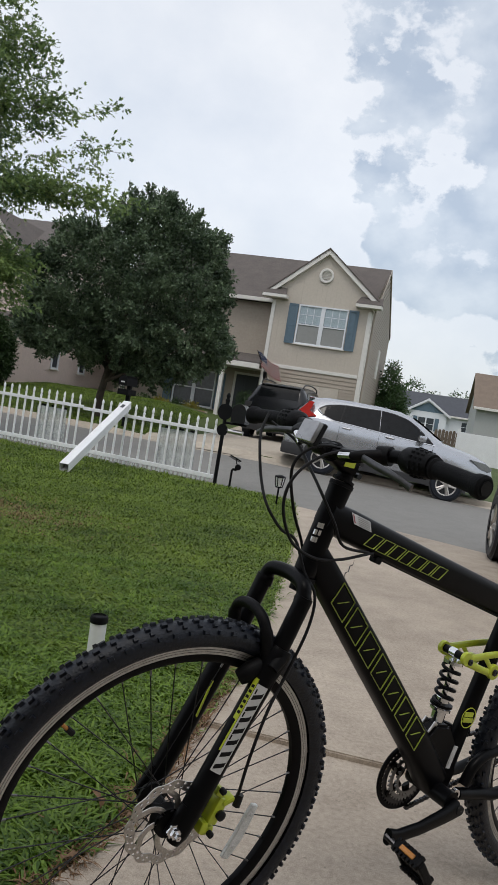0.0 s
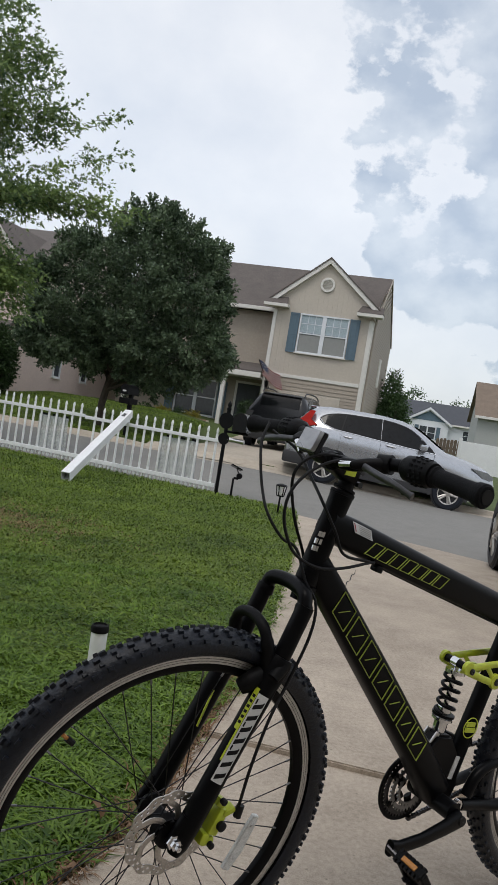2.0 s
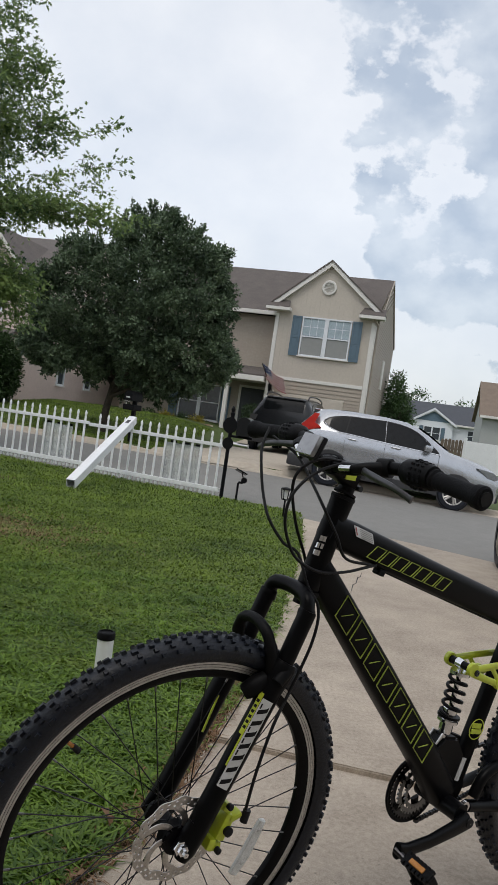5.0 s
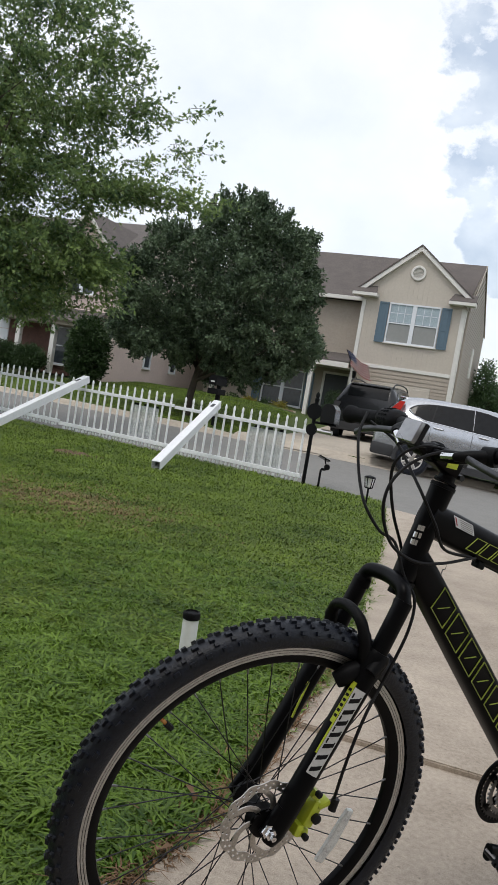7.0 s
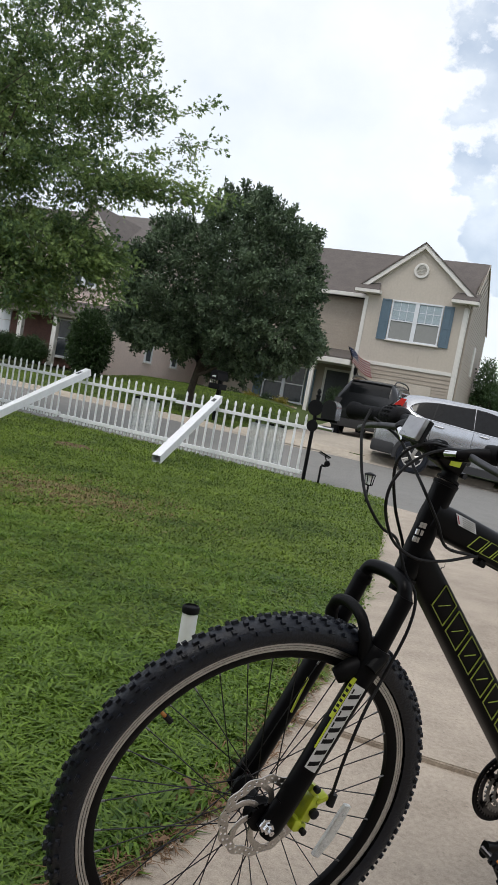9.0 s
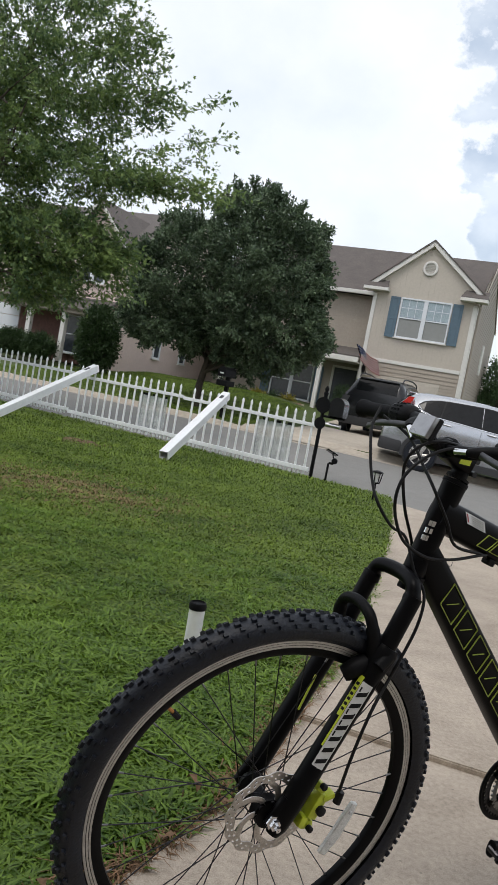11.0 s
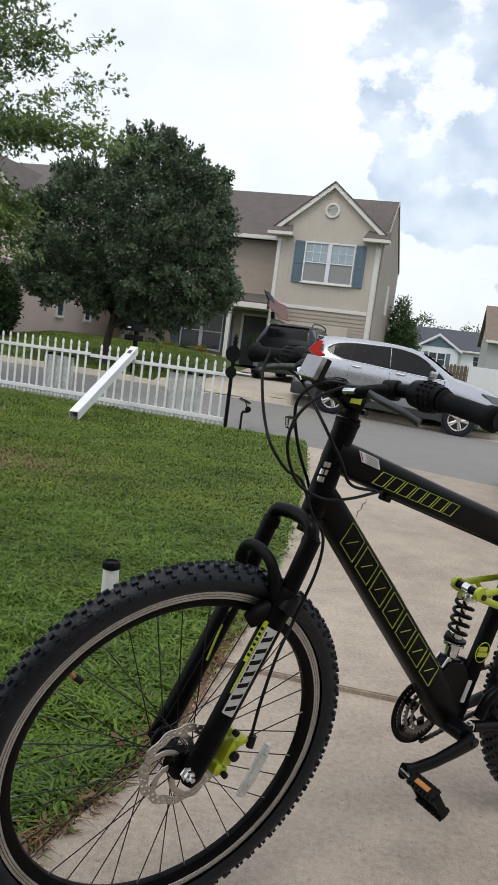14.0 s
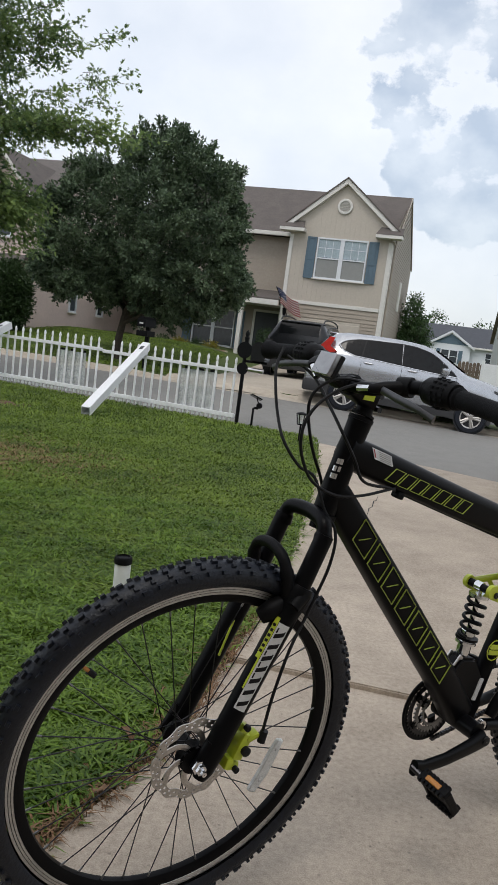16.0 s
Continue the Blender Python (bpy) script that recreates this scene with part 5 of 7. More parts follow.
# the oak on the near lawn, whose boughs reach into the picture
oak_lobes = [((1.45, 0, 6.59), (1.55, 1.2, 0.66)), ((1.55, 0, 5.75), (1.65, 1.3, 0.62)), ((3.75, 0, 5.62), (0.62, 0.5, 0.12)), ((4.22, 0, 5.74), (0.22, 0.3, 0.10)), ((3.06, 0, 5.38), (0.72, 0.7, 0.22)), ((4.22, 0, 5.02), (0.30, 0.3, 0.13)), ((3.95, 0, 4.80), (0.30, 0.3, 0.10)),
             ((3.62, 0, 4.58), (0.66, 0.5, 0.15)), ((1.48, 0, 4.94), (1.55, 1.3, 0.70)), ((1.76, 0, 4.12), (1.74, 1.3, 0.44)), ((4.35, 0, 4.10), (0.55, 0.5, 0.16)), ((3.75, 0, 4.12), (0.65, 0.6, 0.20)), ((2.95, 0, 4.08), (0.96, 0.8, 0.28)), ((1.55, 0, 2.95), (1.48, 1.2, 0.66)),
             ((2.78, 0, 2.82), (0.54, 0.6, 0.40)), ((3.05, 0, 2.34), (0.27, 0.3, 0.22)), ((1.45, 0, 2.18), (1.22, 0.9, 0.40)), ((-0.47, 0, 4.26), (1.9, 1.5, 2.8)), ((1.03, 0, 7.66), (1.60, 1.3, 0.72)), ((2.75, 0, 6.2), (0.42, 0.5, 0.38))]
tree("oak_tree", (-7.4, 12.3, 0.0), 2.3, 0.13, oak_lobes, 3100, 24, 0.46, 0.094, M["leaf_oak"], "light-green oak with lobed leaves", 21, lobed=True, limbs=16)
tree("broadleaf_tree", (5.7, 34.0, 0.2), 1.0, 0.1, [((0.0, 0, 2.0), (0.62, 0.7, 1.4)), ((-0.25, 0, 3.2), (0.36, 0.45, 0.95)), ((0.35, 0, 1.5), (0.45, 0.6, 0.9))], 300, 40, 0.13, 0.12, M["leaf_far"], "young green tree beside the house", 31, limbs=8)
for i, (x, y, s) in enumerate(((24.5, 128, 5.4), (29, 131, 4.6), (33.5, 127, 5.0), (38, 130, 4.6), (21, 126, 4.6), (46, 130, 5))):
    s *= 1.38
    tree("far_tree", (x, y, -1.0), 3, 0.25, [((0, 0, s * 1.1), (s * 0.55, s * 0.5, s * 0.5)), ((s * 0.3, 0, s * 0.8), (s * 0.5, s * 0.4, s * 0.5)), ((-s * 0.35, 0, s * 0.8), (s * 0.45, s * 0.4, s * 0.45))], 150, 22, 0.4, 0.42, M["leaf_far"], "distant treetop above the roofs", 40 + i, limbs=5)


def shrub(at, rx, rz, seed, label, n=160, size=0.07, name="shrub", leaf="leaf_bush"):
    T = empty(name, Matrix.Translation(at), label, "shrub", "")
    rng = np.random.default_rng(seed)
    P, Nn, C = crown_points(rng, n, [((0, 0, rz * 0.95), (rx, rx * 0.9, rz))], 26, 0.07)
    P[:, 2] = np.abs(P[:, 2])
    leaf_cloud("foliage", P, Nn, size, M[leaf], T, "", seed)
    bm = BM()
    for k in range(5):
        q = Vector(C[k])
        tube(bm, [(0, 0, -0.1), q * 0.5, q], [0.03, 0.02, 0.006], 5)
    part("stem", bm, M["bark"], T)
    return T


shrub((-9.12, 24.6, 0.62), 0.70, 1.15, 61, "tall rounded dark evergreen shrub", 900, 0.10)
for i, x in enumerate((-14.6, -13.5, -12.4, -11.3)):
    shrub((x, 25.6 + 0.25 * i * -0.9, 0.75), 0.55, 0.42, 70 + i, "clipped low hedge bush by the porch", 380, 0.075)


# ---- cars ----
CAR_ST = [  # x, floor, shoulder, top, half width, half roof
    (-0.04, 0.46, 0.84, 0.92, 0.72, 0.60), (0.04, 0.36, 0.98, 1.12, 0.83, 0.61), (0.15, 0.31, 1.09, 1.30, 0.885, 0.61), (0.32, 0.29, 1.15, 1.50, 0.905, 0.61), (0.48, 0.28, 1.17, 1.61, 0.915, 0.61), (0.72, 0.27, 1.18, 1.655, 0.92, 0.62),
    (1.25, 0.26, 1.17, 1.69, 0.925, 0.63), (1.94, 0.26, 1.15, 1.70, 0.925, 0.64), (2.40, 0.26, 1.13, 1.675, 0.925, 0.64), (2.65, 0.26, 1.12, 1.605, 0.925, 0.64), (2.90, 0.26, 1.115, 1.485, 0.925, 0.64),
    (3.15, 0.26, 1.11, 1.335, 0.92, 0.66), (3.38, 0.27, 1.08, 1.205, 0.92, 0.70), (3.75, 0.27, 1.02, 1.15, 0.915, 0.72), (4.10, 0.28, 0.95, 1.08, 0.89, 0.70), (4.35, 0.29, 0.87, 0.99, 0.83, 0.64), (4.49, 0.31, 0.78, 0.90, 0.75, 0.56), (4.56, 0.36, 0.66, 0.76, 0.64, 0.46)]
WX = (0.86, 3.57)  # axles


def car_at(x):
    for a, b in zip(CAR_ST, CAR_ST[1:]):
        if x <= b[0]:
            t = (x - a[0]) / (b[0] - a[0])
            return [p + (q - p) * t for p, q in zip(a, b)]
    return list(CAR_ST[-1])


def car_section(x):
    _, f, sh, top, hw, hr = car_at(x)
    mid = f + (sh - f) * 0.55
    half = [(0.0, f), (hw * 0.93, f), (hw * 0.985, f + 0.12), (hw * 0.99, mid - 0.05), (hw, mid + 0.08), (hw * 0.975, sh - 0.02), (hw * 0.955, sh + 0.01), (hr + (hw * 0.955 - hr) * 0.10, sh + (top - sh) * 0.86), (hr * 0.92, top - 0.012), (hr * 0.5, top + 0.008), (0, top + 0.012)]
    return half


def glass_pt(x, z, side):
    """A point on the glasshouse at a height."""
    _, f, sh, top, hw, hr = car_at(x)
    y0, z0 = hw * 0.955, sh + 0.01
    y1, z1 = hr + (hw * 0.955 - hr) * 0.10, sh + (top - sh) * 0.86
    k = (z - z0) / (z1 - z0)
    return Vector((x, side * (y0 + (y1 - y0) * k + 0.004), z))


def panel(bm, pts, t=0.004):
    bm.faces.new([bm.verts.new(p) for p in pts])


def wheel_meshes(R=0.345, w=0.22):
    ty, rm = BM(), BM()
    lathe(ty, [(R * 0.66, -w / 2), (R * 0.9, -w / 2), (R * 0.985, -w * 0.36), (R, 0), (R * 0.985, w * 0.36), (R * 0.9, w / 2), (R * 0.66, w / 2)], "y", 32)
    lathe(rm, [(R * 0.67, -w * 0.46), (R * 0.63, -w * 0.44), (R * 0.585, -w * 0.43)], "y", 30)
    for i in range(5):
        a = 2 * math.pi * i / 5
        for da in (-0.13, 0.13):
            d = Vector((math.cos(a + da), 0, math.sin(a + da)))
            tube(rm, [d * 0.05 + Vector((0, -w * 0.42, 0)), d * R * 0.64 + Vector((0, -w * 0.4, 0))], [0.03, 0.022], 6)
    lathe(rm, [(0.001, -w * 0.46), (0.06, -w * 0.45), (0.07, -w * 0.3)], "y", 12)
    return ty, rm


def car(m, paint, label, s=1.0, roof_rails=False, lamp="tail", upright=1.0):
    C = empty("car", m @ Matrix.Scale(s, 4), label, "car")
    xs = [a[0] for a in CAR_ST]
    xs = sorted(set(xs + [0.6, 0.95, 1.6, 2.2, 2.53, 2.78, 3.03, 3.26, 3.56, 3.92, 4.23, 4.43]))
    bm = BM()
    loops = []
    for x in xs:
        h = car_section(x)
        loops.append([Vector((x, y, z)) for y, z in h] + [Vector((x, -y, z)) for y, z in reversed(h[1:-1])])
    rings(bm, loops)
    bmesh.ops.recalc_face_normals(bm, faces=bm.faces[:])
    body = part("body", bm, paint, C, smooth=True)
    for sd in (-1, 1):
        # side glass in black surrounds, each pane between a lower and an upper line
        panes = (([(0.60, 1.36), (0.72, 1.275), (0.95, 1.215), (1.08, 1.212)], [(0.61, 1.37), (0.74, 1.465), (0.95, 1.53), (1.13, 1.553)]),
                 ([(1.115, 1.211), (1.94, 1.172)], [(1.165, 1.556), (1.905, 1.602)]),
                 ([(1.985, 1.170), (2.40, 1.152), (2.75, 1.140), (3.12, 1.13)], [(1.96, 1.603), (2.30, 1.577), (2.62, 1.482), (3.10, 1.155)]))
        for lower, upper in panes:
            for grow, lift, name, material in ((0.020, 0.002, "window_surround", M["ink"]), (0.0, 0.006, "side_window", M["car_glass"])):
                bm = BM()
                n = 12
                low, high = spline([(x, 0, z) for x, z in lower], n), spline([(x, 0, z) for x, z in upper], n)
                cx = sum(q.x for q in low) / len(low)
                g = []
                for lo_, hi_ in zip(low, high):
                    row = []
                    for k in (0.0, 0.33, 0.67, 1.0):
                        q = lo_.lerp(hi_, k)
                        z = q.z + grow * (1 if k == 1 else -1 if k == 0 else 0)
                        x = q.x + grow * max(-1, min(1, (q.x - cx) * 6))
                        o = glass_pt(x, z, sd)
                        row.append(bm.verts.new(o + Vector((0, sd * lift, 0))))
                    g.append(row)
                for c, d in zip(g, g[1:]):
                    for k in range(3):
                        bm.faces.new((c[k], d[k], d[k + 1], c[k + 1]))
                part(name, bm, material, C, smooth=True)
        bm = BM()
        tube(bm, [glass_pt(x, z, sd) + Vector((0, sd * 0.006, 0)) for x, z in ((0.58, 1.38), (0.70, 1.26), (0.95, 1.19), (1.4, 1.175), (2.0, 1.148), (2.6, 1.125), (3.16, 1.115))], 0.009, 5)
        part("chrome_strip", bm, M["chrome"], C)
        # wheel arch and sill cladding
        bm = BM()
        for wx in WX:
            for i in range(14):
                a0, a1 = math.pi * (i / 14) * 1.16 - 0.25, math.pi * ((i + 1) / 14) * 1.16 - 0.25
                q = []
                for a, r in ((a0, 0.36), (a1, 0.36), (a1, 0.435), (a0, 0.435)):
                    q.append(Vector((wx + r * math.cos(a), sd * 0.936, max(0.24, 0.345 + r * math.sin(a)))))
                panel(bm, q)
        box(bm, (2.0, 0.03, 0.16), (2.25, sd * 0.915, 0.34), bevel=0.01)
        part("arch_cladding", bm, M["cladding"], C)
        # a flat dark disc paints the shade of the hollow behind each wheel
        for wx in WX:
            bm = BM()
            lathe(bm, [(0.001, 0.932 * sd), (0.365, 0.932 * sd)], "y", 28, (wx, 0, 0.345))
            part("wheel_well", bm, M["gap_dark"], C)
        for xh in (1.16, 2.10):
            bm = BM()
            tube(bm, [(xh, sd * 0.905, 1.085), (xh + 0.03, sd * 0.935, 1.085), (xh + 0.17, sd * 0.935, 1.08), (xh + 0.2, sd * 0.905, 1.08)], 0.015, 6)
            part("door_handle", bm, M["chrome"] if paint is M["silver"] else paint, C)
        for xd in (1.10, 1.97, 3.08):
            bm = BM()
            pts = [Vector((xd + (0.06 if xd > 3 else 0), sd * (car_at(xd)[4] * k + 0.0025), z)) for k, z in ((0.985, 0.38), (0.99, 0.62), (1.0, 0.83), (0.975, 1.10))]
            tube(bm, pts, 0.004, 4)
            part("door_gap", bm, M["gap_dark"], C)
        # mirror, lamps
        bm = BM()
        box(bm, (0.16, 0.2, 0.13), (2.86, sd * 1.02, 1.20), bevel=0.035)
        part("mirror", bm, paint, C, smooth=True)
        bm = BM()
        prism(bm, [(3.95, 0.985), (4.22, 0.82), (4.43, 0.80), (4.47, 0.87), (4.30, 0.955)], 0.11, Matrix.Translation((0, sd * 0.815, 0)) @ Matrix.Translation((4.2, 0, 0)) @ Matrix.Rotation(radians(-sd * 14), 4, "Z") @ Matrix.Translation((-4.2, 0, 0)))
        part("headlight", bm, M["headlamp"], C)
        bm = BM()
        prism(bm, [(0.02, 1.07), (0.14, 1.06), (0.56, 1.22), (0.40, 1.30), (0.47, 1.50), (0.36, 1.50), (0.22, 1.32), (0.06, 1.14)] if roof_rails is False else [(0.0, 0.92), (0.16, 0.94), (0.16, 1.06), (0.04, 1.06)], 0.20, Matrix.Translation((0, sd * 0.80, 0)))
        part("tail_light", bm, M[lamp], C)
    # glass fore and aft
    bm = BM()
    for (xa, xb) in ((3.36, 2.66),):
        g = []
        for i in range(5):
            x = xa + (xb - xa) * i / 4
            top, hr = car_at(x)[3], car_at(x)[5]
            g.append([bm.verts.new((x + 0.012, y * hr * 0.9, top + 0.016)) for y in (-1, -0.5, 0, 0.5, 1)])
        for a, b in zip(g, g[1:]):
            for i in range(4):
                bm.faces.new((a[i], a[i + 1], b[i + 1], b[i]))
    part("windscreen", bm, M["car_glass"], C, smooth=True)
    bm = BM()
    g = []
    for x in (0.12, 0.22, 0.32, 0.46):
        top, hr = car_at(x)[3], car_at(x)[5]
        g.append([bm.verts.new((x - 0.012, y * hr * 0.92, top + 0.012)) for y in (-1, -0.5, 0, 0.5, 1)])
    for a, b in zip(g, g[1:]):
        for i in range(4):
            bm.faces.new((a[i], a[i + 1], b[i + 1], b[i]))
    part("rear_window", bm, M["car_glass"], C, smooth=True)
    bm = BM()
    box(bm, (0.50, 1.83, 0.26), (0.20, 0, 0.42), bevel=0.06)
    part("rear_bumper", bm, M["cladding"], C, smooth=True)
    bm = BM()
    box(bm, (0.02, 0.42, 0.12), (-0.055, 0, 0.78), bevel=0.004)
    part("number_plate", bm, M["white_decal"], C)
    bm = BM()
    box(bm, (0.14, 1.35, 0.22), (4.50, 0, 0.42), bevel=0.04)
    part("front_bumper", bm, M["cladding"], C, smooth=True)
    bm = BM()
    box(bm, (0.2, 1.1, 0.03), (0.44, 0, 1.60), bevel=0.012)
    part("spoiler", bm, paint, C)
    if roof_rails:
        for sd in (-1, 1):
            bm = BM()
            tube(bm, spline([(0.6, sd * 0.6, 1.64), (0.8, sd * 0.61, 1.74), (1.7, sd * 0.62, 1.77), (2.4, sd * 0.61, 1.72), (2.6, sd * 0.6, 1.63)], 4), 0.02, 6)
            part("roof_rail", bm, M["cladding"], C)
    for o in C.children:
        for v in o.data.vertices:
            if v.co.x < 0.50:
                v.co.x = 0.50 - (0.50 - v.co.x) * upright
    tyre, rim = wheel_meshes()
    first = None
    for wx in WX:
        for sd in (-1, 1):
            mm = Matrix.Translation((wx, sd * 0.846, 0.345)) @ (Matrix() if sd < 0 else Matrix.Rotation(math.pi, 4, "Z"))
            if first is None:
                wt = part("wheel", tyre, M["rubber"], C, smooth=True, m=mm)
                wr = part("rim", rim, M["rotor"], wt, smooth=True)
                first = (wt, wr)
            else:
                w2 = twin(first[0], mm, C)
                twin(first[1], Matrix(), w2)
    return C


# silver crossover at the far kerb: the wheel line on the street
car(Matrix.Translation((0.58, 17.10, 0.060)) @ Matrix.Rotation(radians(-3.4), 4, "Z") @ Matrix.Rotation(radians(2.8), 4, "Y"), M["silver"], "silver crossover parked at the far kerb", 1.0)
car(Matrix.Translation((0.30, 22.0, 0.27)) @ Matrix.Rotation(radians(90 - 15), 4, "Z"), M["black_car"], "black mid-size sport utility vehicle in the opposite driveway", 1.08, True, "cladding", 0.5)
car(Matrix.Translation((2.886, 4.035, 0.0)) @ Matrix.Rotation(radians(80.8), 4, "Z"), M["silver"], "silver car standing on the driveway's far side", 1.0)


# ---- lawn things ----
def mailbox(at):
    T = empty("mailbox", Matrix.Translation(at) @ Matrix.Rotation(radians(-22), 4, "Z"), "black mailbox on a dark post with finial and round plate", "mailbox")
    bm = BM()
    tube(bm, [(0, 0, -0.1), (0, 0, 1.2)], 0.027, 10)
    lathe(bm, [(0.027, 1.18), (0.034, 1.2), (0.034, 1.22), (0.02, 1.23), (0.026, 1.25), (0.032, 1.27), (0.02, 1.30), (0.002, 1.32)], "z", 10)
    part("post", bm, M["plastic"], T, smooth=True)
    bm = BM()
    out = [(-0.10, -0.02), (0.10, -0.02)] + [(0.10 * math.cos(a), 0.15 + 0.10 * math.sin(a)) for a in (math.pi * i / 10 for i in range(11))]
    prism(bm, out, 0.46, Matrix.Translation((0.18, 0.14, 0.93)) @ Matrix.Rotation(radians(14), 4, "Z"))
    part("box", bm, M["black_car"], T, smooth=True)
    bm = BM()
    tube(bm, [(0, 0, 0.89), (0.32, 0.08, 0.89)], 0.018, 8)
    part("arm", bm, M["plastic"], T)
    bm = BM()
    for z, r in ((0.78, 0.085), (1.04, 0.115)):
        lathe(bm, [(0.001, -0.034), (r, -0.034), (r, -0.028), (0.001, -0.028)], "y", 22, (-0.0, 0.0, z))
    part("plate", bm, M["plastic"], T, smooth=True)
    bm = BM()
    tube(bm, [(0.06, 0.0, 0.78), (0.30, 0.02, 0.775)], 0.035, 10)
    part("paper_tube", bm, M["alloy"], T, "silver paper tube", smooth=True)


mailbox((-0.53, 10.62, 0.0))


def solar_spot(at):
    T = empty("solar_spotlight", Matrix.Translation(at) @ Matrix.Scale(1.12, 4), "black solar spotlight on a stake in the lawn", "garden light")
    bm = BM()
    tube(bm, [(0, 0, -0.05), (0, 0, 0.23)], 0.014, 8)
    box(bm, (0.06, 0.03, 0.03), (0.03, 0, 0.235), bevel=0.006)
    part("stake", bm, M["plastic"], T)
    bm = BM()
    box(bm, (0.15, 0.11, 0.015), (0, 0, 0), pose(0.02, 0, 0.37, -12, 22, 10), bevel=0.004)
    part("solar_panel", bm, M["car_glass"], T)
    bm = BM()
    lathe(bm, [(0.001, -0.05), (0.036, -0.05), (0.04, 0.0), (0.03, 0.05), (0.001, 0.055)], "y", 14, (0.07, 0, 0.27))
    part("lamp_head", bm, M["plastic"], T, smooth=True)
    bm = BM()
    tube(bm, [(0.06, 0, 0.28), (0.03, 0, 0.36)], 0.008, 6)
    part("bracket", bm, M["plastic"], T)


solar_spot((-0.31, 10.45, 0.0))


def path_light(at):
    T = empty("path_light", Matrix.Translation(at) @ Matrix.Diagonal((1.5, 1.5, 1.08, 1)), "small dark lantern path light on a stake", "garden light")
    bm = BM()
    tube(bm, [(0, 0, -0.05), (0, 0, 0.20)], 0.009, 6)
    part("stake", bm, M["plastic"], T)
    bm = BM()
    lathe(bm, [(0.001, 0.20), (0.03, 0.20), (0.034, 0.21), (0.03, 0.215)], "z", 8)
    lathe(bm, [(0.045, 0.32), (0.05, 0.325), (0.04, 0.34), (0.012, 0.35), (0.001, 0.352)], "z", 8)
    for i in range(6):
        a = i * math.pi / 3
        tube(bm, [(0.03 * math.cos(a), 0.03 * math.sin(a), 0.21), (0.043 * math.cos(a), 0.043 * math.sin(a), 0.325)], 0.004, 4)
    part("cage", bm, M["plastic"], T)
    bm = BM()
    lathe(bm, [(0.024, 0.215), (0.036, 0.32)], "z", 8)
    part("glass", bm, M["clear"], T)


path_light((0.335, 9.35, 0.0))


def path_stub(at):
    """A white path light with a black cap, short in the grass."""
    T = empty("path_light", Matrix.Translation(at) @ pose(0, 0, 0, 1, -1, 0) @ Matrix.Diagonal((0.88, 0.88, 1, 1)), "short white cylinder garden light with black cap", "garden light")
    bm = BM()
    lathe(bm, [(0.001, -0.03), (0.034, -0.03), (0.036, 0.0), (0.036, 0.213), (0.001, 0.213)], "z", 20)
    part("body", bm, M["vinyl"], T, smooth=True)
    bm = BM()
    lathe(bm, [(0.037, 0.211), (0.040, 0.213), (0.040, 0.230), (0.036, 0.238), (0.03, 0.24), (0.028, 0.234), (0.001, 0.234)], "z", 20)
    part("cap", bm, M["plastic"], T, smooth=True)


path_stub((-0.515, 2.80, -0.005))


def kerb_mailbox(at):
    T = empty("mailbox", Matrix.Translation(at) @ Matrix.Rotation(radians(-20), 4, "Z"), "black mailbox on a thin post across the street", "mailbox")
    bm = BM()
    box(bm, (0.09, 0.09, 1.1), (0, 0.1, 0.5), bevel=0.01)
    part("post", bm, M["plastic"], T)
    bm = BM()
    out = [(-0.11, 0.0), (0.11, 0.0)] + [(0.11 * math.cos(a), 0.13 + 0.11 * math.sin(a)) for a in (math.pi * i / 10 for i in range(11))]
    prism(bm, out, 0.5, Matrix.Translation((0.0, 0.0, 1.02)))
    part("box", bm, M["plastic"], T, smooth=True)
    bm = BM()
    box(bm, (0.30, 0.4, 0.14), (0, 0.0, 0.86), bevel=0.02)
    part("paper_box", bm, M["plastic"], T)
    bm = BM()
    box(bm, (0.10, 0.006, 0.035), (0, -0.253, 1.10))
    part("number_bar", bm, M["white_decal"], T)


kerb_mailbox((-3.35, 18.2, 0.22))

for i, (x, lf) in enumerate(((-8.2, "leaf_bush"), (-7.5, "leaf_gold"), (-6.8, "leaf_bush"), (-6.2, "leaf_gold"))):
    shrub(HM @ Vector((x, -0.55, 0.0)), 0.33, 0.34, 90 + i, "small golden shrub in the planter" if lf == "leaf_gold" else "small green shrub in the planter", 60, 0.07, leaf=lf)
shrub(HM @ Vector((-4.15, -0.55, 0.0)), 0.3, 0.75, 99, "upright potted shrub beside the entry", 90, 0.08)


# ---- unseen wall of the house behind the viewer, added to shade the drive ----
def build_shading_wall():
    bm = BM()
    box(bm, (16, 0.25, 5.6), (2.0, -1.75, 2.79), pose(0, 0, 0, 0, 0, -9.4))
    tagged(part("wall_south", bm, M["tan_siding"]), "unseen tan house wall added behind the driveway to block sky light", "wall", kind="structure")


build_shading_wall()


# ---- mountain bicycle ----
def P(u, w, v=0.0):
    """Along the bicycle from the front axle, up, and out to its left side."""
    return Vector((u, -v, w))


BIKE = empty("mountain_bicycle", pose(-0.113, 1.299, 0.0, 3.3, 0, 34.6), "matte black full-suspension mountain bicycle with lime accents", "bicycle")
R_T = 0.3655


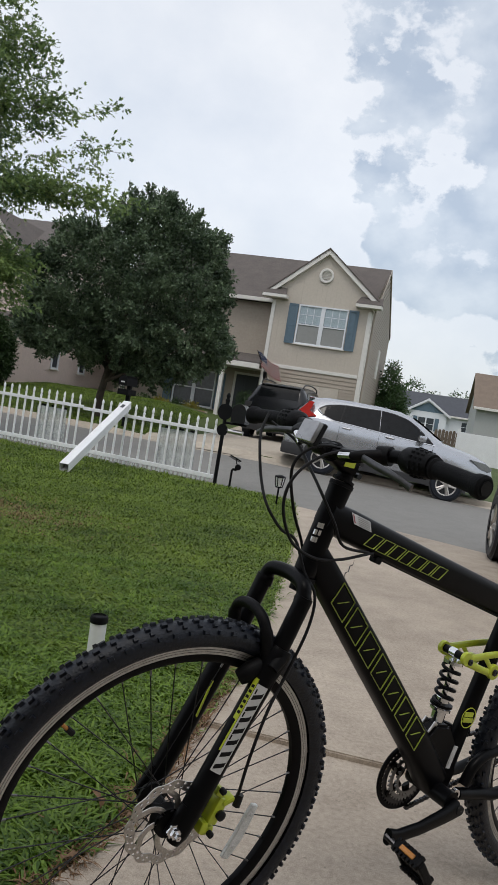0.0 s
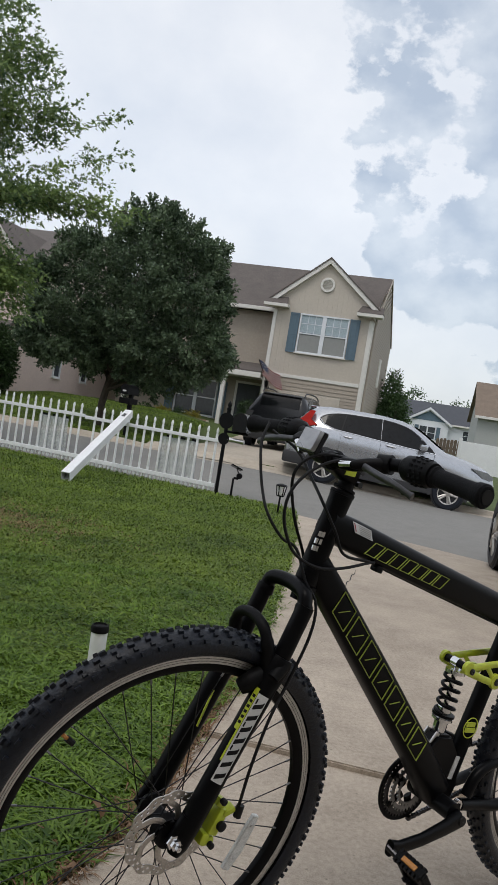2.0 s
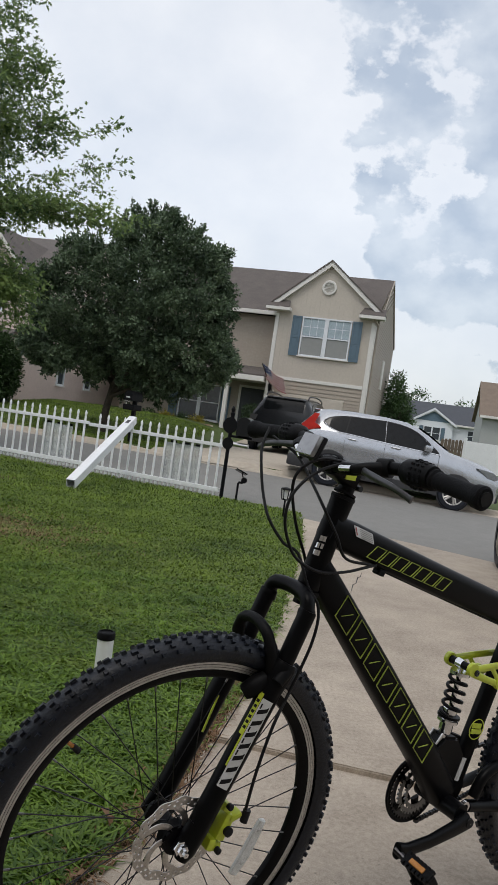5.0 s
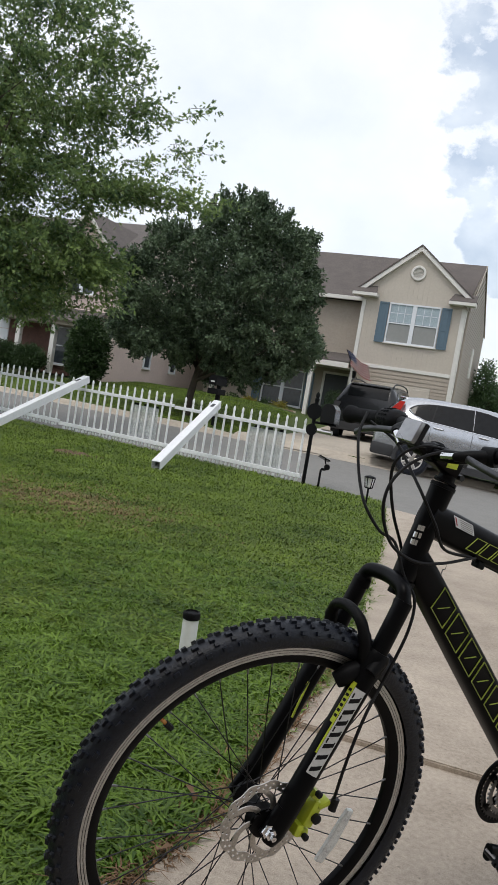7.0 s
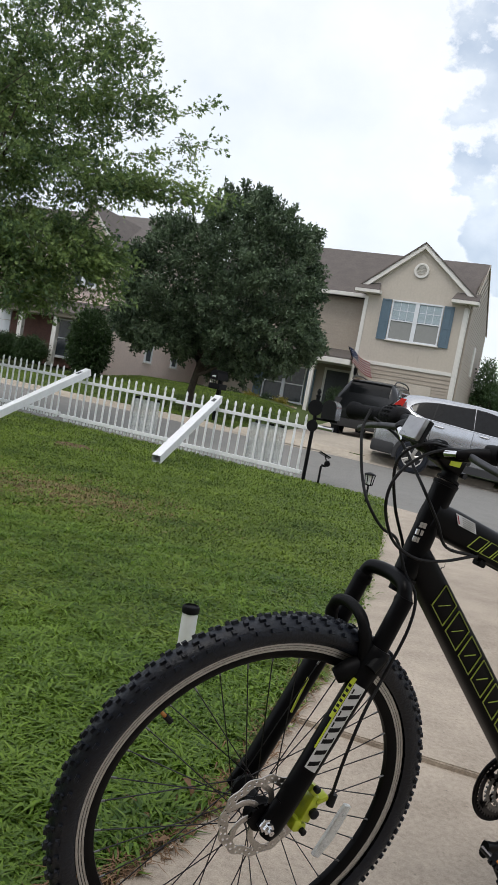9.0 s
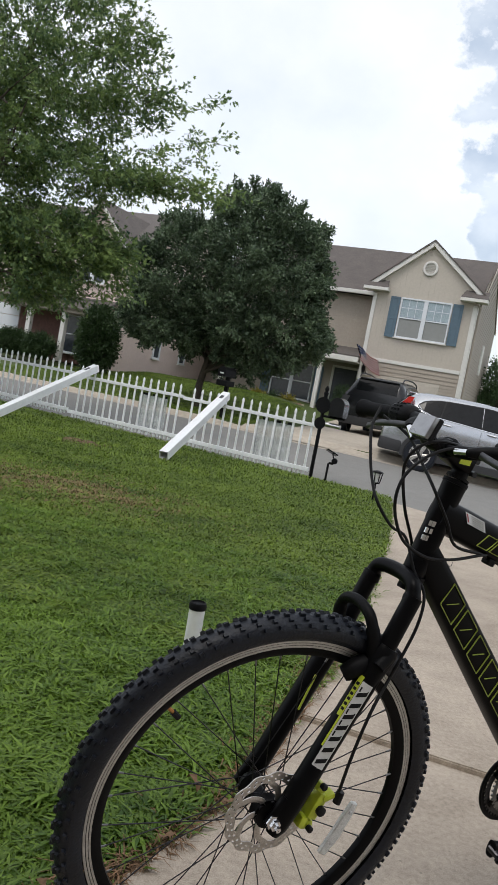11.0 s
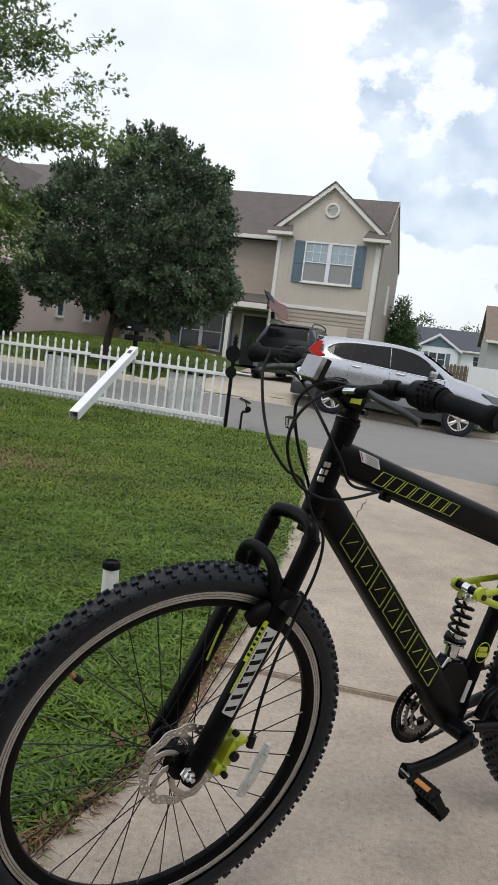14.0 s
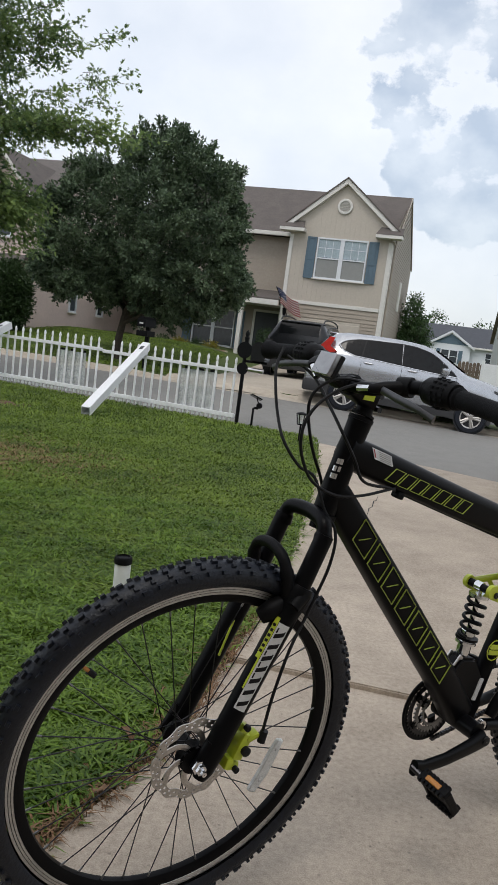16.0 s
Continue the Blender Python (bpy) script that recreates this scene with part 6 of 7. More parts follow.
def oval(bm, pts, deep, wide, n=20, p=3.2):
    """A frame tube in the plane of the bicycle: rounded-box section, deep in the plane, wide across it."""
    pts = [Vector(q) for q in pts]
    loops = []
    for i, q in enumerate(pts):
        t = (pts[min(i + 1, len(pts) - 1)] - pts[max(i - 1, 0)]).normalized()
        a = Vector((0, 1, 0))
        b = t.cross(a).normalized()
        l = []
        for j in range(n):
            k = 2 * math.pi * j / n
            c, s = math.cos(k), math.sin(k)
            l.append(q + a * wide[i] * math.copysign(abs(c) ** (2 / p), c) + b * deep[i] * math.copysign(abs(s) ** (2 / p), s))
        loops.append(l)
    return rings(bm, loops)


def build_wheel(name, centre, disc):
    Wm = part(name, lathe(BM(), [(0.026, -0.050), (0.019, -0.046), (0.026, -0.034), (0.028, -0.026), (0.017, -0.018), (0.016, 0.018), (0.028, 0.026), (0.026, 0.034), (0.012, 0.05)], "y", 20, caps=True), M["plastic"], BIKE, smooth=True, m=Matrix.Translation(centre))
    # tyre carcass
    prof = []
    for i in range(19):
        a = -0.75 * math.pi + 1.5 * math.pi * i / 18
        prof.append((0.3345 + 0.0245 * math.cos(a), 0.0255 * math.sin(a)))
    part("tyre", lathe(BM(), prof, "y", 96), M["rubber"], Wm, smooth=True)
    # knobs: two staggered rows on the crown, side blocks at the shoulder
    V, F = [], []

    def knob(ang, y, r, lu, ly, h, tilt, taper=0.82):
        c, s = math.cos(ang), math.sin(ang)
        rad, tan = Vector((c, 0, s)), Vector((-s, 0, c))
        side = Vector((0, 1, 0))
        nrm = (rad * math.cos(tilt) + side * math.sin(tilt))
        acr = (side * math.cos(tilt) - rad * math.sin(tilt))
        o = rad * r + side * y
        b = len(V)
        for hh, k in ((-0.004, 1.0), (h, taper)):
            for su, sy in ((-1, -1), (1, -1), (1, 1), (-1, 1)):
                V.append(o + nrm * hh + tan * (su * lu * k / 2) + acr * (sy * ly * k / 2))
        F.extend([(b, b + 1, b + 5, b + 4), (b + 1, b + 2, b + 6, b + 5), (b + 2, b + 3, b + 7, b + 6), (b + 3, b, b + 4, b + 7), (b + 4, b + 5, b + 6, b + 7)])
    n = 76
    for i in range(n):
        a = 2 * math.pi * i / n
        d = math.pi / n
        for sg in (-1, 1):
            knob(a + (0 if sg > 0 else d), sg * 0.0055, 0.3585, 0.0135 if i % 2 else 0.0105, 0.0082, 0.0052, sg * 0.2, 0.72)
            knob(a + d * 0.7, sg * 0.0148, 0.3545, 0.0095, 0.0072, 0.0052, sg * 0.62, 0.72)
            knob(a, sg * 0.0225, 0.3465, 0.0125 if i % 2 else 0.009, 0.0082, 0.0050, sg * 1.12, 0.72)
    tr = raw("tread", V, F, M["rubber"], Wm)
    tagged(tr, kind="stuff")
    # rim: black box section with machined brake tracks
    part("rim", lathe(BM(), [(0.316, -0.0115), (0.301, -0.0125), (0.292, -0.011), (0.284, -0.006), (0.2825, 0.0), (0.284, 0.006), (0.292, 0.011), (0.301, 0.0125), (0.316, 0.0115)], "y", 96), M["frame"], Wm, smooth=True)
    for sg in (-1, 1):
        for r0, r1 in ((0.3015, 0.3055), (0.3062, 0.3100), (0.3107, 0.3155)):
            bm = lathe(BM(), [(r0, sg * 0.0125), (r0 + 0.0004, sg * 0.0134), (r1 - 0.0004, sg * 0.0134), (r1, sg * 0.0125)], "y", 96)
            part("brake_track", bm, M["rim"], Wm, "machined silver rim wall", smooth=True)
    # spokes, crossed three times
    sp = None
    for i in range(36):
        side = 1 if i % 2 else -1
        lead = 1 if (i // 2) % 2 else -1
        a = 2 * math.pi * i / 36 + radians(6.1)
        h = a + lead * 1.25
        p0 = Vector((0.024 * math.cos(h), side * 0.027, 0.024 * math.sin(h)))
        p1 = Vector((0.284 * math.cos(a), side * 0.003, 0.284 * math.sin(a)))
        bm = BM()
        tube(bm, [p0, p1], 0.00115, 5)
        s = part("spoke", bm, M["steel"], Wm, smooth=True)
        bm = BM()
        d = (p1 - p0).normalized()
        tube(bm, [p1 - d * 0.011, p1], 0.0019, 6)
        part("nipple", bm, M["nipple"], Wm)
    if disc:
        # wave rotor: two notched bands joined by webs, on a spider of curved arms
        bm = BM()
        n = 96
        y0, y1 = -0.0435, -0.0415

        def ringpt(k, r, y):
            a = 2 * math.pi * k / n
            return Vector((r * math.cos(a), y, r * math.sin(a)))

        def cell(k, r00, r01, r10, r11):
            q = [ringpt(k, r00, y0), ringpt(k + 1, r01, y0), ringpt(k + 1, r11, y0), ringpt(k, r10, y0)]
            w = [v + Vector((0, y1 - y0, 0)) for v in q]
            A = [bm.verts.new(v) for v in q]
            Bq = [bm.verts.new(v) for v in w]
            bm.faces.new(A)
            bm.faces.new(list(reversed(Bq)))
            for i in range(4):
                j = (i + 1) % 4
                bm.faces.new((A[j], A[i], Bq[i], Bq[j]))
        wo = lambda k: 0.0800 + 0.0022 * math.cos(2 * math.pi * k / n * 12)
        wi = lambda k: 0.0630 + 0.0022 * math.cos(2 * math.pi * k / n * 12 + 0.8)
        for k in range(n):
            bands = [(wi(k), wi(k + 1), 0.0665, 0.0665), (0.0700, 0.0700, 0.0735, 0.0735), (0.0770, 0.0770, wo(k), wo(k + 1))]
            for b in bands:
                cell(k, *b)
            if k % 3 != 0:
                cell(k, 0.0665, 0.0665, 0.0700, 0.0700)
            if (k + 1) % 3 != 0:
                cell(k, 0.0735, 0.0735, 0.0770, 0.0770)
        part("brake_rotor", bm, M["rotor"], Wm, "perforated wave brake rotor")
        for i in range(6):
            bm = BM()
            a = i * math.pi / 3
            pts = [Vector((r * math.cos(a + t), -0.0425, r * math.sin(a + t))) for r, t in ((0.02, 0), (0.034, 0.15), (0.05, 0.42), (0.0645, 0.75))]
            tube(bm, spline(pts, 3), [0.006] * 9 + [0.0045], 6, 0.35)
            part("rotor_arm", bm, M["rotor"], Wm)
        bm = BM()
        lathe(bm, [(0.012, -0.0445), (0.026, -0.0445), (0.027, -0.041), (0.012, -0.041)], "y", 24)
        part("rotor_hub", bm, M["plastic"], Wm)
        bm = BM()
        for i in range(6):
            a = i * math.pi / 3 + 0.4
            lathe(bm, [(0.0045, -0.0445), (0.0045, -0.048), (0.001, -0.0485)], "y", 8, (0.021 * math.cos(a), 0, 0.021 * math.sin(a)))
        part("rotor_bolt", bm, M["ink"], Wm)
    return Wm


fw = build_wheel("front_wheel", P(-0.004, 0.371, 0.003), True)
fw.matrix_basis = fw.matrix_basis @ pose(0, 0, 0, 4.0, 0, -1.0) @ Matrix.Diagonal((1.008, 1.0, 1.008, 1))
rw = build_wheel("rear_wheel", P(1.203, R_T, 0.028), False)

# front axle nut, valve, reflector in the spokes
bm = BM()
lathe(bm, [(0.001, -0.088), (0.005, -0.088), (0.0055, -0.078), (0.010, -0.078), (0.010, -0.070), (0.014, -0.069), (0.014, -0.066)], "y", 6)
part("axle_nut", bm, M["chrome"], fw)
bm = BM()
a = math.radians(139.5)
tube(bm, [(0.286 * math.cos(a), 0, 0.286 * math.sin(a)), (0.268 * math.cos(a), 0, 0.268 * math.sin(a))], 0.0035, 8)
part("valve", bm, M["amber"], fw, "brass valve stem")
bm = BM()
tube(bm, [(0.268 * math.cos(a), 0, 0.268 * math.sin(a)), (0.252 * math.cos(a), 0, 0.252 * math.sin(a))], 0.0055, 8)
part("valve_cap", bm, M["ink"], fw)
bm = BM()
prism(bm, [(0.152, -0.120), (0.168, -0.127), (0.190, -0.090), (0.204, -0.045), (0.210, -0.018), (0.196, -0.014), (0.184, -0.040), (0.170, -0.078)], 0.010, Matrix.Translation((0, -0.018, 0)))
bmesh.ops.bevel(bm, geom=bm.edges[:], offset=0.002, segments=1, affect="EDGES")
rf = part("spoke_reflector", bm, M["clear"], fw, "clear plastic spoke reflector")
for q in ((0.172, -0.098), (0.196, -0.034)):
    bm = BM()
    lathe(bm, [(0.004, -0.024), (0.003, -0.026), (0.001, -0.026)], "y", 8, (q[0], 0, q[1]))
    part("clip", bm, M["white_decal"], rf)


# ---- fork ----
LEG0, LEG1, LEG2 = (0.008, 0.357), (0.152, 0.690), (0.183, 0.785)


def leg_pt(t, v):
    return P(LEG0[0] + (LEG1[0] - LEG0[0]) * t, LEG0[1] + (LEG1[1] - LEG0[1]) * t, v)


for sg in (1, -1):
    v = sg * 0.064
    bm = BM()
    tube(bm, [leg_pt(-0.05, v), leg_pt(0.0, v), leg_pt(0.1, v), leg_pt(0.35, v), leg_pt(0.85, v), leg_pt(0.97, v), leg_pt(1.0, v)], [0.012, 0.0185, 0.0205, 0.0205, 0.0210, 0.0250, 0.0215], 18)
    low = part("fork_lower", bm, M["frame"], BIKE, smooth=True)
    bm = BM()
    tube(bm, [leg_pt(0.96, v), P(*LEG2, v)], 0.0165, 16)
    part("stanchion", bm, M["frame"], BIKE, smooth=True)
    bm = BM()
    oval(bm, [P(0.024, 0.402, v), P(0.006, 0.372, v), P(-0.014, 0.356, v)], [0.020, 0.019, 0.010], [0.012, 0.009, 0.007], 14)
    part("dropout", bm, M["frame"], low, smooth=True)
    bm = BM()
    tube(bm, [leg_pt(0.965, v) + Vector((0.0, -sg * 0.012, 0)), leg_pt(0.905, v) + Vector((-0.012, -sg * 0.018, 0))], [0.014, 0.012], 10)
    part("brake_boss", bm, M["plastic"], low, smooth=True)
bm = BM()
oval_pts = [P(0.180, 0.768, 0.062), P(0.183, 0.793, 0.059), P(0.186, 0.806, 0.044), P(0.190, 0.810, 0.0), P(0.186, 0.806, -0.044), P(0.183, 0.793, -0.059), P(0.180, 0.768, -0.062)]
tube(bm, spline(oval_pts, 5), [0.0165] * 4 + [0.0140] * 23 + [0.0165] * 4, 14)
part("fork_crown", bm, M["frame"], BIKE, smooth=True)
bm = BM()
tube(bm, spline([leg_pt(0.93, 0.060) + Vector((-0.012, 0, 0)), P(0.120, 0.715, 0.054), P(0.116, 0.740, 0.036), P(0.115, 0.749, 0.0), P(0.116, 0.740, -0.036), P(0.120, 0.715, -0.054), leg_pt(0.93, -0.060) + Vector((-0.012, 0, 0))], 5), [0.0125] * 6 + [0.0105] * 19 + [0.0125] * 6, 12)
part("fork_brace", bm, M["plastic"], BIKE, smooth=True)
bm = BM()
tube(bm, spline([P(0.124, 0.655, 0.054), P(0.100, 0.640, 0.050), P(0.086, 0.628, 0.044)], 3), [0.016, 0.018, 0.019, 0.018, 0.017, 0.016, 0.014], 12)
part("brace_foot", bm, M["plastic"], BIKE, smooth=True)
# white and lime panel on the left leg, lettering as plain slanted bars


def leg_patch(t0, t1, a0, a1, r, material, name, parent, n=5, skew=0.0, label=""):
    """A patch that follows the round of the left leg: t along it, a round it in degrees from its outer side."""
    ax = (leg_pt(1, 0) - leg_pt(0, 0)).normalized()
    out = Vector((0, -1, 0))
    fr = ax.cross(out).normalized()
    bm = BM()
    g = []
    for i in range(n + 1):
        a = radians(a0 + (a1 - a0) * i / n)
        k = skew * (i / n - 0.5)
        g.append([bm.verts.new(leg_pt(t + k, 0.064) + (out * math.cos(a) + fr * math.sin(a)) * r) for t in (t0, t1)])
    for a, b in zip(g, g[1:]):
        bm.faces.new((a[0], a[1], b[1], b[0]))
    return part(name, bm, material, parent, label, smooth=True)


LOW = [o for o in BIKE.children if o.name.startswith("fork_lower")][0]
pan = leg_patch(0.34, 0.80, -56, 2, 0.0216, M["white_decal"], "fork_decal", LOW, label="white panel with dark slanted bars")
for i in range(7):
    t = 0.365 + i * 0.061
    leg_patch(t, t + 0.024, -48, -4, 0.0220, M["ink"], "bar", pan, skew=0.03)
    if i in (2, 3, 4, 6):
        leg_patch(t + 0.018, t + 0.044, -48, -41, 0.0220, M["ink"], "bar", pan)
        leg_patch(t + 0.018, t + 0.040, -11, -4, 0.0220, M["ink"], "bar", pan)
leg_patch(0.60, 0.82, -84, -58, 0.0216, M["lime"], "lime_stripe", LOW, label="lime stripe")
leg_patch(0.44, 0.60, -66, -57, 0.0219, M["lime"], "lime_stripe", LOW, label="lime stripe")
for i in range(6):
    leg_patch(0.63 + i * 0.028, 0.645 + i * 0.028, -80, -63, 0.0220, M["ink"], "bar", LOW)
bm = BM()
tube(bm, spline([P(0.088, 0.585, -0.036), P(0.076, 0.545, -0.036), P(0.068, 0.515, -0.037)], 4), 0.0022, 6)
part("lime_stripe", bm, M["lime"], BIKE, "thin lime stripe on the far leg")

# ---- brake caliper ----
cal = BM()
box(cal, (0.021, 0.030, 0.050), (0, 0, 0), pose(0.078, -0.060, 0.390, 0, 22, 0), bevel=0.005)
CAL = part("brake_caliper", cal, M["lime"], BIKE, "lime cast disc brake caliper", smooth=True)
for (u, w, v, sx, sz, ry) in ((0.066, 0.353, 0.058, 0.026, 0.016, 0), (0.080, 0.423, 0.060, 0.020, 0.016, 30), (0.096, 0.408, 0.066, 0.026, 0.011, -20), (0.054, 0.362, 0.064, 0.016, 0.022, 15)):
    bm = BM()
    box(bm, (sx, 0.024, sz), (0, 0, 0), pose(u, -v, w, 0, ry, 0), bevel=0.005)
    part("lug", bm, M["lime"], CAL, smooth=True)
for (u, w, r) in ((0.082, 0.385, 0.009), (0.077, 0.432, 0.006), (0.067, 0.352, 0.006)):
    bm = BM()
    lathe(bm, [(r, -0.074), (r, -0.082), (r * 0.6, -0.084), (0.001, -0.084)], "y", 14, (u, 0, w))
    part("adjuster", bm, M["ink"], CAL, smooth=True)
bm = BM()
tube(bm, [P(0.112, 0.398, 0.078), P(0.116, 0.420, 0.078)], 0.0075, 10)
part("cable_end", bm, M["ink"], CAL, smooth=True)

# ---- frame ----
FR = part("main_frame", oval(BM(), [P(0.235, 0.852), P(0.266, 0.816), P(0.448, 0.625), P(0.638, 0.424), P(0.728, 0.318)], [0.027, 0.0310, 0.0355, 0.0365, 0.037], [0.024, 0.026, 0.027, 0.030, 0.034], 28), M["frame"], BIKE, "matte black down tube", smooth=True)
bm = BM()
oval(bm, [P(0.245, 0.930), P(0.300, 0.912), P(0.560, 0.832), P(0.823, 0.755), P(0.975, 0.705)], [0.029, 0.0330, 0.0342, 0.0335, 0.029], [0.024, 0.027, 0.027, 0.026, 0.022], 28)
part("top_tube", bm, M["frame"], FR, smooth=True)
bm = BM()
tube(bm, [P(0.224, 0.808), P(0.232, 0.835), P(0.262, 0.955), P(0.270, 0.985)], [0.0225, 0.024, 0.0225, 0.0235], 20)
part("head_tube", bm, M["frame"], FR, smooth=True)
for w0, w1, r in ((0.985, 0.992, 0.0245), (0.995, 1.000, 0.0225)):
    bm = BM()
    u0 = 0.270 + (w0 - 0.985) * 0.25
    part("headset_ring", tube(bm, [P(u0, w0), P(u0 + 0.002, w1)], r, 20) or bm, M["plastic"], FR, smooth=True)
bm = BM()
tube(bm, [P(0.2215, 0.797), P(0.2235, 0.806)], 0.0255, 20)
part("headset_cup", bm, M["plastic"], FR, smooth=True)
bm = BM()
tube(bm, [P(0.215, 0.775), P(0.2215, 0.800)], 0.017, 14)
part("steerer", bm, M["frame"], FR, smooth=True)
# silver badge on the head tube: small bright squares in two columns
for w, a0, a1 in ((0.909, 196, 226), (0.895, 190, 208), (0.895, 214, 226), (0.881, 190, 222)):
    bm = BM()
    u = 0.232 + (w - 0.835) * 0.25
    low, high = [], []
    for k in range(5):
        q = radians(a0 + (a1 - a0) * k / 4)
        o = Vector((math.cos(q), math.sin(q), 0)) * 0.0252
        low.append(bm.verts.new(P(u, w) + o + Vector((-0.001, 0, -0.0055))))
        high.append(bm.verts.new(P(u, w) + o + Vector((0.001, 0, 0.0045))))
    for k in range(4):
        bm.faces.new((low[k], low[k + 1], high[k + 1], high[k]))
    part("head_badge", bm, M["chrome"], FR, "bright silver badge square", smooth=True)


def side_bars(name, a, b, height, glyphs, v0, v1, t, parent, material, lean=0.28):
    """Outlined slanted strokes along a tube's side: a, b the ends of the row's middle line as (u, w)."""
    a, b = Vector((a[0], a[1])), Vector((b[0], b[1]))
    d = (b - a).normalized()
    n = Vector((-d.y, d.x))
    L = (b - a).length
    n_g = len(glyphs)
    for i, strokes in enumerate(glyphs):
        bm = BM()
        w = L / n_g
        v = v0 + (v1 - v0) * i / max(1, n_g - 1)
        for x0, y0, x1, y1 in strokes:
            p = [a + d * (w * (i + 0.08 + 0.80 * x) + lean * height * (y - 0.5)) + n * (height * (y - 0.5)) for x, y in ((x0, y0), (x1, y1))]
            e = (p[1] - p[0]).normalized()
            m = Vector((-e.y, e.x)) * t / 2
            e = e * t / 2
            q = [p[0] - e - m, p[1] + e - m, p[1] + e + m, p[0] - e + m]
            lo = [bm.verts.new(P(c.x, c.y, v - 0.002)) for c in q]
            hi = [bm.verts.new(P(c.x, c.y, v + 0.0006)) for c in q]
            bm.faces.new(hi)
            for k in range(4):
                bm.faces.new((lo[k], lo[(k + 1) % 4], hi[(k + 1) % 4], hi[k]))
        part(name, bm, material, parent, "lime outlined slanted stroke")


# plain strokes in place of the maker's lettering
box_a = [(0, 0, 1, 0), (1, 0, 1, 1), (1, 1, 0, 1), (0, 1, 0, 0)]
box_b = box_a + [(0.28, 0.25, 0.72, 0.75)]
side_bars("frame_stroke", (0.292, 0.784), (0.632, 0.430), 0.045, [box_b] * 7, 0.0272, 0.0318, 0.0010, FR, M["decal"], -0.3)
side_bars("tube_stroke", (0.345, 0.891), (0.590, 0.819), 0.028, [box_a] * 7, 0.0280, 0.0280, 0.0012, FR, M["decal"], 0.6)
# warning label near the head tube
bm = BM()
lab = [(0.291, 0.941), (0.344, 0.925), (0.348, 0.905), (0.297, 0.920)]
bm.faces.new([bm.verts.new(P(u, w, v)) for (u, w), v in zip(lab, (0.0236, 0.0236, 0.0292, 0.0292))])
LB = part("warning_label", bm, M["white_decal"], FR, "white warning label with grey bars")
for i in range(5):
    k = 0.12 + i * 0.18
    bm = BM()
    q = []
    for s, kk in ((0.28, k), (0.93, k), (0.93, k + 0.07), (0.28, k + 0.07)):
        t = Vector(lab[0]).lerp(Vector(lab[1]), s)
        lo_ = Vector(lab[3]).lerp(Vector(lab[2]), s)
        c = t.lerp(lo_, kk)
        q.append(bm.verts.new(P(c.x, c.y, 0.0236 + 0.0056 * kk + 0.0008)))
    bm.faces.new(q)
    part("bar", bm, M["asphalt"], LB)
bm = BM()
q = [Vector(lab[0]).lerp(Vector(lab[1]), 0.04).lerp(Vector(lab[3]).lerp(Vector(lab[2]), 0.04), 0.12), Vector(lab[0]).lerp(Vector(lab[1]), 0.10).lerp(Vector(lab[3]).lerp(Vector(lab[2]), 0.10), 0.12), Vector(lab[0]).lerp(Vector(lab[1]), 0.10).lerp(Vector(lab[3]).lerp(Vector(lab[2]), 0.10), 0.85), Vector(lab[0]).lerp(Vector(lab[1]), 0.04).lerp(Vector(lab[3]).lerp(Vector(lab[2]), 0.04), 0.85)]
bm.faces.new([bm.verts.new(P(c.x, c.y, 0.0244 + 0.0056 * k)) for c, k in zip(q, (0.12, 0.12, 0.85, 0.85))])
part("bar", bm, M["red_ink"], LB)
# seat tube, brackets
bm = BM()
tube(bm, [P(0.772, 0.310), P(0.802, 0.434), P(0.858, 0.630), P(0.890, 0.745)], [0.019, 0.020, 0.0195, 0.019], 16)
part("seat_tube", bm, M["frame"], FR, smooth=True)
bm = BM()
prism(bm, [(0.655, 0.430), (0.690, 0.462), (0.735, 0.455), (0.775, 0.400), (0.790, 0.330), (0.770, 0.285), (0.720, 0.290)], 0.046)
bmesh.ops.bevel(bm, geom=bm.edges[:], offset=0.006, segments=2, affect="EDGES")
part("bottom_bracket_plate", bm, M["frame"], FR, smooth=True)
bm = BM()
tube(bm, [P(0.725, 0.302, 0.075), P(0.725, 0.302, -0.05)], 0.022, 20)
part("bottom_bracket", bm, M["frame"], FR, smooth=True)
# round lime maker's mark as plain rings and bars
bm = BM()
for r0, r1 in ((0.0235, 0.0255),):
    lathe(bm, [(r0, -0.0215), (r0, -0.0225), (r1, -0.0225), (r1, -0.0215)], "y", 28, P(0.792, 0.470))
mk = part("round_mark", bm, M["lime"], FR, "round lime emblem with bars")
for dz, w in ((0.008, 0.030), (-0.006, 0.034)):
    bm = BM()
    box(bm, (w, 0.003, 0.011), (0, 0, 0), pose(0.792, -0.0215, 0.470 + dz, 0, 8, 0))
    part("bar", bm, M["lime"], mk)
bm = BM()
box(bm, (0.012, 0.003, 0.055), (0, 0, 0), pose(0.760, -0.0245, 0.377, 0, 15, 0))
part("frame_label", bm, M["white_decal"], FR, "small white strip label")

# ---- shock and linkage ----
sh0, sh1 = P(0.722, 0.618), P(0.706, 0.440)
ax = (sh1 - sh0).normalized()
bm = BM()
tube(bm, [sh0 + ax * 0.10, sh0 + ax * 0.150, sh0 + ax * 0.178], [0.0160, 0.0160, 0.010], 16)
SH = part("shock", bm, M["chrome"], BIKE, "coil-over rear shock with black spring", smooth=True)
bm = BM()
sx = ax.cross(Vector((0, 1, 0))).normalized()
pts = []
for i in range(86):
    k = i / 85
    a = 2 * math.pi * 4.6 * k
    pts.append(sh0 + ax * (0.020 + 0.094 * k) + (sx * math.cos(a) + Vector((0, 1, 0)) * math.sin(a)) * 0.0205)
tube(bm, pts, 0.0042, 8)
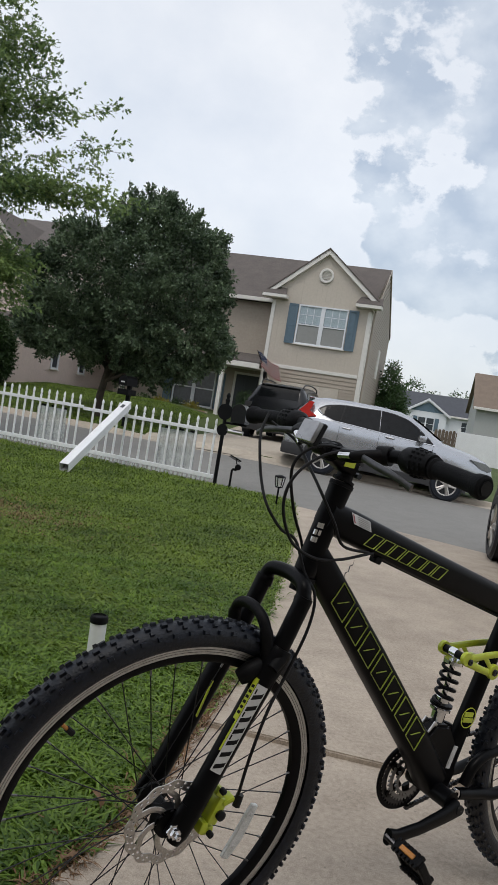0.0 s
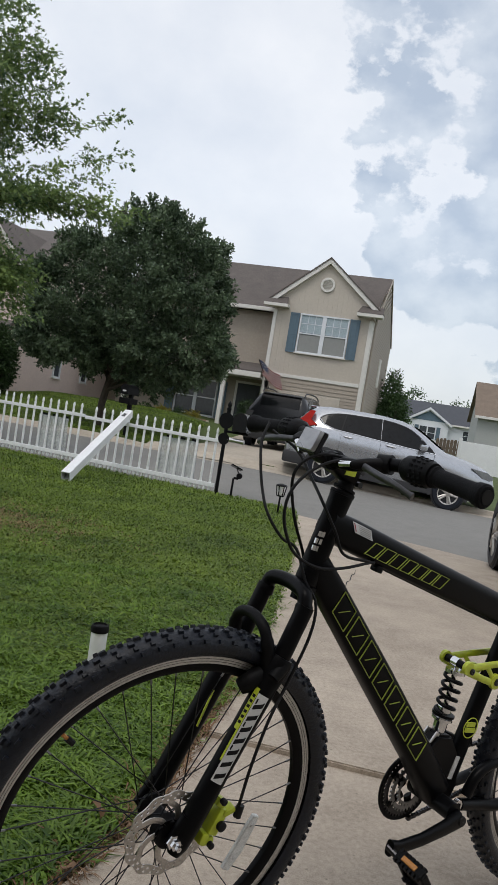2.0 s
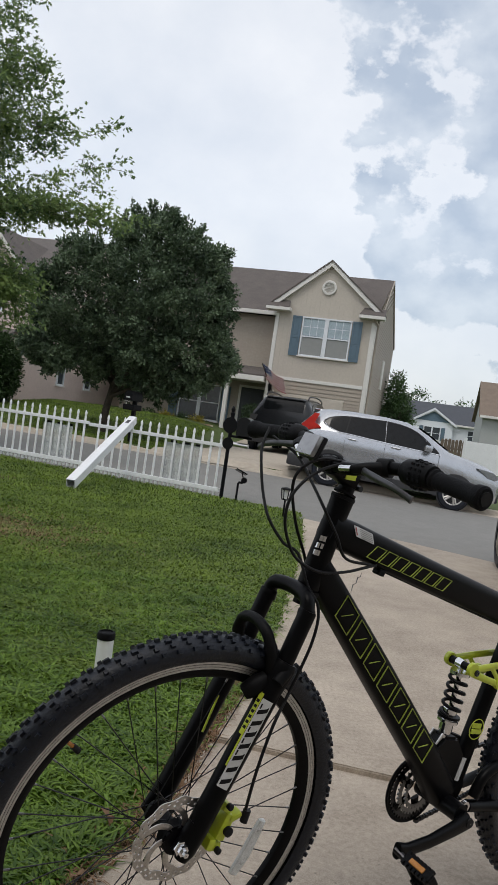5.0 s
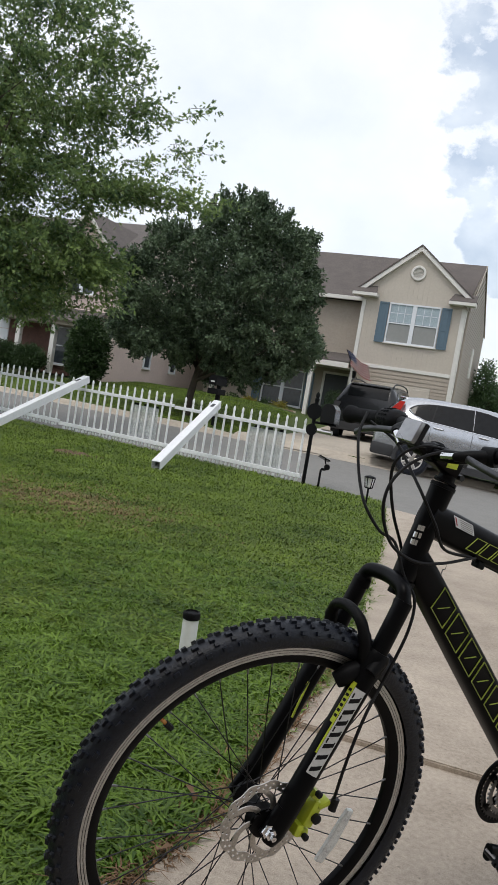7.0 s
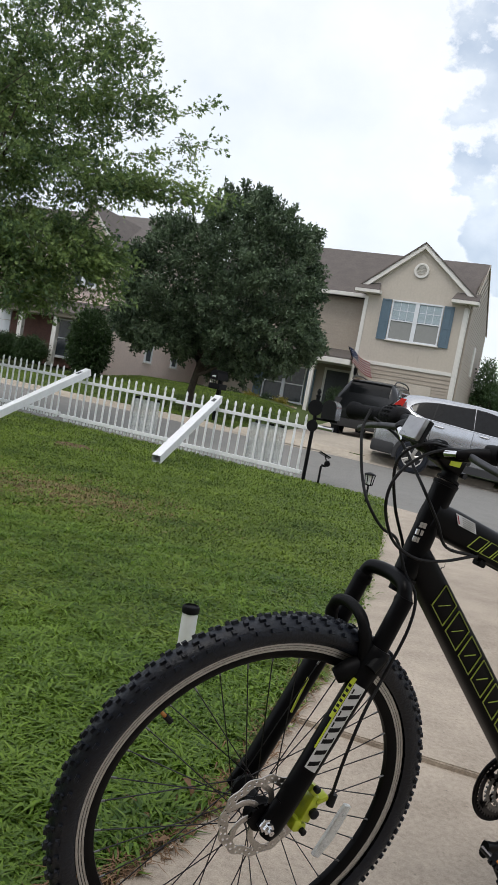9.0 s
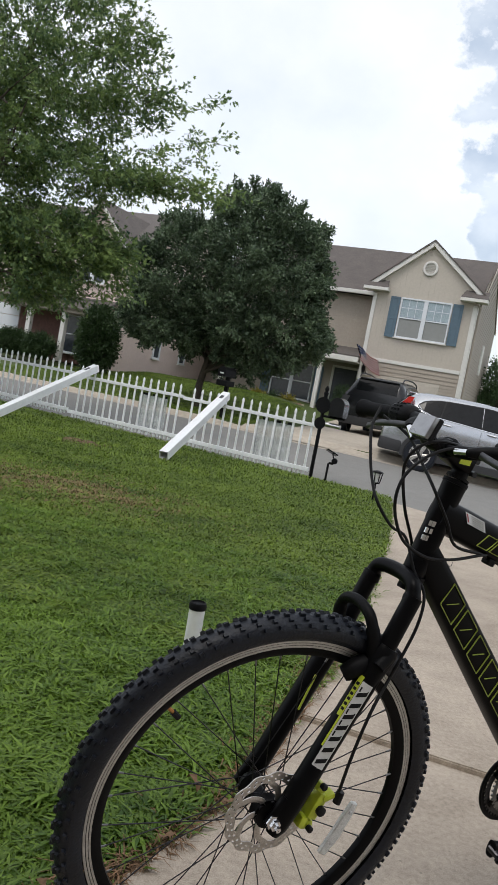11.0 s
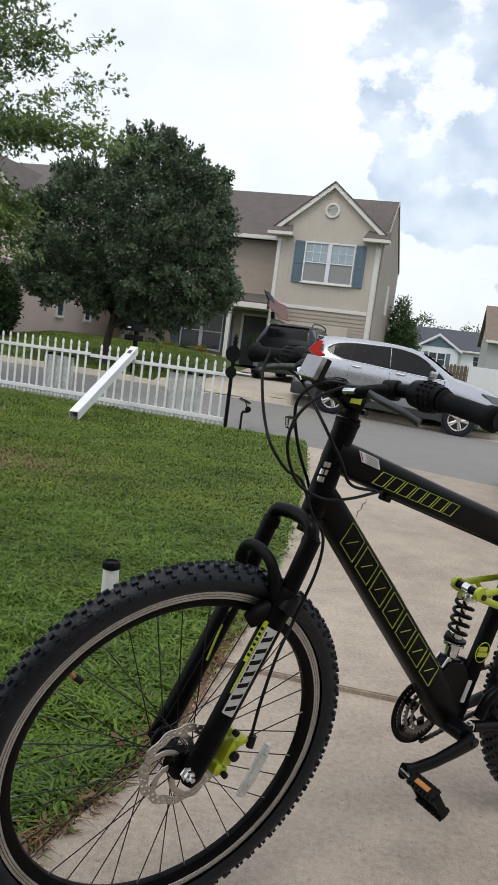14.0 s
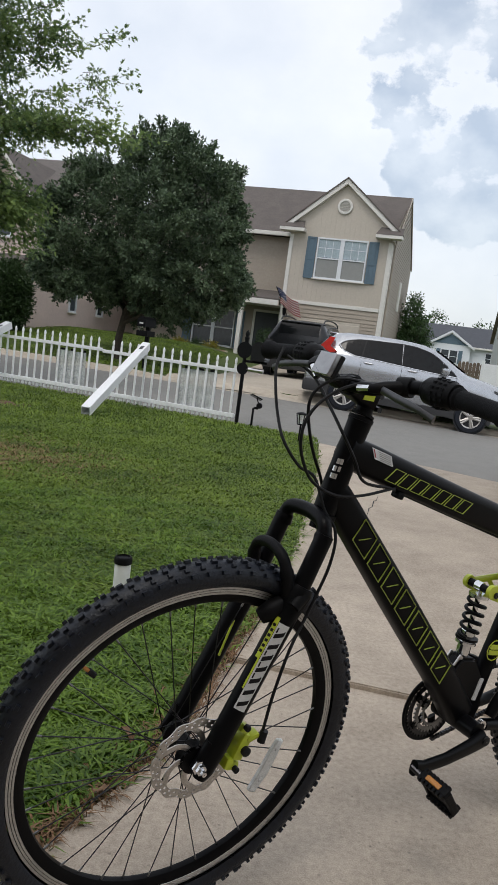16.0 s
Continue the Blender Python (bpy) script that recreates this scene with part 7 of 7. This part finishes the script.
part("spring", bm, M["frame"], SH, smooth=True)
bm = BM()
tube(bm, [sh0, sh0 + ax * 0.12], 0.006, 10)
part("shaft", bm, M["chrome"], SH, smooth=True)
for d0, d1, r in ((0.010, 0.018, 0.023), (0.114, 0.120, 0.026), (0.124, 0.130, 0.024)):
    bm = BM()
    tube(bm, [sh0 + ax * d0, sh0 + ax * d1], r, 20)
    part("spring_seat", bm, M["chrome"] if d0 != 0.114 else M["frame"], SH, smooth=True)
bm = BM()
tube(bm, [P(0.718, 0.626, 0.030), P(0.718, 0.626, -0.030)], 0.0095, 12)
part("shock_bolt", bm, M["frame"], SH, smooth=True)
bm = BM()
tube(bm, [P(0.718, 0.626, 0.008), P(0.718, 0.626, -0.010)], 0.0115, 12)
part("bush", bm, M["chrome"], SH, smooth=True)
for sg in (1, -1):
    bm = BM()
    box(bm, (0.05, 0.005, 0.03), (0, 0, 0), pose(0.697, -sg * 0.014, 0.442, 0, 35, 0), bevel=0.002)
    part("shock_bracket", bm, M["alloy"], SH)
for sg in (1, -1):
    v = sg * 0.034
    bm = BM()
    bars = [((0.716, 0.624), (0.800, 0.630), (0.955, 0.634), 0.0085), ((0.722, 0.617), (0.775, 0.598), (0.832, 0.580), 0.0085), ((0.832, 0.580), (0.880, 0.600), (0.955, 0.630), 0.0085), ((0.785, 0.628), (0.800, 0.612), (0.824, 0.588), 0.006)]
    for p0, p1, p2, r in bars:
        tube(bm, [P(*p0, v), P(*p1, v), P(*p2, v)], [r * 1.15, r, r], 10, 0.45)
    for c, r in (((0.718, 0.626), 0.015), ((0.826, 0.588), 0.018), ((0.955, 0.632), 0.016)):
        lathe(bm, [(0.001, -v - 0.005), (r, -v - 0.005), (r + 0.001, -v), (r, -v + 0.005), (0.001, -v + 0.005)], "y", 18, P(*c))
    LK = part("rocker_link", bm, M["lime"], BIKE, "lime rocker link plate", smooth=True)
    for c, r in (((0.728, 0.619), 0.0075), ((0.826, 0.588), 0.0085)):
        bm = BM()
        lathe(bm, [(r, -v - sg * 0.004), (r, -v - sg * 0.008), (r * 0.5, -v - sg * 0.0095), (0.001, -v - sg * 0.007)], "y", 12, P(*c))
        part("bolt", bm, M["steel"], LK, smooth=True)
# swing arm
for sg in (1, -1):
    v = sg * 0.05
    bm = BM()
    tube(bm, spline([P(0.772, 0.300, v), P(0.850, 0.288, v), P(0.940, 0.286, v * 1.2), P(1.203, 0.355, v * 1.4 + 0.02)], 5), [0.014] * 16, 12)
    part("chainstay", bm, M["frame"], BIKE, smooth=True)
    bm = BM()
    tube(bm, spline([P(0.790, 0.318, v), P(0.812, 0.362, v), P(0.850, 0.385, v), P(0.895, 0.392, v)], 5), [0.013] * 16, 12)
    part("swing_arm", bm, M["frame"], BIKE, smooth=True)
    bm = BM()
    tube(bm, [P(0.955, 0.632, v * 0.9), P(1.203, 0.375, v * 1.4 + 0.02)], 0.009, 10)
    part("seatstay", bm, M["frame"], BIKE, smooth=True)
bm = BM()
lathe(bm, [(0.0075, -0.064), (0.0075, -0.070), (0.013, -0.070), (0.013, -0.060)], "y", 18, P(0.745, 0.312))
part("pivot_bolt", bm, M["chrome"], BIKE, "chrome pivot bolt", smooth=True)

# ---- crankset ----
bm = BM()
oval(bm, [P(0.738, 0.290, 0.082), P(0.690, 0.281, 0.088), P(0.610, 0.271, 0.094), P(0.540, 0.268, 0.096), P(0.512, 0.272, 0.096)], [0.021, 0.0165, 0.014, 0.014, 0.017], [0.012, 0.010, 0.008, 0.008, 0.010], 16)
CR = part("crank_arm", bm, M["frame"], BIKE, smooth=True)
bm = BM()
lathe(bm, [(0.001, -0.098), (0.011, -0.097), (0.0125, -0.092)], "y", 14, P(0.736, 0.290))
part("crank_cap", bm, M["ink"], CR, smooth=True)
PD = BM()
pm = pose(0.540, -0.150, 0.243, 0, 0, 0) @ Matrix.Rotation(radians(52), 4, "Y") @ Matrix.Scale(0.74, 4)
box(PD, (0.088, 0.088, 0.010), (0, 0, 0), pm, bevel=0.004)
PDo = part("pedal", PD, M["plastic"], BIKE, "black toothed plastic pedal", smooth=True)
for sg in (1, -1):
    bm = BM()
    box(bm, (0.014, 0.10, 0.028), (sg * 0.045, 0, 0), pm, bevel=0.004)
    for i in range(7):
        for zz in (1, -1):
            box(bm, (0.014, 0.008, 0.010), (sg * 0.045, -0.042 + i * 0.014, zz * 0.016), pm)
    part("cage_side", bm, M["plastic"], PDo)
    bm = BM()
    box(bm, (0.006, 0.052, 0.016), (sg * 0.0525, 0, 0), pm, bevel=0.002)
    part("reflector", bm, M["amber"], PDo, "amber pedal reflector")
    bm = BM()
    box(bm, (0.09, 0.014, 0.026), (0, sg * 0.046, 0), pm, bevel=0.004)
    part("cage_end", bm, M["plastic"], PDo)
bm = BM()
tube(bm, [P(0.512, 0.272, 0.090), P(0.535, 0.245, 0.185)], 0.007, 10)
part("spindle", bm, M["steel"], PDo)
CC = P(0.706, 0.293)
bm = BM()
lathe(bm, [(0.071, 0.056), (0.084, 0.053), (0.086, 0.056), (0.084, 0.060), (0.071, 0.060)], "y", 56, CC)
GD = part("chain_guard", bm, M["plastic"], BIKE, "black plastic chain guard ring", smooth=True)
for R, y, nt_, mt in ((0.0725, 0.053, 42, M["steel"]), (0.056, 0.046, 32, M["nipple"]), (0.040, 0.040, 22, M["nipple"])):
    bm = BM()
    lp = []
    for i in range(nt_ * 4):
        a = 2 * math.pi * i / (nt_ * 4)
        r = R + (0.003 if i % 4 in (0, 1) else -0.003)
        lp.append((r * math.cos(a), r * math.sin(a)))
    inn = [(0.80 * R * math.cos(2 * math.pi * i / len(lp)), 0.80 * R * math.sin(2 * math.pi * i / len(lp))) for i in range(len(lp))]
    rings(bm, [[CC + Vector((x, yy, z)) for x, z in q] for q, yy in ((inn, y), (lp, y), (lp, y + 0.003), (inn, y + 0.003))], True, False)
    part("chainring", bm, mt, GD)
bm = BM()
for i in range(5):
    a = 2 * math.pi * i / 5
    tube(bm, [CC + Vector((0.02 * math.cos(a), 0.05, 0.02 * math.sin(a))), CC + Vector((0.066 * math.cos(a), 0.05, 0.066 * math.sin(a)))], [0.013, 0.009], 8, 0.4)
part("spider", bm, M["frame"], GD)
bm = BM()
for i in range(60):
    k = i / 59
    for z0, z1 in ((0.212, 0.325), (0.372, 0.395)):
        box(bm, (0.0095, 0.006 if i % 2 else 0.009, 0.008), (0.73 + 0.48 * k, 0.047, z0 + (z1 - z0) * k))
tagged(part("chain", bm, M["steel"], GD, "dark steel chain"), kind="stuff")
bm = BM()
box(bm, (0.07, 0.02, 0.03), (0, 0, 0), pose(0.79, 0.045, 0.415, 0, 20, 0), bevel=0.006)
part("front_derailleur", bm, M["plastic"], FR, smooth=True)

# ---- cockpit ----
bm = BM()
tube(bm, [P(0.272, 0.995), P(0.281, 1.030)], 0.0165, 16)
oval(bm, [P(0.287, 1.028), P(0.262, 1.036), P(0.228, 1.051)], [0.024, 0.021, 0.021], [0.021, 0.020, 0.026], 18)
ST = part("stem", bm, M["frame"], BIKE, smooth=True)
bm = BM()
for w in (1.010, 1.035):
    tube(bm, [P(0.300, w, 0.014), P(0.300, w, -0.014)], 0.006, 8)
part("stem_bolt", bm, M["steel"], ST)
bm = BM()
prism(bm, [(-0.014, -0.007), (0.012, -0.009), (0.015, 0.006), (-0.010, 0.008)], 0.002, Matrix.Translation(P(0.262, 1.035, 0.0215)))
part("stem_mark", bm, M["lime"], ST, "small lime mark")


def Q(u, w, v):
    """A point of the bar's ends: the right side rides a little higher."""
    return P(u, w + (0.014 if v < -0.08 else 0.0), v)


bar = [Q(0.262, 1.061, 0.335), Q(0.268, 1.070, 0.210), Q(0.258, 1.070, 0.130), Q(0.232, 1.053, 0.060), Q(0.226, 1.051, 0.0), Q(0.232, 1.053, -0.060), Q(0.258, 1.070, -0.130), Q(0.268, 1.070, -0.210), Q(0.262, 1.061, -0.335)]
bm = BM()
tube(bm, spline(bar, 4), 0.0125, 14)
HB = part("handlebar", bm, M["frame"], BIKE, smooth=True)
for sg in (1, -1):
    bm = BM()
    g0, g1 = Q(0.268, 1.069, sg * 0.222), Q(0.2615, 1.0605, sg * 0.338)
    d = (g1 - g0)
    prof = [(0.0, 0.0185), (0.05, 0.019), (0.08, 0.0158), (0.5, 0.0160), (0.80, 0.0163), (0.85, 0.0198), (0.97, 0.0205), (1.0, 0.0170)]
    tube(bm, [g0 + d * k for k, r in prof], [r for k, r in prof], 22)
    GR = part("grip", bm, M["grip"], BIKE, "black rubber grip", smooth=True)
    bm = BM()
    tube(bm, [g1 + d * 0.001, g1 + d * 0.02], 0.012, 14)
    part("grip_end", bm, M["ink"], GR)
    # twist shifter with raised ribs
    bm = BM()
    s0, s1 = Q(0.267, 1.071, sg * 0.150), Q(0.268, 1.070, sg * 0.220)
    d = s1 - s0
    tube(bm, [s0, s0 + d * 0.15, s0 + d * 0.45, s0 + d * 0.8, s1], [0.016, 0.023, 0.0255, 0.024, 0.0215], 22)
    SHF = part("shifter", bm, M["plastic"], BIKE, "black twist shifter with raised ribs", smooth=True)
    e = d.normalized()
    f1 = e.cross(Vector((0, 0, 1))).normalized()
    f2 = e.cross(f1)
    bm = BM()
    for i in range(16):
        a = 2 * math.pi * i / 16
        for j in range(3):
            c = s0 + d * (0.5 + j * 0.15) + (f1 * math.cos(a) + f2 * math.sin(a)) * (0.0245 - j * 0.0011)
            box(bm, (0.0052, 0.0052, 0.0052), c)
    part("rib", bm, M["grip"], SHF)
    # brake lever with clamp
    bm = BM()
    tube(bm, [Q(0.250, 1.066, sg * 0.105), Q(0.258, 1.069, sg * 0.128)], 0.018, 14)
    tube(bm, spline([Q(0.245, 1.066, sg * 0.115), Q(0.215, 1.060, sg * 0.100), Q(0.203, 1.056, sg * 0.085)], 3), [0.013, 0.012, 0.012, 0.011, 0.010, 0.009, 0.008], 10)
    LV = part("brake_lever", bm, M["plastic"], BIKE, "black brake lever", smooth=True)
    bm = BM()
    tube(bm, spline([Q(0.212, 1.058, sg * 0.105), Q(0.204, 1.052, sg * 0.150), Q(0.206, 1.044, sg * 0.195), Q(0.214, 1.032, sg * 0.232)], 4), [0.0068] * 8 + [0.0060] * 4 + [0.0075], 10, 0.55)
    part("blade", bm, M["lever"], LV, "satin lever blade", smooth=True)
    bm = BM()
    tube(bm, [Q(0.203, 1.056, sg * 0.085), Q(0.198, 1.052, sg * 0.060)], 0.0062, 10)
    part("barrel_adjuster", bm, M["chrome"], LV, "silver barrel adjuster", smooth=True)
# front reflector on a bracket
rm_ = Matrix.Translation(P(0.163, 1.083, 0.004)) @ Matrix.Rotation(radians(22), 4, "Y")
bm = BM()
box(bm, (0.012, 0.048, 0.042), (0, 0, 0), rm_, bevel=0.003)
RF = part("front_reflector", bm, M["lens"], BIKE, "grey ribbed front reflector", smooth=True)
bm = BM()
box(bm, (0.010, 0.052, 0.046), (0.010, 0, 0), rm_, bevel=0.003)
part("housing", bm, M["ink"], RF)
bm = BM()
tube(bm, spline([P(0.178, 1.075), P(0.195, 1.060), P(0.215, 1.045)], 4), 0.008, 8)
lathe(bm, [(0.016, -0.014), (0.018, 0.0), (0.016, 0.014)], "y", 14, P(0.226, 1.051), caps=True)
part("bracket", bm, M["plastic"], RF)


def cable(pts, r=0.0030, label=""):
    bm = BM()
    tube(bm, spline(pts, 6), r, 8)
    return part("cable", bm, M["ink"], BIKE, label, smooth=True)


cable([(0.197, 0.18, 1.094), (0.172, 0.16, 1.055), (0.159, 0.13, 1.011), (0.154, 0.10, 0.964), (0.149, 0.06, 0.925), (0.170, 0.03, 0.887), (0.187, 0.0, 0.874), (0.199, -0.03, 0.821), (0.216, -0.052, 0.785), (0.205, -0.066, 0.729), (0.170, -0.075, 0.650), (0.128, -0.092, 0.584), (0.108, -0.094, 0.501), (0.112, -0.078, 0.420)], label="black front brake cable")
cable([(0.237, -0.03, 1.061), (0.180, -0.03, 1.062), (0.144, -0.02, 1.041), (0.145, 0.0, 1.002), (0.183, 0.02, 0.929), (0.224, 0.028, 0.866), (0.250, 0.028, 0.815), (0.33, 0.02, 0.72)])
cable([(0.217, -0.04, 1.058), (0.176, -0.04, 1.044), (0.137, -0.04, 1.018), (0.114, -0.04, 0.985), (0.111, -0.04, 0.947), (0.130, -0.035, 0.907), (0.159, -0.035, 0.873), (0.215, -0.035, 0.850), (0.280, -0.035, 0.850), (0.364, -0.025, 0.861), (0.392, -0.012, 0.850), (0.60, -0.010, 0.786), (0.85, -0.010, 0.710)])
cable([(0.201, 0.17, 1.077), (0.218, 0.10, 1.051), (0.219, 0.04, 1.008), (0.212, -0.02, 0.969), (0.243, -0.033, 0.921), (0.278, -0.033, 0.876), (0.356, -0.025, 0.862), (0.392, -0.006, 0.848)])
bm = BM()
box(bm, (0.02, 0.02, 0.014), (0, 0, 0), pose(0.392, -0.012, 0.845, 0, 16, 0), bevel=0.004)
part("cable_clip", bm, M["plastic"], FR)
